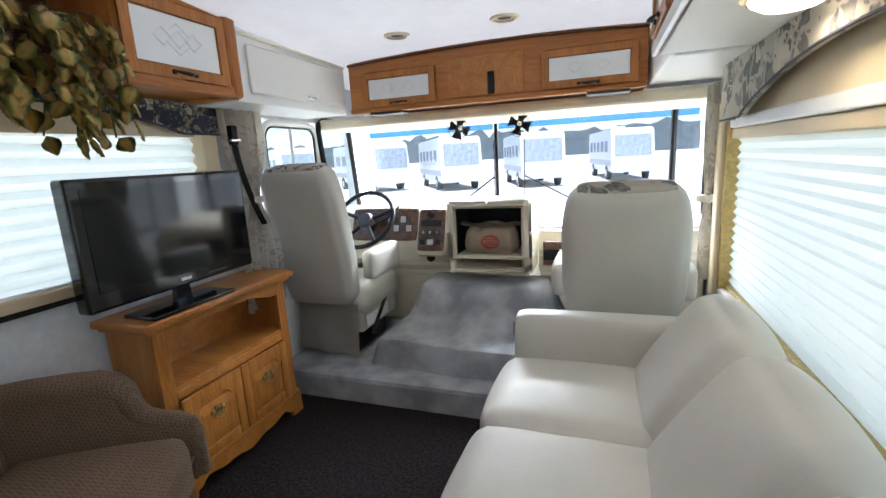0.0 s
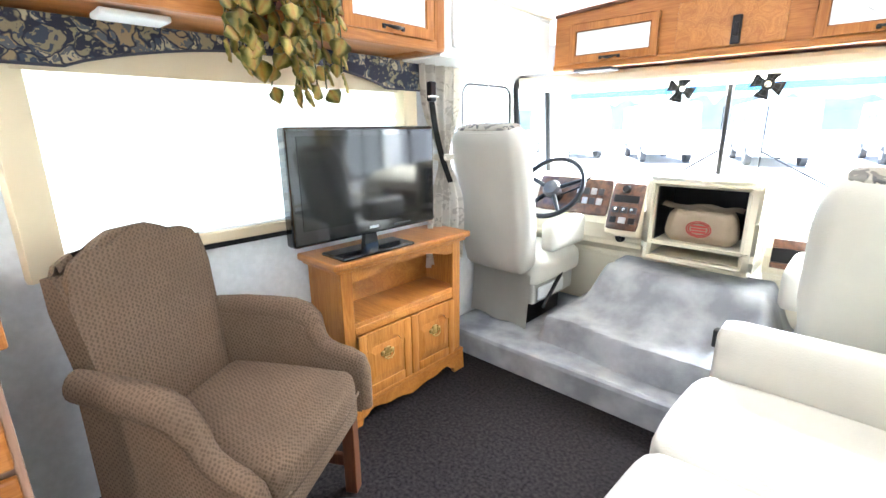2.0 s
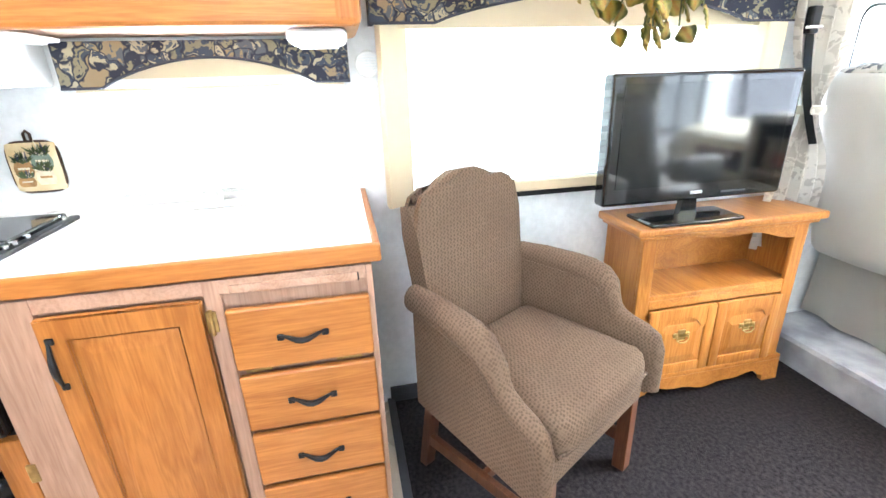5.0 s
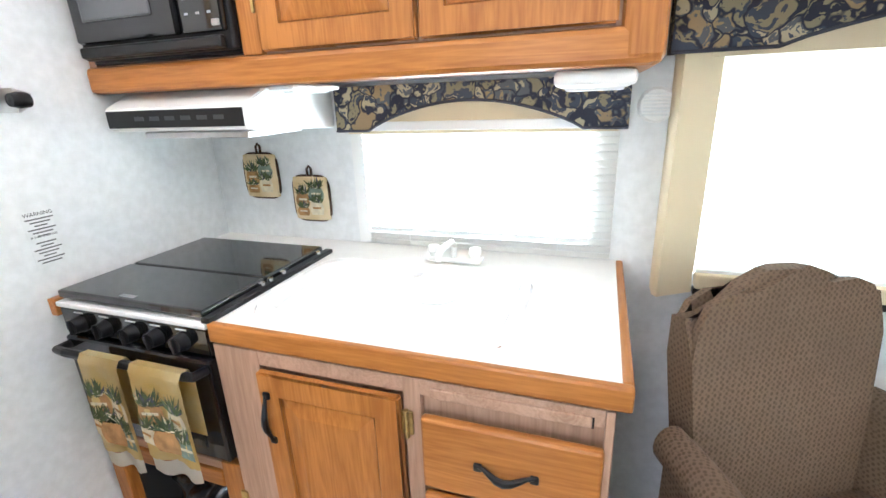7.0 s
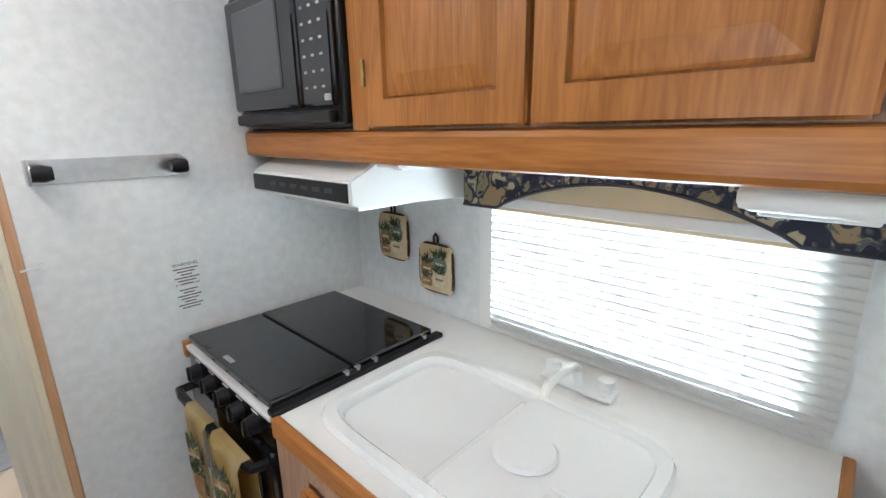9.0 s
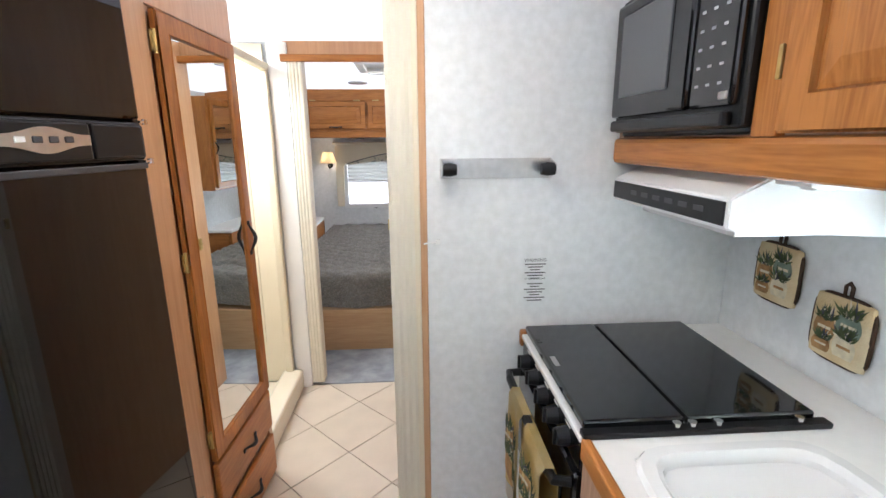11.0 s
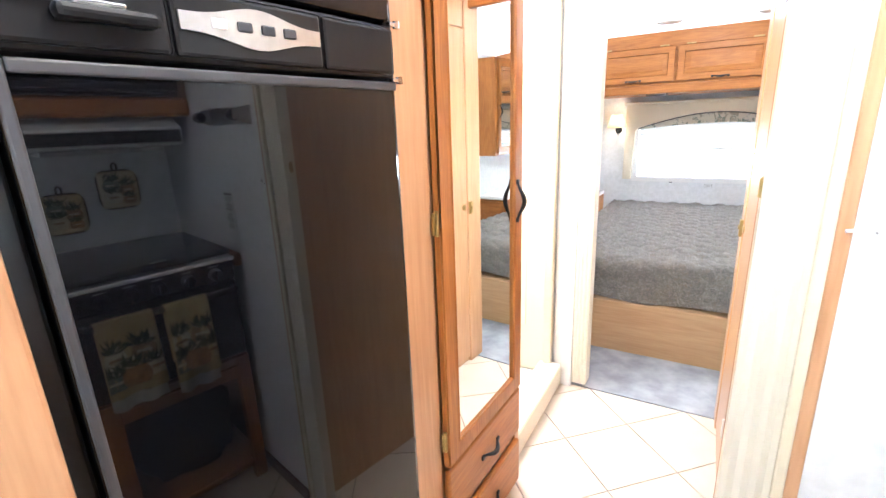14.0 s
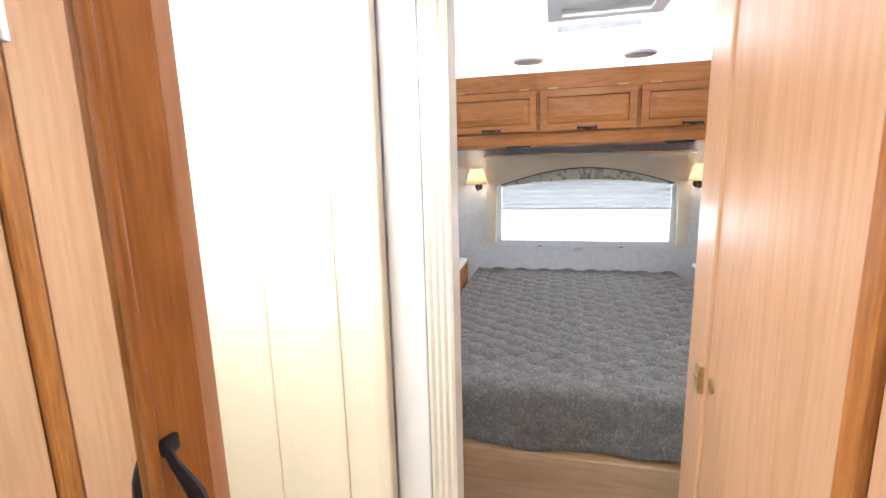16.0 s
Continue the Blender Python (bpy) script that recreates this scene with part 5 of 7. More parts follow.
# ---- driver's cab ----
fc = root("front_cabinet", "oak overhead cabinet across the windscreen with glass doors", "cabinet")
fc.matrix_basis = pose(-0.83, 3.62, 0, 0, 0, FACE_NY)
bm = B()
box(bm, (0.0, 0.0, 1.545), (1.575, 0.40, 1.865), 0.006)
part("body", bm, OAK_X, fc)
part("bottom_rail", block((0.0, -0.012, 1.530), (1.575, 0.03, 1.56), 0.008), OAK_X, fc)
for a, b in ((0.09, 0.53), (1.085, 1.535)):
    d = panel_door(fc, a, b, 1.558, 1.745, -0.001, OAK, pane=ETCHED, stile=0.04)
    pull(d, (a + b) / 2, -0.021, 1.575, 0.09)
    etched_motif(d, (a + b) / 2, -0.0135, 1.655)
part("panel", block((0.60, -0.008, 1.565), (1.0, 0.0, 1.76), 0.003), STAND_WOOD, fc, "plain dark-stained centre panel")
bm = B()
box(bm, (0.815, -0.022, 1.57), (0.85, -0.008, 1.68), 0.005)
box(bm, (0.823, -0.03, 1.60), (0.842, -0.02, 1.65), 0.004)
part("bracket", bm, BLACK, fc, "black latch bracket")
for a in (0.12, 1.30):
    part("map_light", block((a, -0.01, 1.518), (a + 0.2, 0.1, 1.531), 0.004), DARK_GREY, fc)
bm = B()
tube(bm, [(1.575 * k / 16, -0.004, ceiling_z(-0.83 + 1.575 * k / 16, 3.62) - 0.012) for k in range(17)], 0.008, 8)
part("ceiling_bead", bm, DARK_WOOD, fc)
structure("trim_windscreen", block((-1.19, 3.78, 1.47), (1.11, 4.40, 1.535), 0.02), CREAM, "cream moulded header above the windscreen", "trim")
structure("wall_front_lower", block((-1.2, 4.45, -0.3), (1.2, 4.53, 0.86)), WHITE_PLASTIC, "front body panel below the windscreen", "wall")
structure("wall_front_upper", block((-1.2, 4.45, 1.56), (1.2, 4.53, 2.1)), WHITE_PLASTIC, "front body panel above the windscreen", "wall")
wcap = root("overhead_end", "white moulded overhead end beside the front cabinet", "cabinet")
part("body", block((0.76, 3.04, 1.56), (1.115, 4.0, 1.86), 0.02), WHITE_PLASTIC, wcap)
part("grille", block((0.78, 3.035, 1.59), (0.84, 3.042, 1.62), 0.002), DARK_GREY, wcap)

ws = root("windscreen", "two-piece windscreen with a dark centre bar", "window", "", "structure")
part("pane", block((-1.19, 4.468, 0.84), (-0.19, 4.474, 1.56)), TINT, ws).visible_shadow = False
part("pane", block((-0.15, 4.468, 0.84), (1.11, 4.474, 1.56)), TINT, ws).visible_shadow = False
BAND = glass("blue_tint_band", (0.42, 0.66, 0.92))
for x0, x1 in ((-1.19, -0.19), (-0.15, 1.11)):
    part("tint_band", block((x0, 4.461, 1.435), (x1, 4.465, 1.56)), BAND, ws, "blue sun band along the top").visible_shadow = False
bm = B()
box(bm, (-0.182, 4.455, 0.84), (-0.158, 4.48, 1.58), 0.004)
part("centre_bar", bm, BLACK, ws)
for x in (-1.185, 0.97):
    bm = B()
    tube(bm, [(x, 4.44, 1.55), (x, 4.45, 1.3), (x, 4.47, 0.85)], 0.02, 8)
    part("pillar", bm, BLACK if x > 0 else WHITE_PLASTIC, ws)
for x0, x1 in ((-0.55, -0.2), (0.45, 0.02)):
    wp = root("wiper", "black windscreen wiper outside the glass", "wiper", "wipers")
    bm = B()
    tube(bm, [(x0, 4.60, 0.86), ((x0 + x1) / 2, 4.56, 0.98), (x1, 4.52, 1.10)], 0.006, 6)
    part("arm", bm, BLACK, wp)
    bm = B()
    tube(bm, [(x1, 4.515, 0.9), (x1, 4.515, 1.36)], 0.004, 6)
    part("blade", bm, BLACK, wp)


def rounded_frame(bm, x, y0, y1, z0, z1, r, t, w, lean=0.0):
    pts = []
    for cy, cz, a0 in ((y1 - r, z1 - r, 0), (y0 + r, z1 - r, 90), (y0 + r, z0 + r, 180), (y1 - r, z0 + r, 270)):
        for k in range(7):
            a = radians(a0 + 15 * k)
            pts.append((x, cy + r * math.cos(a) - lean * (cz + r * math.sin(a) - z0), cz + r * math.sin(a)))
    tube(bm, pts, w, 8, True)


for name, y0, y1, z0, z1, m, x in (("window_4", 3.27, 3.76, 0.85, 1.50, WHITE_PLASTIC, -1.195), ("window_5", 3.85, 4.22, 0.85, 1.535, BLACK, -1.17), ("window_6", 3.76, 4.22, 0.80, 1.49, DARK_GREY, 1.115)):
    wn_ = root(name, "side window of the cab in a rounded frame", "window", "", "structure")
    bm = B()
    rounded_frame(bm, x, y0, y1, z0, z1, 0.08, 0.03, 0.018, 0.13 if name == "window_5" else 0.0)
    part("window_frame", bm, m, wn_)
    if name == "window_4":
        bm = B()
        rounded_frame(bm, x + 0.004, y0 + 0.022, y1 - 0.022, z0 + 0.022, z1 - 0.022, 0.065, 0.03, 0.006)
        part("seal", bm, BLACK, wn_, "thin black rubber seal")
    if name != "window_5":
        bm = B()
        rod(bm, (x, (y0 + y1) / 2, z0), (x, (y0 + y1) / 2, z1), 0.01)
        part("divider", bm, m, wn_)
    xx = x - 0.03 if x < 0 else x + 0.03
    part("pane", block((xx, y0, z0), (xx + 0.004, y1, z1)), CLEAR, wn_).visible_shadow = False
structure("trim_cab_pillar", block((-1.199, 3.775, 0.8), (-1.188, 3.815, 1.53), 0.004), WHITE_PLASTIC, "white pillar between the cab windows", "trim")

# small fans
for x, turn in ((-0.29, 35), (0.075, 8)):
    fan = root("cab_fan", "small black swivel fan under the front cabinet", "fan", "cab fans")
    bm = B()
    rod(bm, (0, 0, 0.075), (0, 0, 0.14), 0.012)
    lathe(bm, [(0.026, 0.0), (0.026, 0.015), (0.0, 0.016)], (0, 0, 0.13), 14)
    rod(bm, (0, 0.03, 0.0), (0, 0, 0.085), 0.008)
    part("bracket", bm, BLACK, fan)
    bm = B()
    rod(bm, (0, 0.005, 0.0), (0, 0.06, 0.0), 0.024, 0.02, 16)
    part("motor", bm, BLACK, fan)
    for k in range(4):
        bm = B()
        sheet(bm, lambda u, v: ((v - 0.5) * 0.042 * (0.5 + u), -0.006 + 0.016 * (v - 0.5), 0.012 + u * 0.05), 4, 4, 0.002)
        turned(bm, bm.verts[:], Matrix.Rotation(radians(90 * k + 20), 4, "Y"))
        part("blade", bm, BLACK, fan)
    for r, y in ((0.072, 0.0), (0.05, -0.018), (0.025, -0.024), (0.06, 0.02)):
        bm = B()
        tube(bm, [(r * math.cos(2 * math.pi * k / 28), y, r * math.sin(2 * math.pi * k / 28)) for k in range(28)], 0.0014, 5, True)
        part("cage_ring", bm, DARK_GREY, fan)
    for k in range(12):
        a = 2 * math.pi * k / 12
        bm = B()
        tube(bm, [(0.012 * math.cos(a), -0.025, 0.012 * math.sin(a)), (0.05 * math.cos(a), -0.018, 0.05 * math.sin(a)), (0.072 * math.cos(a), 0, 0.072 * math.sin(a))], 0.001, 4)
        part("cage_wire", bm, DARK_GREY, fan)
    bm = B()
    lathe(bm, [(0.0, 0.004), (0.014, 0.0)], (0, -0.026, 0), 14, Matrix.Rotation(radians(90), 4, "X"))
    part("cap", bm, CHROME, fan)
    fan.matrix_basis = pose(x + 0.02, 3.90, 1.425, 0, 0, turn)

# dashboard
dash = root("dashboard", "cream moulded dashboard with burl-wood instrument panels", "dashboard")
bm = B()
prism(bm, [(4.02, 0.14), (4.02, 0.52), (3.93, 0.56), (3.92, 0.66), (4.02, 0.80), (4.14, 0.84), (4.45, 0.89), (4.45, 0.14)], 0, 0.19, 1.10)
bmesh.ops.bevel(bm, geom=[e for e in bm.edges if abs(e.verts[0].co.x - e.verts[1].co.x) > 0.1], offset=0.02, segments=3, affect="EDGES")
part("passenger_side", bm, CREAM, dash)
bm = B()
prism(bm, [(4.02, 0.14), (4.02, 0.50), (3.90, 0.58), (3.88, 0.72), (3.96, 0.90), (4.08, 0.96), (4.45, 0.89), (4.45, 0.14)], 0, -1.18, -0.30)
bmesh.ops.bevel(bm, geom=[e for e in bm.edges if abs(e.verts[0].co.x - e.verts[1].co.x) > 0.1], offset=0.025, segments=3, affect="EDGES")
part("driver_side", bm, CREAM, dash)
part("glove_strip", block((0.22, 3.905, 0.69), (0.75, 3.935, 0.735), 0.004), BURL, dash, "dark burl strip")
part("glove_slot", block((0.22, 3.908, 0.62), (0.75, 3.935, 0.688), 0.003), BLACK, dash)
part("glove_lip", block((0.22, 3.903, 0.59), (0.75, 3.93, 0.618), 0.004), BURL, dash)
tilt = Matrix.Rotation(radians(-22), 4, "X")


def on_dash(bm, cx, y, z):
    turned(bm, bm.verts[:], Matrix.Translation((cx, y, z)) @ tilt)


bm = B()
cushion(bm, (-0.105, -0.03, -0.155), (0.105, 0.05, 0.155), 0.03, 0.0)
on_dash(bm, -0.475, 3.90, 0.79)
rp = part("radio_pod", bm, CREAM, dash)
bm = B()
cushion(bm, (-0.088, -0.038, -0.135), (0.088, -0.02, 0.135), 0.009, 0.002)
on_dash(bm, -0.475, 3.90, 0.80)
part("radio_panel", bm, BURL, dash, "burl radio panel")
for lo, hi, m in (((-0.07, -0.046, 0.02), (0.07, -0.03, 0.062), BLACK), ((-0.07, -0.046, -0.04), (-0.03, -0.034, -0.005), DARK_GREY), ((-0.02, -0.046, -0.04), (0.02, -0.034, -0.005), DARK_GREY), ((0.03, -0.046, -0.04), (0.07, -0.034, -0.005), DARK_GREY), ((-0.07, -0.046, -0.10), (-0.035, -0.034, -0.065), BLACK), ((-0.02, -0.046, -0.10), (0.02, -0.034, -0.065), STEEL), ((0.035, -0.046, -0.10), (0.07, -0.034, -0.065), BLACK)):
    bm = B()
    box(bm, lo, hi, 0.003)
    on_dash(bm, -0.475, 3.90, 0.80)
    part("switch", bm, m, dash)
for k in range(3):
    bm = B()
    lathe(bm, [(0.011, 0), (0.009, 0.014), (0, 0.015)], (-0.045 + 0.045 * k, -0.04, -0.022), 12, Matrix.Rotation(radians(90), 4, "X"))
    on_dash(bm, -0.475, 3.90, 0.80)
    part("knob", bm, CHROME, dash)
bm = B()
lathe(bm, [(0.024, 0), (0.02, 0.02), (0, 0.022)], (-0.01, -0.038, 0.095), 14, Matrix.Rotation(radians(90), 4, "X"))
on_dash(bm, -0.475, 3.90, 0.80)
part("dial", bm, BLACK, dash)
bm = B()
lathe(bm, [(0.028, 0), (0.026, 0.012), (0.012, 0.014), (0.01, 0.028), (0, 0.03)], (-0.49, 3.875, 0.63), 16, Matrix.Rotation(radians(90), 4, "X"))
part("socket", bm, BLACK, dash, "black round socket")
bm = B()
cushion(bm, (-0.24, -0.035, -0.11), (0.24, -0.01, 0.11), 0.012, 0.002)
on_dash(bm, -0.83, 3.95, 0.83)
part("instrument_panel", bm, BURL, dash, "burl instrument panel")
for k in range(4):
    for j in range(2):
        bm = B()
        box(bm, (0.03 + 0.045 * k, -0.043, -0.05 + 0.06 * j), (0.065 + 0.045 * k, -0.03, -0.01 + 0.06 * j), 0.003)
        on_dash(bm, -0.83, 3.95, 0.83)
        part("gauge", bm, STEEL if (k + j) % 2 else DARK_GREY, dash)

# engine cover and its console box
hump = root("engine_cover", "grey carpeted engine cover between the seats", "engine cover")
bm = B()


def ease(a):
    a = min(1, max(0, a))
    return a * a * (3 - 2 * a)


def hump_f(u, v):
    x, y = -0.72 + u * 1.20, 3.20 + v * 0.78
    front = 3.245 + 0.05 * ease((-x - 0.1) / 0.5)
    deck = ease((y - front) / 0.055) * ease((x + 0.69) / 0.06) * ease((0.46 - x) / 0.05)
    lip = 3.40 + 0.10 * abs(x + 0.12) + 0.02 * math.sin(x * 11)
    slope = ease((y - lip) / 0.30) * 0.75 + ease((y - lip - 0.16) / 0.12) * 0.25
    dome = slope * ease((x + 0.61) / 0.13) * ease((0.36 - x) / 0.12)
    valley = 0.022 * math.exp(-((x + 0.30) / 0.07) ** 2) * ease((y - 3.42) / 0.1) * ease((3.72 - y) / 0.1)
    z = 0.135 + 0.145 * deck + 0.225 * dome - valley * dome
    return (x, y, z + 0.004 * noise.noise((x * 14, y * 14, 0)) - (0.03 if deck < 0.02 else 0))


sheet(bm, hump_f, 90, 66)
part("carpet", bm, GREY_CARPET, hump)
part("latch", block((0.11, 3.485, 0.295), (0.135, 3.53, 0.375), 0.005), BLACK, hump, "black hold-down latch")
con = root("console_box", "cream open-fronted console box with a shelf", "console")
bm = B()
holed(bm, 1, 3.755, 4.08, -0.335, 0.175, 0.555, 1.0, [(-0.285, 0.115, 0.672, 0.955), (-0.285, 0.115, 0.60, 0.652)])
bmesh.ops.remove_doubles(bm, verts=bm.verts, dist=1e-4)
bmesh.ops.bevel(bm, geom=[e for e in bm.edges if e.is_manifold and e.calc_face_angle(0) > 0.5], offset=0.016, segments=3, affect="EDGES")
part("shell", bm, CREAM, con)
# recess shade built as black sheets on the back, sides and top
part("shade_lining", block((-0.30, 4.05, 0.58), (0.13, 4.06, 0.97)), BLACK, con)
part("shade_lining", block((-0.2848, 3.80, 0.668), (-0.2805, 4.05, 0.955)), BLACK, con)
part("shade_lining", block((0.1105, 3.80, 0.668), (0.1148, 4.05, 0.955)), BLACK, con)
part("shade_lining", block((-0.28, 3.80, 0.9505), (0.11, 4.05, 0.9545)), BLACK, con)
pb = root("canvas_bag", "folded tan canvas bag with a red round print", "bag")
bm = B()
cushion(bm, (-0.235, 3.80, 0.674), (0.075, 3.93, 0.85), 0.05, 0.01, 8)
for v in bm.verts:
    v.co.z += 0.02 * noise.noise(v.co * 16) * (v.co.z - 0.66) / 0.15
    v.co.x += (v.co.x + 0.08) * 0.25 * (0.76 - v.co.z) / 0.09 * 0.4
part("bag", bm, mat("tan_canvas", (0.36, 0.28, 0.19), 0.9, var=0.2, bump=0.5, bump_scale=150), pb)
bm = B()
sheet(bm, lambda u, v: (-0.26 + 0.36 * u, 3.80 + 0.10 * v, 0.857 - 0.035 * abs(math.sin(u * 7)) * 0.4 + 0.014 * math.sin(v * 3)), 14, 4, 0.006)
part("flap", bm, mat("tan_canvas_flap", (0.30, 0.23, 0.155), 0.9, var=0.2, bump=0.5), pb)
RED = mat("red_print", (0.42, 0.05, 0.04), 0.8)
bm = B()
for r in (0.055, 0.045):
    tube(bm, [(-0.075 + r * math.cos(2 * math.pi * k / 24), 3.788, 0.752 + 0.7 * r * math.sin(2 * math.pi * k / 24)) for k in range(24)], 0.003, 5, True)
for k in range(3):
    box(bm, (-0.108, 3.786, 0.734 + 0.014 * k), (-0.042, 3.789, 0.742 + 0.014 * k))
part("print", bm, RED, pb, "round red printed badge")

# steering wheel
sw = root("steering_wheel", "black four-spoke steering wheel on a short column", "steering wheel")
bm = B()
tube(bm, [(0.205 * math.cos(2 * math.pi * k / 40), 0.205 * math.sin(2 * math.pi * k / 40), 0) for k in range(40)], 0.015, 10, True)
part("rim", bm, BLACK, sw)
for a in (20, 160, 235, 305):
    bm = B()
    rod(bm, (0, 0, -0.03), (0.2 * math.cos(radians(a)), 0.2 * math.sin(radians(a)), 0), 0.016, 0.011, 8)
    part("spoke", bm, BLACK, sw)
bm = B()
lathe(bm, [(0.0, 0.012), (0.045, 0.006), (0.058, -0.012), (0.055, -0.04), (0.0, -0.05)], (0, 0, 0), 24)
part("hub", bm, DARK_GREY, sw, "grey horn button")
bm = B()
rod(bm, (0, 0, -0.04), (0, 0.02, -0.30), 0.035, 0.05)
part("column", bm, BLACK, sw)
bm = B()
tube(bm, [(0.04, 0, -0.08), (0.15, 0.05, -0.06), (0.22, 0.11, -0.02)], 0.006, 8)
part("stalk", bm, BLACK, sw)
sw.matrix_basis = pose(-0.925, 3.82, 0.89, 52, 0, 0)


# captain's seats, built facing local -y
def captain_seat(label, m, lean, raised_arm, tall=0.785):
    s = root("captain_seat", label, "seat", "captain's seats")
    bm = B()
    cushion(bm, (-0.24, -0.32, 0.24), (0.24, 0.20, 0.40), 0.05, 0.02, 6)
    part("seat", bm, LEATHER_SEAT, s)
    bm = B()
    box(bm, (-0.215, -0.27, 0.13), (0.215, 0.19, 0.26), 0.02)
    part("seat_base", bm, LEATHER_SEAT, s)
    bm = B()
    cushion(bm, (-0.245, -0.075, 0.0), (0.245, 0.075, tall), 0.055, 0.012, 10)
    for v in bm.verts:
        k = v.co.z / tall
        v.co.x *= 0.90 + 0.10 * min(1, k * 3) - 0.13 * max(0, (k - 0.72) / 0.28) ** 2
    tip = Matrix.Translation((0, 0.23, 0.34)) @ Matrix.Rotation(radians(-lean), 4, "X")
    turned(bm, bm.verts[:], tip)
    back = part("backrest", bm, LEATHER_SEAT, s)
    bm = B()
    cushion(bm, (-0.185, -0.06, tall - 0.03), (0.185, 0.05, tall + 0.010), 0.02, 0.005)
    turned(bm, bm.verts[:], tip)
    part("top_panel", bm, SAGE_FLORAL, back, "leaf-patterned cloth panel")
    bm = B()
    tube(bm, [(x, 0.062 - 0.02 * abs(x / 0.2) ** 4, tall - 0.022 - 0.012 * abs(x / 0.2) ** 3) for x in (-0.205, -0.15, -0.08, 0, 0.08, 0.15, 0.205)], 0.004, 6)
    turned(bm, bm.verts[:], tip)
    part("welt", bm, LEATHER_SEAT, back, "corded seam")
    for side in (-1, 1):
        bm = B()
        if side == raised_arm:
            cushion(bm, (side * 0.27 - 0.035, 0.08, 0.42), (side * 0.27 + 0.035, 0.20, 0.80), 0.03, 0.004)
            turned(bm, bm.verts[:], Matrix.Translation((0, 0.2, 0.45)) @ Matrix.Rotation(radians(-lean), 4, "X") @ Matrix.Translation((0, -0.2, -0.45)))
        else:
            cushion(bm, (side * 0.278 - 0.043, -0.20, 0.455), (side * 0.278 + 0.043, 0.18, 0.62), 0.028, 0.006)
        arm = part("armrest", bm, LEATHER_SEAT, s)
        if side != raised_arm:
            part("slot", block((side * 0.275 - 0.0485 * (1 if side < 0 else -1) - 0.003, -0.05, 0.545), (side * 0.275 - 0.0485 * (1 if side < 0 else -1) + 0.003, 0.0, 0.56), 0.002), BLACK, arm)
    bm = B()
    sheet(bm, lambda u, v: (-0.215 + 0.43 * u, 0.225 + 0.012 * math.sin(u * 11 + v * 2) * v + 0.02 * v, 0.32 - 0.30 * v + 0.02 * (u - 0.5) * v), 16, 8, 0.004)
    part("skirt", bm, LEATHER_SEAT, s, "loose leatherette skirt")
    bm = B()
    box(bm, (-0.16, -0.2, 0.0), (0.16, 0.17, 0.13), 0.01)
    part("pedestal", bm, BLACK, s)
    bm = B()
    tube(bm, [(-0.232, 0.1, 0.10), (-0.245, 0.08, 0.15), (-0.245, -0.06, 0.27), (-0.24, -0.09, 0.31)], 0.012, 8)
    part("lever", bm, BLACK, s, "black adjuster lever")
    bm = B()
    box(bm, (-0.235, -0.12, 0.16), (-0.222, 0.16, 0.235), 0.01)
    part("side_cover", bm, WHITE_PLASTIC, s)
    s.matrix_basis = m
    return s


captain_seat("bone leatherette driver's seat with a leaf-patterned top panel", pose(-0.965, 3.60, 0.14, 0, 0, 180) @ Matrix.Diagonal((0.93, 1, 1.0, 1)), 11, 1)
captain_seat("bone leatherette passenger seat with a leaf-patterned top panel", pose(0.64, 3.58, 0.10, 0, 0, 180), 15, -2, 0.69)
sw2 = root("pedal", "black foot pedal under the dashboard", "pedal")
part("pad", block((-0.62, 3.86, 0.18), (-0.55, 3.88, 0.26), 0.006), BLACK, sw2)
bm = B()
rod(bm, (-0.585, 3.87, 0.22), (-0.585, 4.0, 0.30), 0.008)
part("arm", bm, BLACK, sw2)

for x in (-0.37, 0.14):
    dl = root("ceiling_speaker", "small round recessed ceiling fitting with a cream rim", "light", "ceiling fittings")
    z = ceiling_z(x, 3.30)
    bm = B()
    lathe(bm, [(0.062, 0.0), (0.06, -0.008), (0.045, -0.01), (0.042, -0.004), (0.0, -0.003)], (x, 3.3, z - 0.0), 24)
    part("rim", bm, CREAM, dl)
    bm = B()
    lathe(bm, [(0.036, -0.003), (0.0, -0.007)], (x, 3.3, z), 18)
    part("lens", bm, DARK_GREY, dl)

# ---- hall: refrigerator, pantry, shower ----
fr = root("refrigerator", "glossy black two-door refrigerator built into oak trim", "refrigerator")
SKEW = FACE_NX - 2.6
fr.matrix_basis = pose(0.441, 0.70, 0, 0, 0, SKEW - 3.7)
part("case", block((0.081, 0.02, 0.41), (0.665, 0.60, 1.94)), BLACK, fr)
for a, b in ((0.081, 0.106), (0.645, 0.668)):
    part("frame", block((a, -0.012, 0.41), (b, 0.02, 1.94), 0.005), BLACK, fr)
part("frame", block((0.106, -0.01, 0.41), (0.645, 0.02, 0.435), 0.005), BLACK, fr)
d = part("freezer_door", block((0.108, -0.035, 1.495), (0.642, 0.015, 1.93), 0.008), FRIDGE_GLOSS, fr)
d2 = part("door", block((0.108, -0.035, 0.44), (0.642, 0.015, 1.398), 0.008), FRIDGE_GLOSS, fr)
for ob, z0, z1 in ((d, 1.495, 1.93), (d2, 0.44, 1.398)):
    part("edge_strip", block((0.108, -0.04, z0), (0.12, -0.034, z1), 0.003), DARK_GREY, ob)
    part("edge_strip", block((0.12, -0.039, z1 - 0.014), (0.642, -0.034, z1), 0.003), DARK_GREY, ob)
strip = part("control_strip", block((0.109, -0.036, 1.404), (0.642, 0.015, 1.489), 0.006), BLACK, fr)
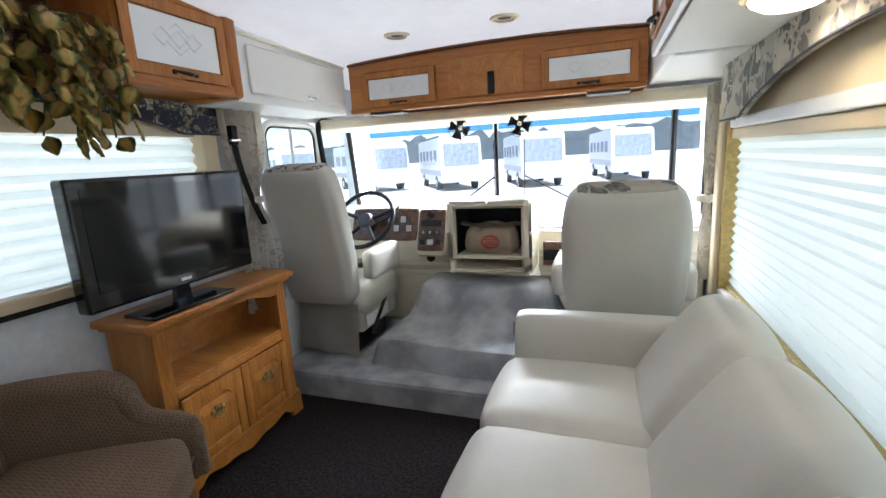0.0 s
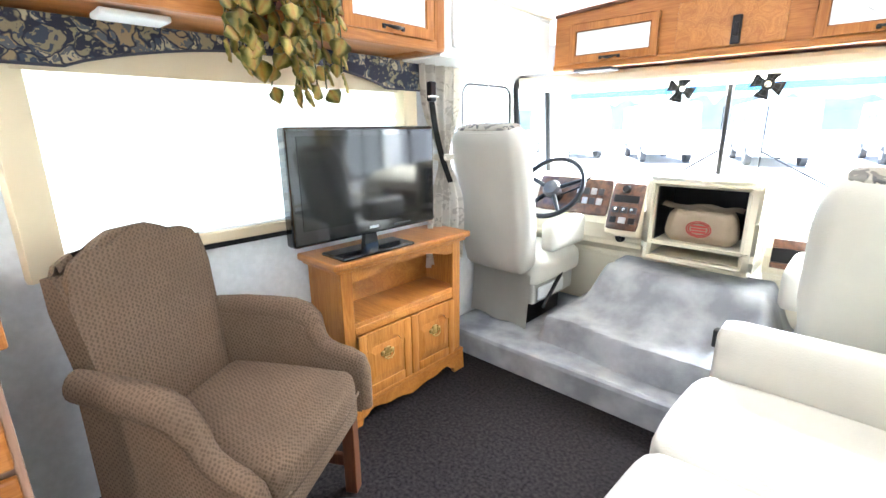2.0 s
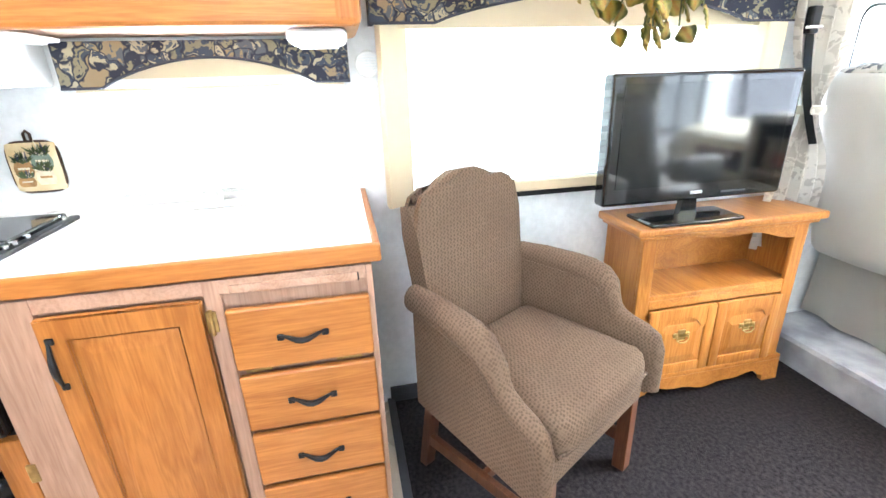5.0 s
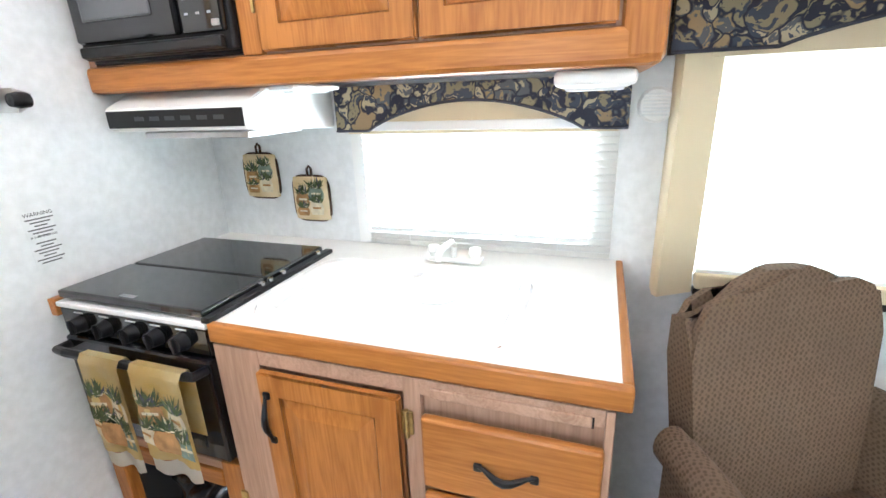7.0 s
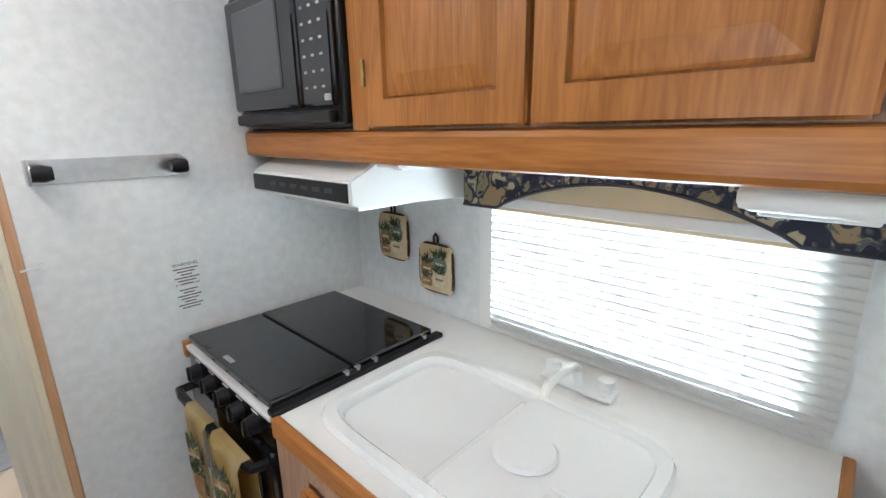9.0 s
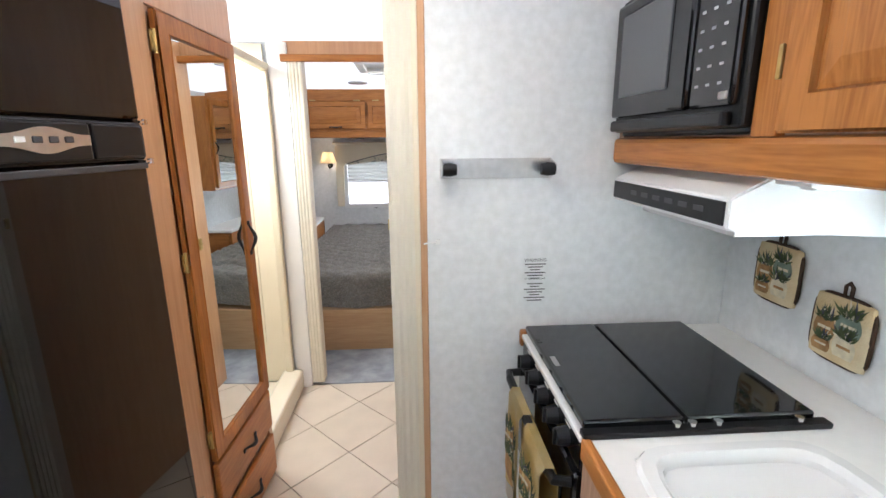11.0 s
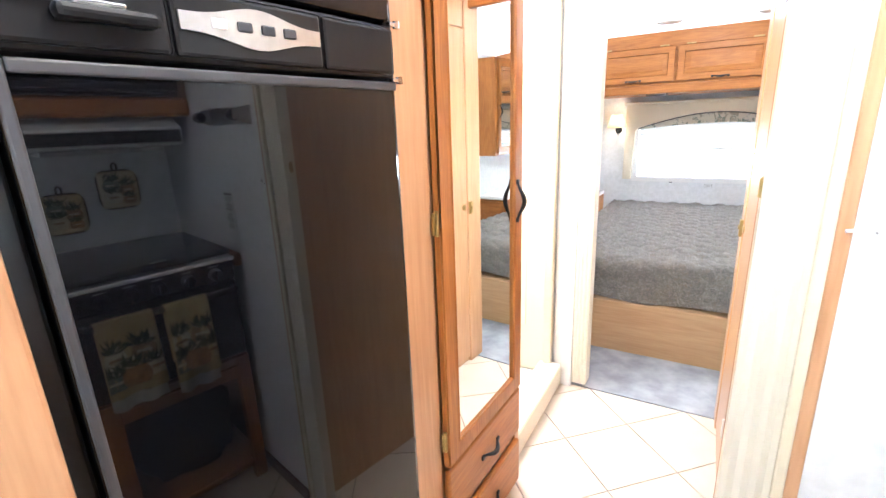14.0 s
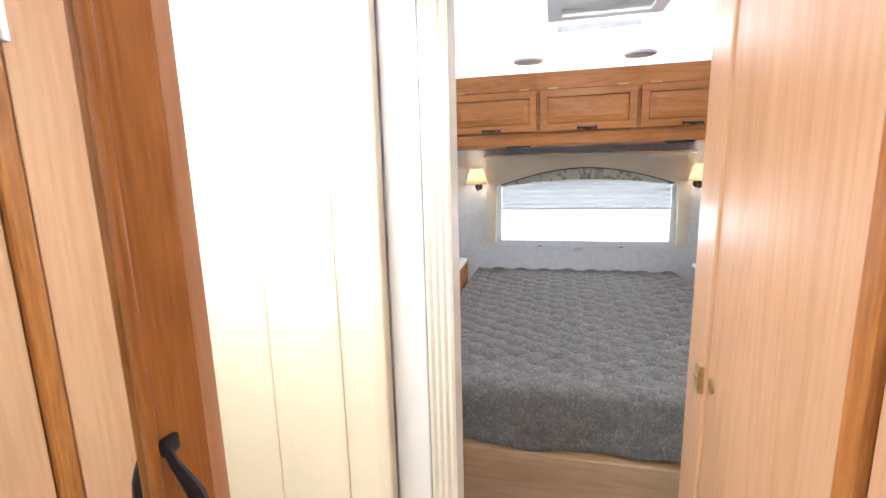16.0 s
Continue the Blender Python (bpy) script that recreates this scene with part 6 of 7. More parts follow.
for a, b in ((0.113, 0.268), (0.272, 0.482), (0.486, 0.636)):
    part("strip_panel", block((a, -0.041, 1.41), (b, -0.035, 1.483), 0.005), BLACK, strip)
bm = B()
pts = []
for k in range(21):
    s = k / 20
    pts.append((0.279 + 0.197 * s, 1.449 + 0.010 + 0.014 * math.sin(math.pi * s) ** 3))
for k in range(20, -1, -1):
    s = k / 20
    pts.append((0.279 + 0.197 * s, 1.449 - 0.010 - 0.014 * math.sin(math.pi * s) ** 3))
prism(bm, pts[::-1], 1, -0.044, -0.0405)
part("fascia", bm, STEEL, strip, "silver lens-shaped control fascia")
for k in range(4):
    part("button", block((0.315 + 0.033 * k, -0.0465, 1.444), (0.335 + 0.033 * k, -0.0435, 1.456), 0.002), WHITE_PLASTIC if k == 0 else DARK_GREY, strip)
bm = B()
box(bm, (0.16, -0.066, 1.432), (0.252, -0.045, 1.447), 0.006)
box(bm, (0.165, -0.05, 1.433), (0.18, -0.035, 1.443))
box(bm, (0.23, -0.05, 1.433), (0.245, -0.035, 1.443))
part("latch_handle", bm, BLACK, strip)
part("latch_bar", block((0.13, -0.052, 1.449), (0.225, -0.046, 1.454), 0.002), CHROME, strip)
for z in (1.401, 1.491, 0.438):
    bm = B()
    rod(bm, (0.648, -0.04, z - 0.006), (0.648, -0.04, z + 0.006), 0.006)
    box(bm, (0.63, -0.043, z - 0.003), (0.655, -0.034, z + 0.003), 0.001)
    part("hinge", bm, CHROME, fr)
trim = root("refrigerator_surround", "honey oak upright and kick panel round the refrigerator", "trim", "", "structure")
part("post", block((0.013, -0.02, 0.0), (0.080, 0.03, 1.94), 0.006), PANEL_WOOD, trim).matrix_basis = pose(0.42, 0.70, 0, 0, 0, SKEW)
kick = part("kick_panel", block((0.082, -0.01, 0.0), (0.668, 0.03, 0.408), 0.003), OAK_X, trim)
kick.matrix_basis = pose(0.42, 0.70, 0, 0, 0, SKEW)

pa = root("pantry", "tall oak pantry with a mirrored door and two drawers", "cabinet")
pa.matrix_basis = pose(0.39, 0.03, 0, 0, 0, SKEW)
part("body", block((0.0, 0.0, 0.0), (0.633, 0.60, 1.935), 0.003), PANEL_WOOD, pa)
part("stile", block((0.0, -0.012, 0.0), (0.125, 0.0, 1.935), 0.003), PANEL_WOOD, pa)
part("top_rail", block((0.125, -0.012, 1.79), (0.635, 0.0, 1.935), 0.003), PANEL_WOOD, pa)
part("side_stile", block((0.599, -0.012, 0.0), (0.635, 0.0, 1.79), 0.003), PANEL_WOOD, pa)
d = panel_door(pa, 0.13, 0.597, 0.435, 1.78, -0.012, OAK, stile=0.058, t=0.022, pane=MIRROR)
bm = B()
rounded = [(0.184, 0.489), (0.543, 0.489), (0.543, 1.726), (0.184, 1.726)]
tube(bm, [(x, -0.03, z) for x, z in rounded], 0.006, 8, True)
part("bead", bm, OAK, d)
pull(d, 0.553, -0.034, 1.09, 0.115, True)
for z in (0.52, 1.105, 1.70):
    hinge(pa, 0.128, -0.018, z)
for z0, z1 in ((0.255, 0.425), (0.04, 0.215)):
    drawer_front(pa, 0.13, 0.597, z0, z1, -0.012, OAK_X)

shw = root("shower_cubicle", "cream moulded fibreglass shower stall with a low kerb", "shower")
bm = B()
box(bm, (0.46, -1.30, 0.0), (1.10, -0.60, 0.05))
part("tray", bm, FIBREGLASS, shw)
bm = B()
box(bm, (0.385, -1.31, 0.0), (0.50, -0.575, 0.125), 0.015)
part("kerb", bm, FIBREGLASS, shw)
part("back_panel", block((1.08, -1.31, 0.05), (1.11, -0.60, 1.93)), FIBREGLASS, shw)
part("side_panel", block((0.46, -0.632, 0.05), (1.08, -0.612, 1.93)), FIBREGLASS, shw)
part("far_panel", block((0.46, -1.335, 0.05), (1.08, -1.312, 1.93)), FIBREGLASS, shw)
for x0, x1 in ((0.58, 0.76), (0.80, 0.98)):
    bm = B()
    cushion(bm, (x0, -1.318, 0.30), (x1, -1.304, 1.80), 0.007, 0.0)
    part("moulded_rib", bm, FIBREGLASS, shw)
for y0, y1 in ((-1.25, -1.0), (-0.92, -0.67)):
    bm = B()
    cushion(bm, (1.07, y0, 0.30), (1.085, y1, 1.80), 0.007, 0.0)
    part("moulded_rib", bm, FIBREGLASS, shw)
part("top_track", block((0.43, -1.31, 1.80), (0.475, -0.592, 1.835), 0.006), CREAM, shw)
part("jamb", block((0.435, -1.312, 0.125), (0.475, -1.27, 1.80), 0.006), CREAM, shw)
part("jamb", block((0.435, -0.632, 0.125), (0.475, -0.592, 1.80), 0.006), CREAM, shw)
bm = B()
lathe(bm, [(0.03, 0.0), (0.03, 0.004), (0.0, 0.004)], (0.72, -1.0, 0.051), 18)
part("drain", bm, STEEL, shw)
bm = B()
box(bm, (0.455, -0.66, 0.60), (0.50, -0.635, 0.78), 0.01)
part("soap_ledge", bm, FIBREGLASS, shw)
structure("trim_shower_post", block((0.338, -1.338, 0.0), (0.433, -1.312, 1.94), 0.004), WHITE_PLASTIC, "white post between shower and bedroom", "trim")


def folded_door(label, x0, x1, y0, y1, z0, z1, folds, along_x):
    """A pleated vinyl door pushed together into a stack."""
    fd = root("folding_door", label, "door", "folding doors")
    for k in range(folds):
        a = k / folds
        b = (k + 1) / folds
        bm = B()
        if along_x:
            xa, xb = x0 + (x1 - x0) * a, x0 + (x1 - x0) * b
            prism(bm, [(xa, y0), ((xa + xb) / 2, y0 - 0.0), (xb, y0 + 0.004), (xb, y1 - 0.004), ((xa + xb) / 2, y1), (xa, y1 - 0.003)], 2, z0, z1)
        else:
            ya, yb = y0 + (y1 - y0) * a, y0 + (y1 - y0) * b
            prism(bm, [(x0, ya), (x1 - 0.01, ya), (x1, (ya + yb) / 2), (x1 - 0.01, yb), (x0, yb), (x0 - 0.008, (ya + yb) / 2)], 2, z0, z1)
        part("fold", bm, BEIGE_DOOR, fd, smooth=False)
    return fd


f1 = folded_door("beige pleated folding door stacked against the partition", -0.312, -0.232, -0.045, -0.002, 0.012, 1.90, 4, True)
bm = B()
box(bm, (-0.2335, -0.032, 1.205), (-0.228, -0.020, 1.235), 0.002)
part("latch", bm, BRASS, f1)
structure("trim_jamb", block((-0.316, -0.0015, 0.0), (-0.30, 0.010, 1.93), 0.003), CREAM, "cream jamb strip at the partition", "trim")
hk = root("door_hook", "small clear plastic hold-back hook on the partition", "hook")
bm = B()
rod(bm, (-0.36, 0.008, 1.175), (-0.325, 0.012, 1.172), 0.0025)
box(bm, (-0.369, 0.0005, 1.168), (-0.357, 0.008, 1.182), 0.002)
part("arm", bm, WHITE_PLASTIC, hk)
folded_door("beige pleated folding door stacked at the bedroom doorway", 0.265, 0.335, -1.395, -1.31, 0.03, 1.865, 4, True)
structure("trim_bedroom_header", block((-0.33, -1.335, 1.845), (0.37, -1.30, 1.88), 0.005), OAK_X, "oak head track of the bedroom folding door", "trim")

# toilet-room door on the other side of the hall
td = root("toilet_door", "flat light oak door to the toilet room, closed", "door")
td.matrix_basis = pose(-0.318, -1.26, 0, 0, 0, FACE_PX)
leaf = part("leaf", block((0.0, -0.016, 0.03), (0.441, 0.0, 1.75), 0.003), PANEL_WOOD, td)
part("head", block((0.0, -0.014, 1.756), (0.445, 0.0, 1.94), 0.003), PANEL_WOOD, td)
part("jamb", block((0.445, -0.024, 0.0), (0.485, 0.0, 1.94), 0.008), OAK, td)
part("side_panel", block((0.487, -0.012, 0.0), (1.18, 0.0, 1.94), 0.003), PANEL_WOOD, td)
for z in (0.3, 1.63):
    part("hinge", block((0.433, -0.0285, z - 0.035), (0.445, -0.016, z + 0.035), 0.002), WHITE_PLASTIC, leaf)
bm = B()
lathe(bm, [(0.016, 0), (0.016, 0.004), (0.008, 0.006), (0.0, 0.007)], (0.03, -0.017, 0.90), 16, Matrix.Rotation(radians(90), 4, "X"))
part("lock", bm, BRASS, leaf, "round brass lock")
structure("trim_hall_corner", block((-0.328, -1.392, 0.0), (-0.298, -1.265, 1.95), 0.006), PANEL_WOOD, "oak end post of the hall wall", "trim")
lt = root("door_latch", "small brass latch on the oak end post", "latch")
bm = B()
box(bm, (-0.3, -1.30, 0.86), (-0.287, -1.27, 0.925), 0.003)
rod(bm, (-0.289, -1.285, 0.895), (-0.283, -1.285, 0.895), 0.008)
part("plate", bm, BRASS, lt)

# entry side
dr = root("door_1", "white entry door with a rounded window and a low equipment panel", "door", "", "structure")
part("leaf", block((WR - 0.02, 0.74, 0.0), (WR - 0.002, 1.24, 0.83), 0.006), WHITE_PLASTIC, dr)
bm = B()
rounded_frame(bm, WR - 0.012, 0.75, 1.08, 0.85, 1.46, 0.07, 0.02, 0.016)
part("window_frame", bm, STEEL, dr)
part("pane", block((WR + 0.03, 0.75, 0.85), (WR + 0.034, 1.08, 1.46)), CLEAR, dr).visible_shadow = False
part("lever", block((WR - 0.05, 0.76, 0.755), (WR - 0.02, 0.93, 0.785), 0.006), BLACK, dr)
part("lock_plate", block((WR - 0.03, 0.78, 0.55), (WR - 0.018, 0.98, 0.73), 0.006), STEEL, dr)
fe = root("fire_extinguisher", "small red fire extinguisher hung on the side panel", "fire extinguisher")
bm = B()
lathe(bm, [(0.0, 0.0), (0.036, 0.004), (0.038, 0.02), (0.038, 0.20), (0.03, 0.235), (0.015, 0.25), (0.015, 0.262), (0.0, 0.262)], (0.70, 0.745, 0.55), 20)
part("cylinder", bm, mat("extinguisher_red", (0.50, 0.025, 0.02), 0.3, var=0.1, coat=0.4), fe)
bm = B()
box(bm, (0.682, 0.725, 0.812), (0.72, 0.765, 0.842), 0.006)
box(bm, (0.685, 0.704, 0.842), (0.705, 0.77, 0.858), 0.004)
part("valve", bm, STEEL, fe)
bm = B()
tube(bm, [(0.67, 0.75, 0.825), (0.65, 0.76, 0.79), (0.648, 0.755, 0.67)], 0.009, 8)
part("hose", bm, BLACK, fe)
part("strap", block((0.655, 0.7005, 0.67), (0.745, 0.707, 0.70), 0.002), BLACK, fe)
pic = root("wall_picture", "small floral cloth panel hung by the entry with silk flowers", "picture")
part("panel", block((0.75, 0.7005, 1.505), (1.02, 0.718, 1.64), 0.005), SAGE_FLORAL, pic)
bm = B()
r2 = random.Random(9)
for k in range(22):
    c = Vector((0.76 + 0.26 * r2.random(), 0.725 + 0.03 * r2.random(), 1.61 + 0.09 * r2.random()))
    for j in range(5):
        a = 2 * math.pi * j / 5 + r2.random()
        vs = bmesh.ops.create_icosphere(bm, subdivisions=1, radius=0.013, matrix=Matrix.Translation(c + Vector((0.013 * math.cos(a), 0.004, 0.013 * math.sin(a)))) @ Matrix.Diagonal((1, 0.5, 0.8, 1)))
part("flower", bm, mat("orange_silk", (0.55, 0.16, 0.02), 0.8, var=0.4, scale=40), pic, "orange silk flowers")

# hall ceiling lamp, seen in the refrigerator's gloss
hl = root("ceiling_lamp", "lit rectangular hall ceiling lamp with a frosted lens", "light")
z = ceiling_z(0, 0.4)
part("housing", block((-0.30, 0.30, z - 0.03), (-0.02, 0.45, z - 0.002), 0.006), WHITE_PLASTIC, hl)
part("lens", block((-0.28, 0.315, z - 0.045), (-0.04, 0.435, z - 0.031), 0.006), glow("hall_lamp_lens", (1.0, 0.88, 0.7), 1.0), hl)
va = root("roof_vent", "cream framed roof vent in the kitchen ceiling", "vent")
bm = B()
holed(bm, 2, z - 0.03, z - 0.004, -0.05, 0.35, 0.75, 1.15, [(-0.005, 0.305, 0.795, 1.105)])
part("frame", bm, CREAM, va, smooth=False)
part("screen", block((-0.005, 0.795, z - 0.012), (0.305, 1.105, z - 0.006)), WHITE_PANEL, va)

# diagonal floor tiles
def clip(poly, axis, limit, keep_less):
    out = []
    for a, b in zip(poly, poly[1:] + poly[:1]):
        ina, inb = ((a[axis] <= limit) == keep_less), ((b[axis] <= limit) == keep_less)
        if ina:
            out.append(a)
        if ina != inb:
            s = (limit - a[axis]) / (b[axis] - a[axis])
            out.append(tuple(a[i] + s * (b[i] - a[i]) for i in range(2)))
    return out


tile_floor = bpy.data.objects["floor_kitchen"]
S = 0.305 / math.sqrt(2)
for i in range(-14, 15):
    for j in range(-14, 15):
        cx, cy = 0.037 + (i - j) * S, -0.697 + (i + j + 1) * S
        h = S - 0.0035
        poly = [(cx + h, cy), (cx, cy + h), (cx - h, cy), (cx, cy - h)]
        for axis, lim, less in ((0, 1.10, True), (0, -1.19, False), (1, 1.355, True), (1, -1.335, False)):
            poly = clip(poly, axis, lim, less) if poly else poly
        if len(poly) < 3 or abs(sum(a[0] * b[1] - b[0] * a[1] for a, b in zip(poly, poly[1:] + poly[:1]))) < 0.002:
            continue
        bm = B()
        prism(bm, poly, 2, -0.006, 0.0)
        part("tile", bm, TILE, tile_floor, smooth=False)
structure("threshold", block((-W, 1.345, -0.004), (-0.6, 1.375, 0.012), 0.003), DARK_GREY, "grey vinyl edging where carpet meets tile", "trim")
structure("baseboard", block((-1.198, 1.36, 0.0), (-1.185, 2.25, 0.07), 0.003), DARK_GREY, "grey carpet skirting under the lounge window", "baseboard")
structure("kick_board", block((-W + 0.005, 0.0, 0.0), (-0.34, 0.008, 0.05)), DARK_WOOD, "dark wood skirting on the partition", "baseboard")

# ---- bedroom ----
bed = root("bed", "queen bed on a light oak platform under a quilted leaf-print spread", "bed")
part("platform", block((-0.90, -3.86, 0.0), (0.64, -1.80, 0.305), 0.006), BED_WOOD, bed)
part("mattress", block((-0.87, -3.84, 0.306), (0.61, -1.89, 0.485), 0.05), WHITE_PANEL, bed)
QUILT = patterned("grey_leaf_quilt", (0.30, 0.285, 0.25), [(0.48, 0.455, 0.41), (0.24, 0.23, 0.21), (0.56, 0.53, 0.48), (0.36, 0.31, 0.25)], 56)
bm = B()


def quilt(u, v):
    x = -0.915 + 1.57 * u
    s = v * 2.36
    d = 0.036 * (abs(math.sin(math.pi * (x * 5.5 + s * 8.5))) ** 0.4 + abs(math.sin(math.pi * (x * 5.5 - s * 8.5))) ** 0.4 - 1.3)
    d += 0.010 * noise.noise((x * 5, s * 5, 1))
    crown = 0.525 + 0.035 * min(1, s / 1.98)
    d *= 1 - 0.7 * min(1, max(0, (s - 1.75) / 0.2))
    edge = min(u, 1 - u) * 1.57
    side = 0.19 * max(0, 1 - edge / 0.045) ** 1.5
    if s < 1.98:
        return (x, -3.86 + s, crown + d - side)
    a = min((s - 1.98) / 0.12, 1) * math.pi / 2
    over = max(0, s - 2.10)
    return (x, -1.88 + 0.055 * math.sin(a) + 0.012 * math.sin(x * 14) * over * 4 + d * 0.6 * math.sin(a), crown - 0.05 * (1 - math.cos(a)) - over * 0.72 - side * 0.4 + d * math.cos(a) - 0.012 * math.sin(x * 5 + 1) * over * 4)


sheet(bm, quilt, 150, 230, 0.006)
part("quilt", bm, QUILT, bed, "grey leaf-print quilted bedspread")

bc = root("bedroom_cabinet", "row of oak overhead cabinets above the bed", "cabinet")
bc.matrix_basis = pose(1.075, -3.22, -0.015, 0, 0, FACE_PY)
part("body", block((0.0, 0.0, 1.50), (2.305, 0.63, 1.93), 0.006), OAK_X, bc)
part("bottom_rail", block((0.0, -0.012, 1.495), (2.305, 0.03, 1.56), 0.01), OAK_X, bc)
for a, b in ((0.02, 0.36), (0.375, 0.94), (0.955, 1.52), (1.535, 2.10)):
    d = panel_door(bc, a, b, 1.575, 1.825, -0.002, OAK_X, stile=0.05)
    pull(d, (a + b) / 2, -0.022, 1.592, 0.1)
    for hx in (a + 0.08, b - 0.08):
        part("hinge", block((hx - 0.03, -0.012, 1.826), (hx + 0.03, -0.002, 1.836), 0.002), BRASS, d)
for x in (0.75, 1.7):
    bm = B()
    cushion(bm, (x, 0.03, 1.482), (x + 0.15, 0.12, 1.499), 0.008, 0.002)
    part("reading_light", bm, DARK_GREY, bc, "dark oval reading light")

# rear window: cornice, shade
win = root("window_7", "rear bedroom window half covered by a blind", "window", "", "structure")
# pane tint added to cut daylight bouncing up to the bedroom ceiling
part("pane", block((-0.83, -3.935, 0.755), (0.45, -3.931, 1.265)), glass("dimming_tinted_glass", (0.72, 0.73, 0.72)), win).visible_shadow = False
bm = B()
holed(bm, 1, -3.879, -3.855, -0.85, 0.47, 0.73, 1.285, [(-0.805, 0.425, 0.775, 1.245)])
part("window_frame", bm, WHITE_PLASTIC, win, smooth=False)
lettering("EXIT", 0.035, pose(-0.17, -3.877, 0.69, 90, 0, 180), mat("exit_grey", (0.30, 0.28, 0.26), 0.8), win)
for x in (-0.48, 0.13):
    part("latch", block((x - 0.015, -3.879, 0.722), (x + 0.015, -3.86, 0.744), 0.003), DARK_GREY, win)
SHIFT = -0.05
cor = root("window_cornice", "cream padded cornice with an arched floral panel", "valance")
bm = B()
pts = [(-0.87, 1.43), (-0.87, 0.77), (-0.80, 0.77), (-0.785, 1.2)]
for k in range(21):
    s = -1 + k / 10
    pts.append((-0.14 + 0.625 * s, 1.23 + 0.12 * math.cos(s * math.pi / 2)))
pts += [(0.505, 1.2), (0.52, 0.77), (0.59, 0.77), (0.59, 1.43)]
prism(bm, pts, 1, -3.852, -3.80)
part("board", bm, CREAM, cor)
bm = B()
pts = []
for k in range(21):
    s = -1 + k / 10
    pts.append((-0.14 + 0.62 * s, 1.225 + 0.12 * math.cos(s * math.pi / 2)))
pts += [(0.48, 1.20), (-0.76, 1.20)]
low = []
for k in range(20, -1, -1):
    s = -1 + k / 10
    low.append((-0.14 + 0.62 * s, 1.215 + 0.045 * math.cos(s * math.pi / 2)))
prism(bm, pts[:21] + low, 1, -3.845, -3.83)
part("arch_panel", bm, PALE_FLORAL, cor, "floral arched panel")
bm = B()
tube(bm, [(p[0], -3.799, p[1]) for p in pts[:21]], 0.004, 6)
part("piping", bm, DARK_GREY, cor)
part("top_ledge", block((-0.89, -3.87, 1.43), (0.61, -3.78, 1.455), 0.006), CREAM, cor)
cor.location = (SHIFT, 0, -0.015)
sh = root("pleated_blind", "white pleated blind half lowered in the rear window", "blind")
bm = B()
n = 12
sheet(bm, lambda u, v: (-0.75 + u * 1.22, -3.85 + (0.012 if round(v * n) % 2 else 0), 1.04 + v * 0.24), 1, n, 0.001)
part("cloth", bm, shade_cloth("bedroom_blind_cloth", (0.52, 0.51, 0.49), 0.05), sh, smooth=False)
part("bottom_bar", block((-0.752, -3.853, 1.025), (0.472, -3.835, 1.042), 0.004), WHITE_PLASTIC, sh)
sh.location = (SHIFT, 0, -0.01)

for x in (0.61, -0.975):
    sc = root("wall_sconce", "lit brass wall sconce with a pleated cream shade", "lamp", "bedside sconces")
    bm = B()
    lathe(bm, [(0.085, 0.0), (0.05, 0.115)], (x, -3.77, 1.225), 24)
    bmesh.ops.delete(bm, geom=[f for f in bm.faces if len(f.verts) > 4], context="FACES_ONLY")
    bmesh.ops.solidify(bm, geom=bm.faces[:], thickness=0.002)
    part("shade", bm, LAMP_SHADE, sc)
    bm = B()
    tube(bm, [(x, -3.875, 1.20), (x, -3.82, 1.17), (x, -3.78, 1.18), (x, -3.77, 1.23)], 0.006, 8)
    lathe(bm, [(0.03, 0), (0.03, 0.008), (0.0, 0.014)], (x, -3.879, 1.20), 16, Matrix.Rotation(radians(-90), 4, "X"))
    part("arm", bm, IRON, sc)
    bulb((x, -3.77, 1.28), 0.3)

for x0, x1, y0 in ((-1.195, -0.925, -3.60), (0.66, 1.115, -3.60)):
    ns = root("nightstand", "oak nightstand with a white laminate top", "nightstand", "nightstands")
    part("body", block((x0, y0, 0.004), (x1, y0 + 0.72, 0.64), 0.004), OAK, ns)
    part("top", block((x0, y0 - 0.02, 0.64), (x1 + (0.015 if x0 < 0 else 0), y0 + 0.75, 0.67), 0.008), LAMINATE, ns)
    part("drawer", block((x0 + 0.02, y0 + 0.72, 0.50), (x1 - 0.02, y0 + 0.735, 0.62), 0.004), OAK_X, ns)
wcb = root("bedside_cabinet", "oak wall cabinet with a mirrored door above the nightstand", "cabinet")
wcb.matrix_basis = pose(-0.93, -3.25, 0, 0, 0, FACE_PX)
part("body", block((0.0, 0.0, 1.04), (0.55, 0.265, 1.82), 0.004), OAK, wcb)
d = panel_door(wcb, 0.03, 0.52, 1.06, 1.80, -0.001, OAK, pane=MIRROR, stile=0.05)
pull(d, 0.5, -0.022, 1.4, 0.09, True)

bl_ = root("ceiling_lamp", "lit double rectangular bedroom ceiling lamp", "light")
zc = ceiling_z(-0.1, -2.4)
part("housing", block((-0.32, -2.59, zc - 0.03), (0.02, -2.42, zc - 0.001), 0.006), WHITE_PLASTIC, bl_)
for a, b in ((-0.31, -0.155), (-0.145, 0.01)):
    bm = B()
    cushion(bm, (a, -2.58, zc - 0.06), (b, -2.43, zc - 0.03), 0.012, 0.004)
    part("lens", bm, glow("bedroom_lamp_lens", (1.0, 0.95, 0.86), 2.5), bl_)
for x in (0.18, -0.42):
    dl = root("ceiling_speaker", "white round ceiling fitting in the bedroom", "light", "ceiling fittings")
    bm = B()
    z = ceiling_z(x, -3.05)
    lathe(bm, [(0.085, 0.0), (0.08, -0.012), (0.05, -0.016), (0.0, -0.014)], (x, -3.05, z), 24)
    part("rim", bm, WHITE_PLASTIC, dl)
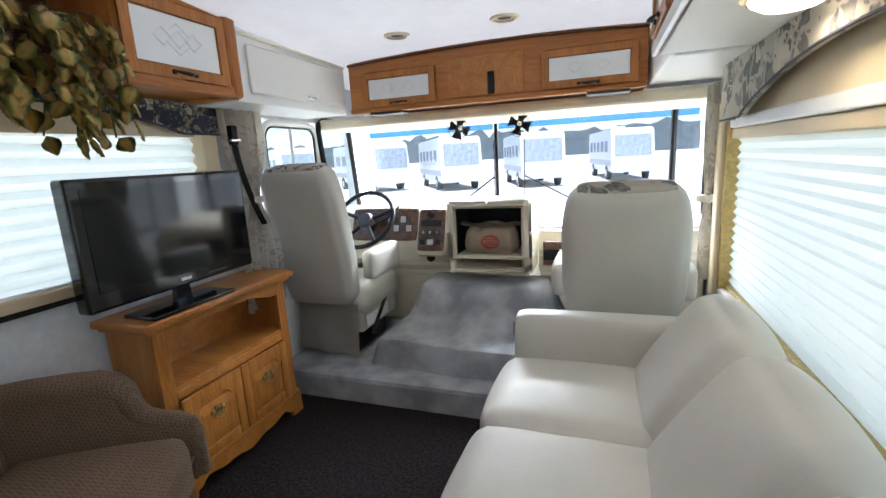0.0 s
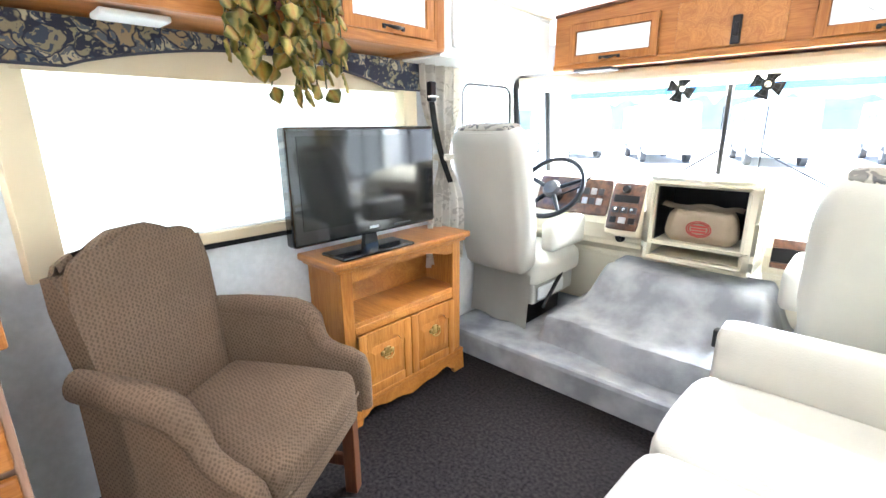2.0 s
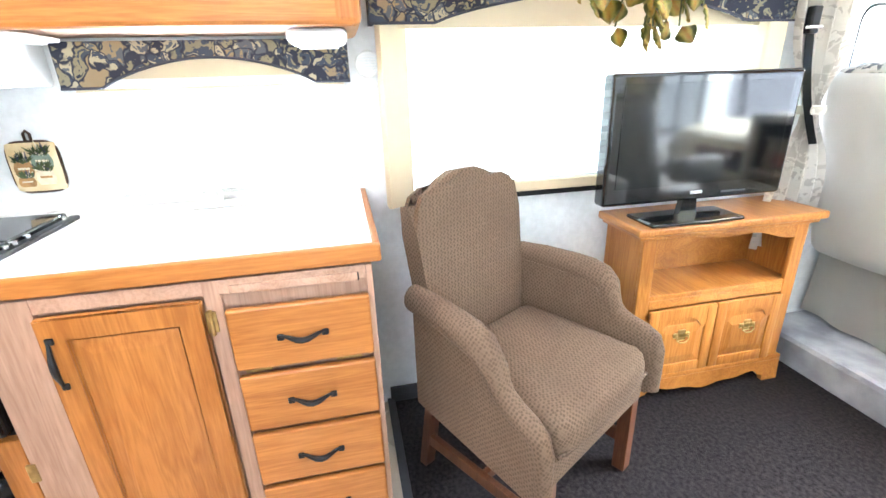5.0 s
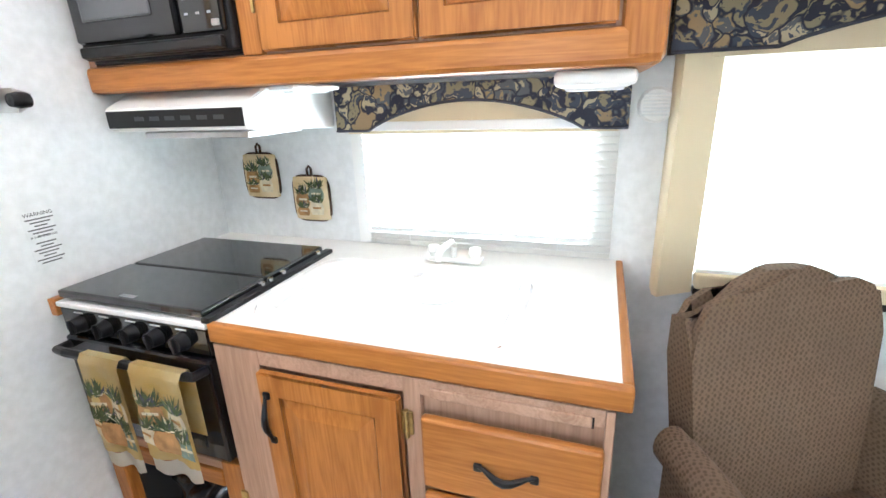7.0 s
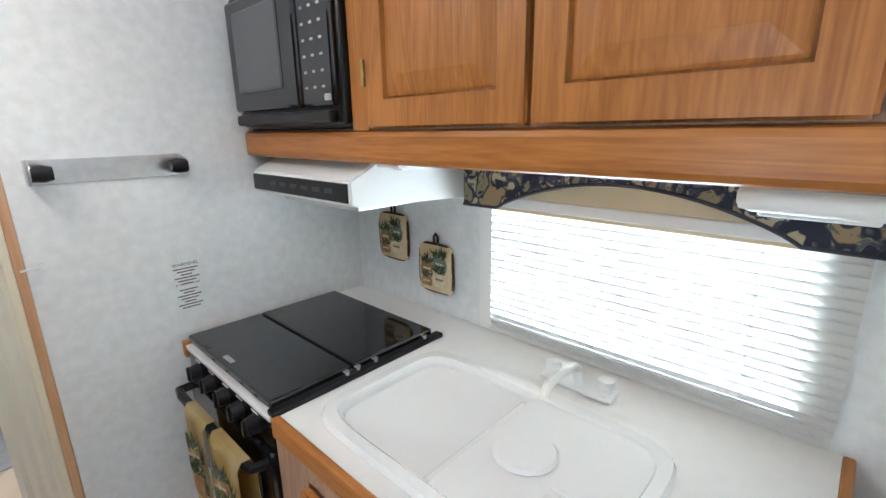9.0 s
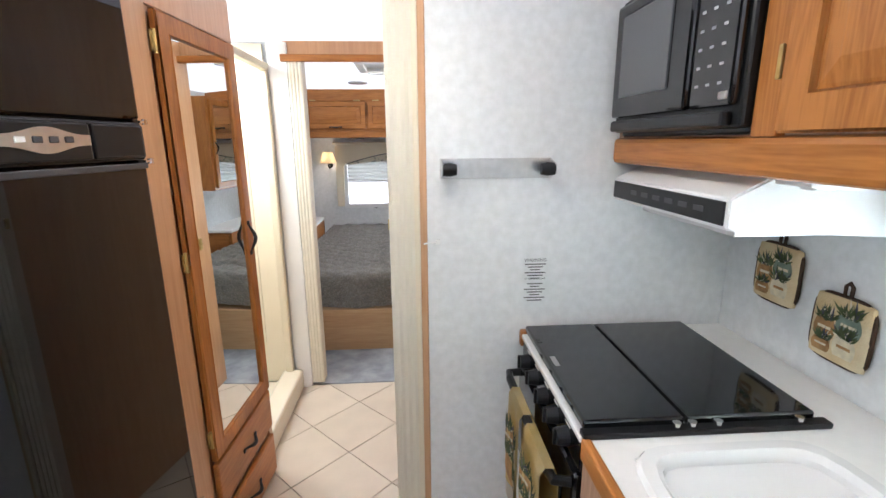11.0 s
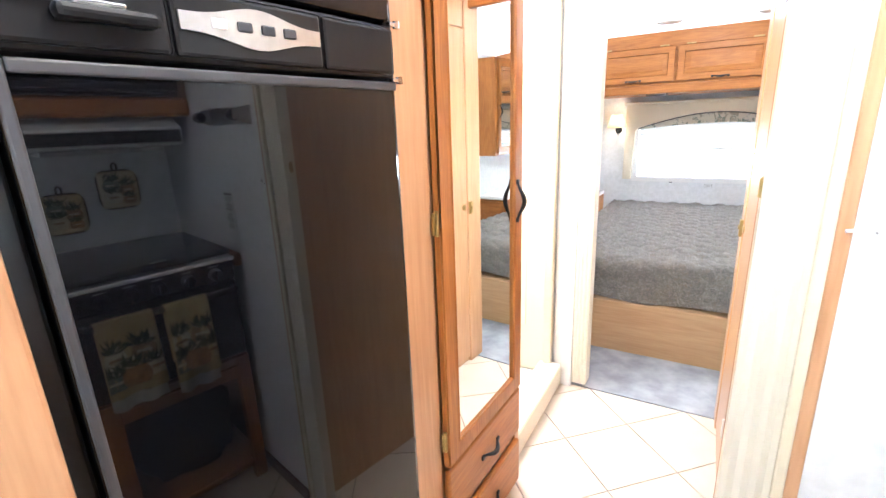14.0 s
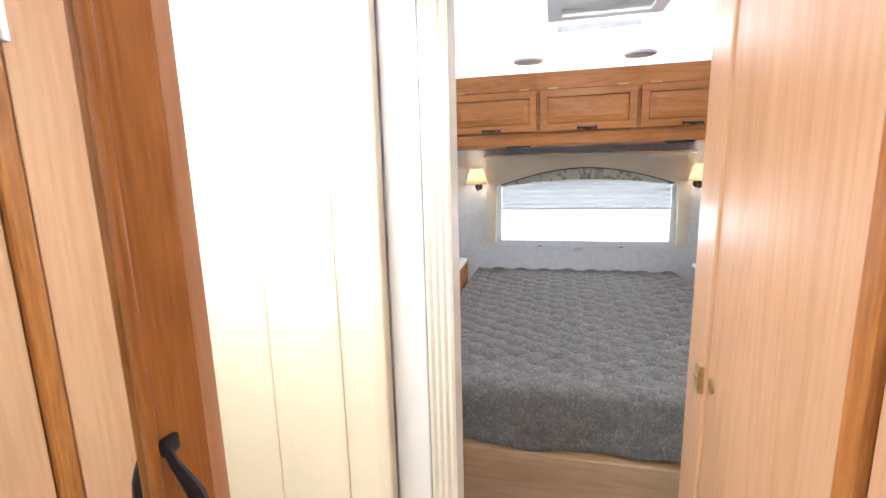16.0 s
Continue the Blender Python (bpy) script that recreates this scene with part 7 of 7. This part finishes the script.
ac = root("roof_vent", "white framed roof vent in the bedroom ceiling", "vent")
bm = B()
holed(bm, 2, zc - 0.04, zc - 0.002, -0.36, 0.06, -2.22, -1.8, [(-0.31, 0.01, -2.17, -1.85)])
part("frame", bm, WHITE_PLASTIC, ac, smooth=False)
part("screen", block((-0.31, -2.17, zc - 0.012), (0.01, -1.85, zc - 0.004)), WHITE_PLASTIC, ac)

# ---- outside: parking lot with parked motorhomes ----
bm = B()
sheet(bm, lambda u, v: (-400 + 800 * u, -400 + 800 * v, -0.75), 4, 4)
structure("ground", bm, mat("pale_gravel", (0.60, 0.58, 0.55), 0.95, var=0.15, scale=0.4, bump=0.4, bump_scale=20), "pale sunlit gravel lot", "ground")
RV_WHITE = mat("rv_paint", (0.76, 0.76, 0.74), 0.35, var=0.05)
# stripe, glass and tyre colours lightened to put glare and haze into them
RV_BLUE = mat("rv_stripe", (0.42, 0.44, 0.48), 0.35, var=0.1)
RV_GLASS = mat("rv_glass", (0.46, 0.51, 0.56), 0.12, var=0.3)
TYRE = mat("tyre", (0.10, 0.10, 0.10), 0.9)


def motorhome(x, y, turn, length=9.0, paint=RV_WHITE):
    rv = root("parked_motorhome", "parked white motorhome with windows and stripes paled for haze", "vehicle", "parked motorhomes")
    bm = B()
    prism(bm, [(-length / 2, 0.5), (length / 2, 0.5), (length / 2, 1.5), (length / 2 - 0.25, 2.9), (length / 2 - 0.5, 3.15), (-length / 2, 3.15)], 1, -1.25, 1.25)
    bmesh.ops.bevel(bm, geom=bm.edges[:], offset=0.08, segments=2, affect="EDGES")
    part("body", bm, paint, rv)
    part("stripe", block((-length / 2 + 0.1, -1.265, 0.9), (length / 2 - 0.1, 1.265, 1.25), 0.02), RV_BLUE, rv)
    for k in range(5):
        x0 = -length / 2 + 0.8 + k * (length - 2.2) / 4.6
        for s in (-1, 1):
            part("window", block((x0, s * 1.255 - 0.015, 1.75), (x0 + 1.0, s * 1.255 + 0.015, 2.45), 0.03), RV_GLASS, rv)
    bm = B()
    box(bm, (length / 2 - 0.16, -1.05, 1.5), (length / 2 + 0.02, 1.05, 2.75), 0.03)
    part("windscreen", bm, RV_GLASS, rv)
    for px in (-length / 2 + 2.2, length / 2 - 1.6):
        for s in (-1, 1):
            bm = B()
            rod(bm, (px, s * 1.0, 0.45), (px, s * 1.28, 0.45), 0.45, seg=20)
            w = part("wheel", bm, TYRE, rv)
            bm = B()
            rod(bm, (px, s * 1.27, 0.45), (px, s * 1.30, 0.45), 0.22, seg=14)
            part("rim", bm, STEEL, w)
    part("roof_unit", block((-0.6, -0.4, 3.1), (0.5, 0.4, 3.4), 0.08), RV_WHITE, rv)
    rv.matrix_basis = pose(x, y, -0.75, 0, 0, turn)


for x, y, turn in ((-22, 30, -40), (-15.5, 31, -42), (-9.5, 31, -60), (-4.0, 32, -72), (1.5, 36, -80), (-29, 27, -35)):
    motorhome(x, y, turn)
bm = B()
sheet(bm, lambda u, v: (-220 + 440 * u, 190, -1 + v * (9 + 4 * abs(noise.noise((u * 30, 0, 3))) + 5 * abs(noise.noise((u * 110, 1, 3))))), 160, 2)
# haze mixed into the tree colour as a pale blue-grey
structure("backdrop", bm, mat("far_trees", (0.16, 0.19, 0.20), 0.95, var=0.3, scale=0.3), "far line of trees beyond the lot, greyed for haze", "backdrop")
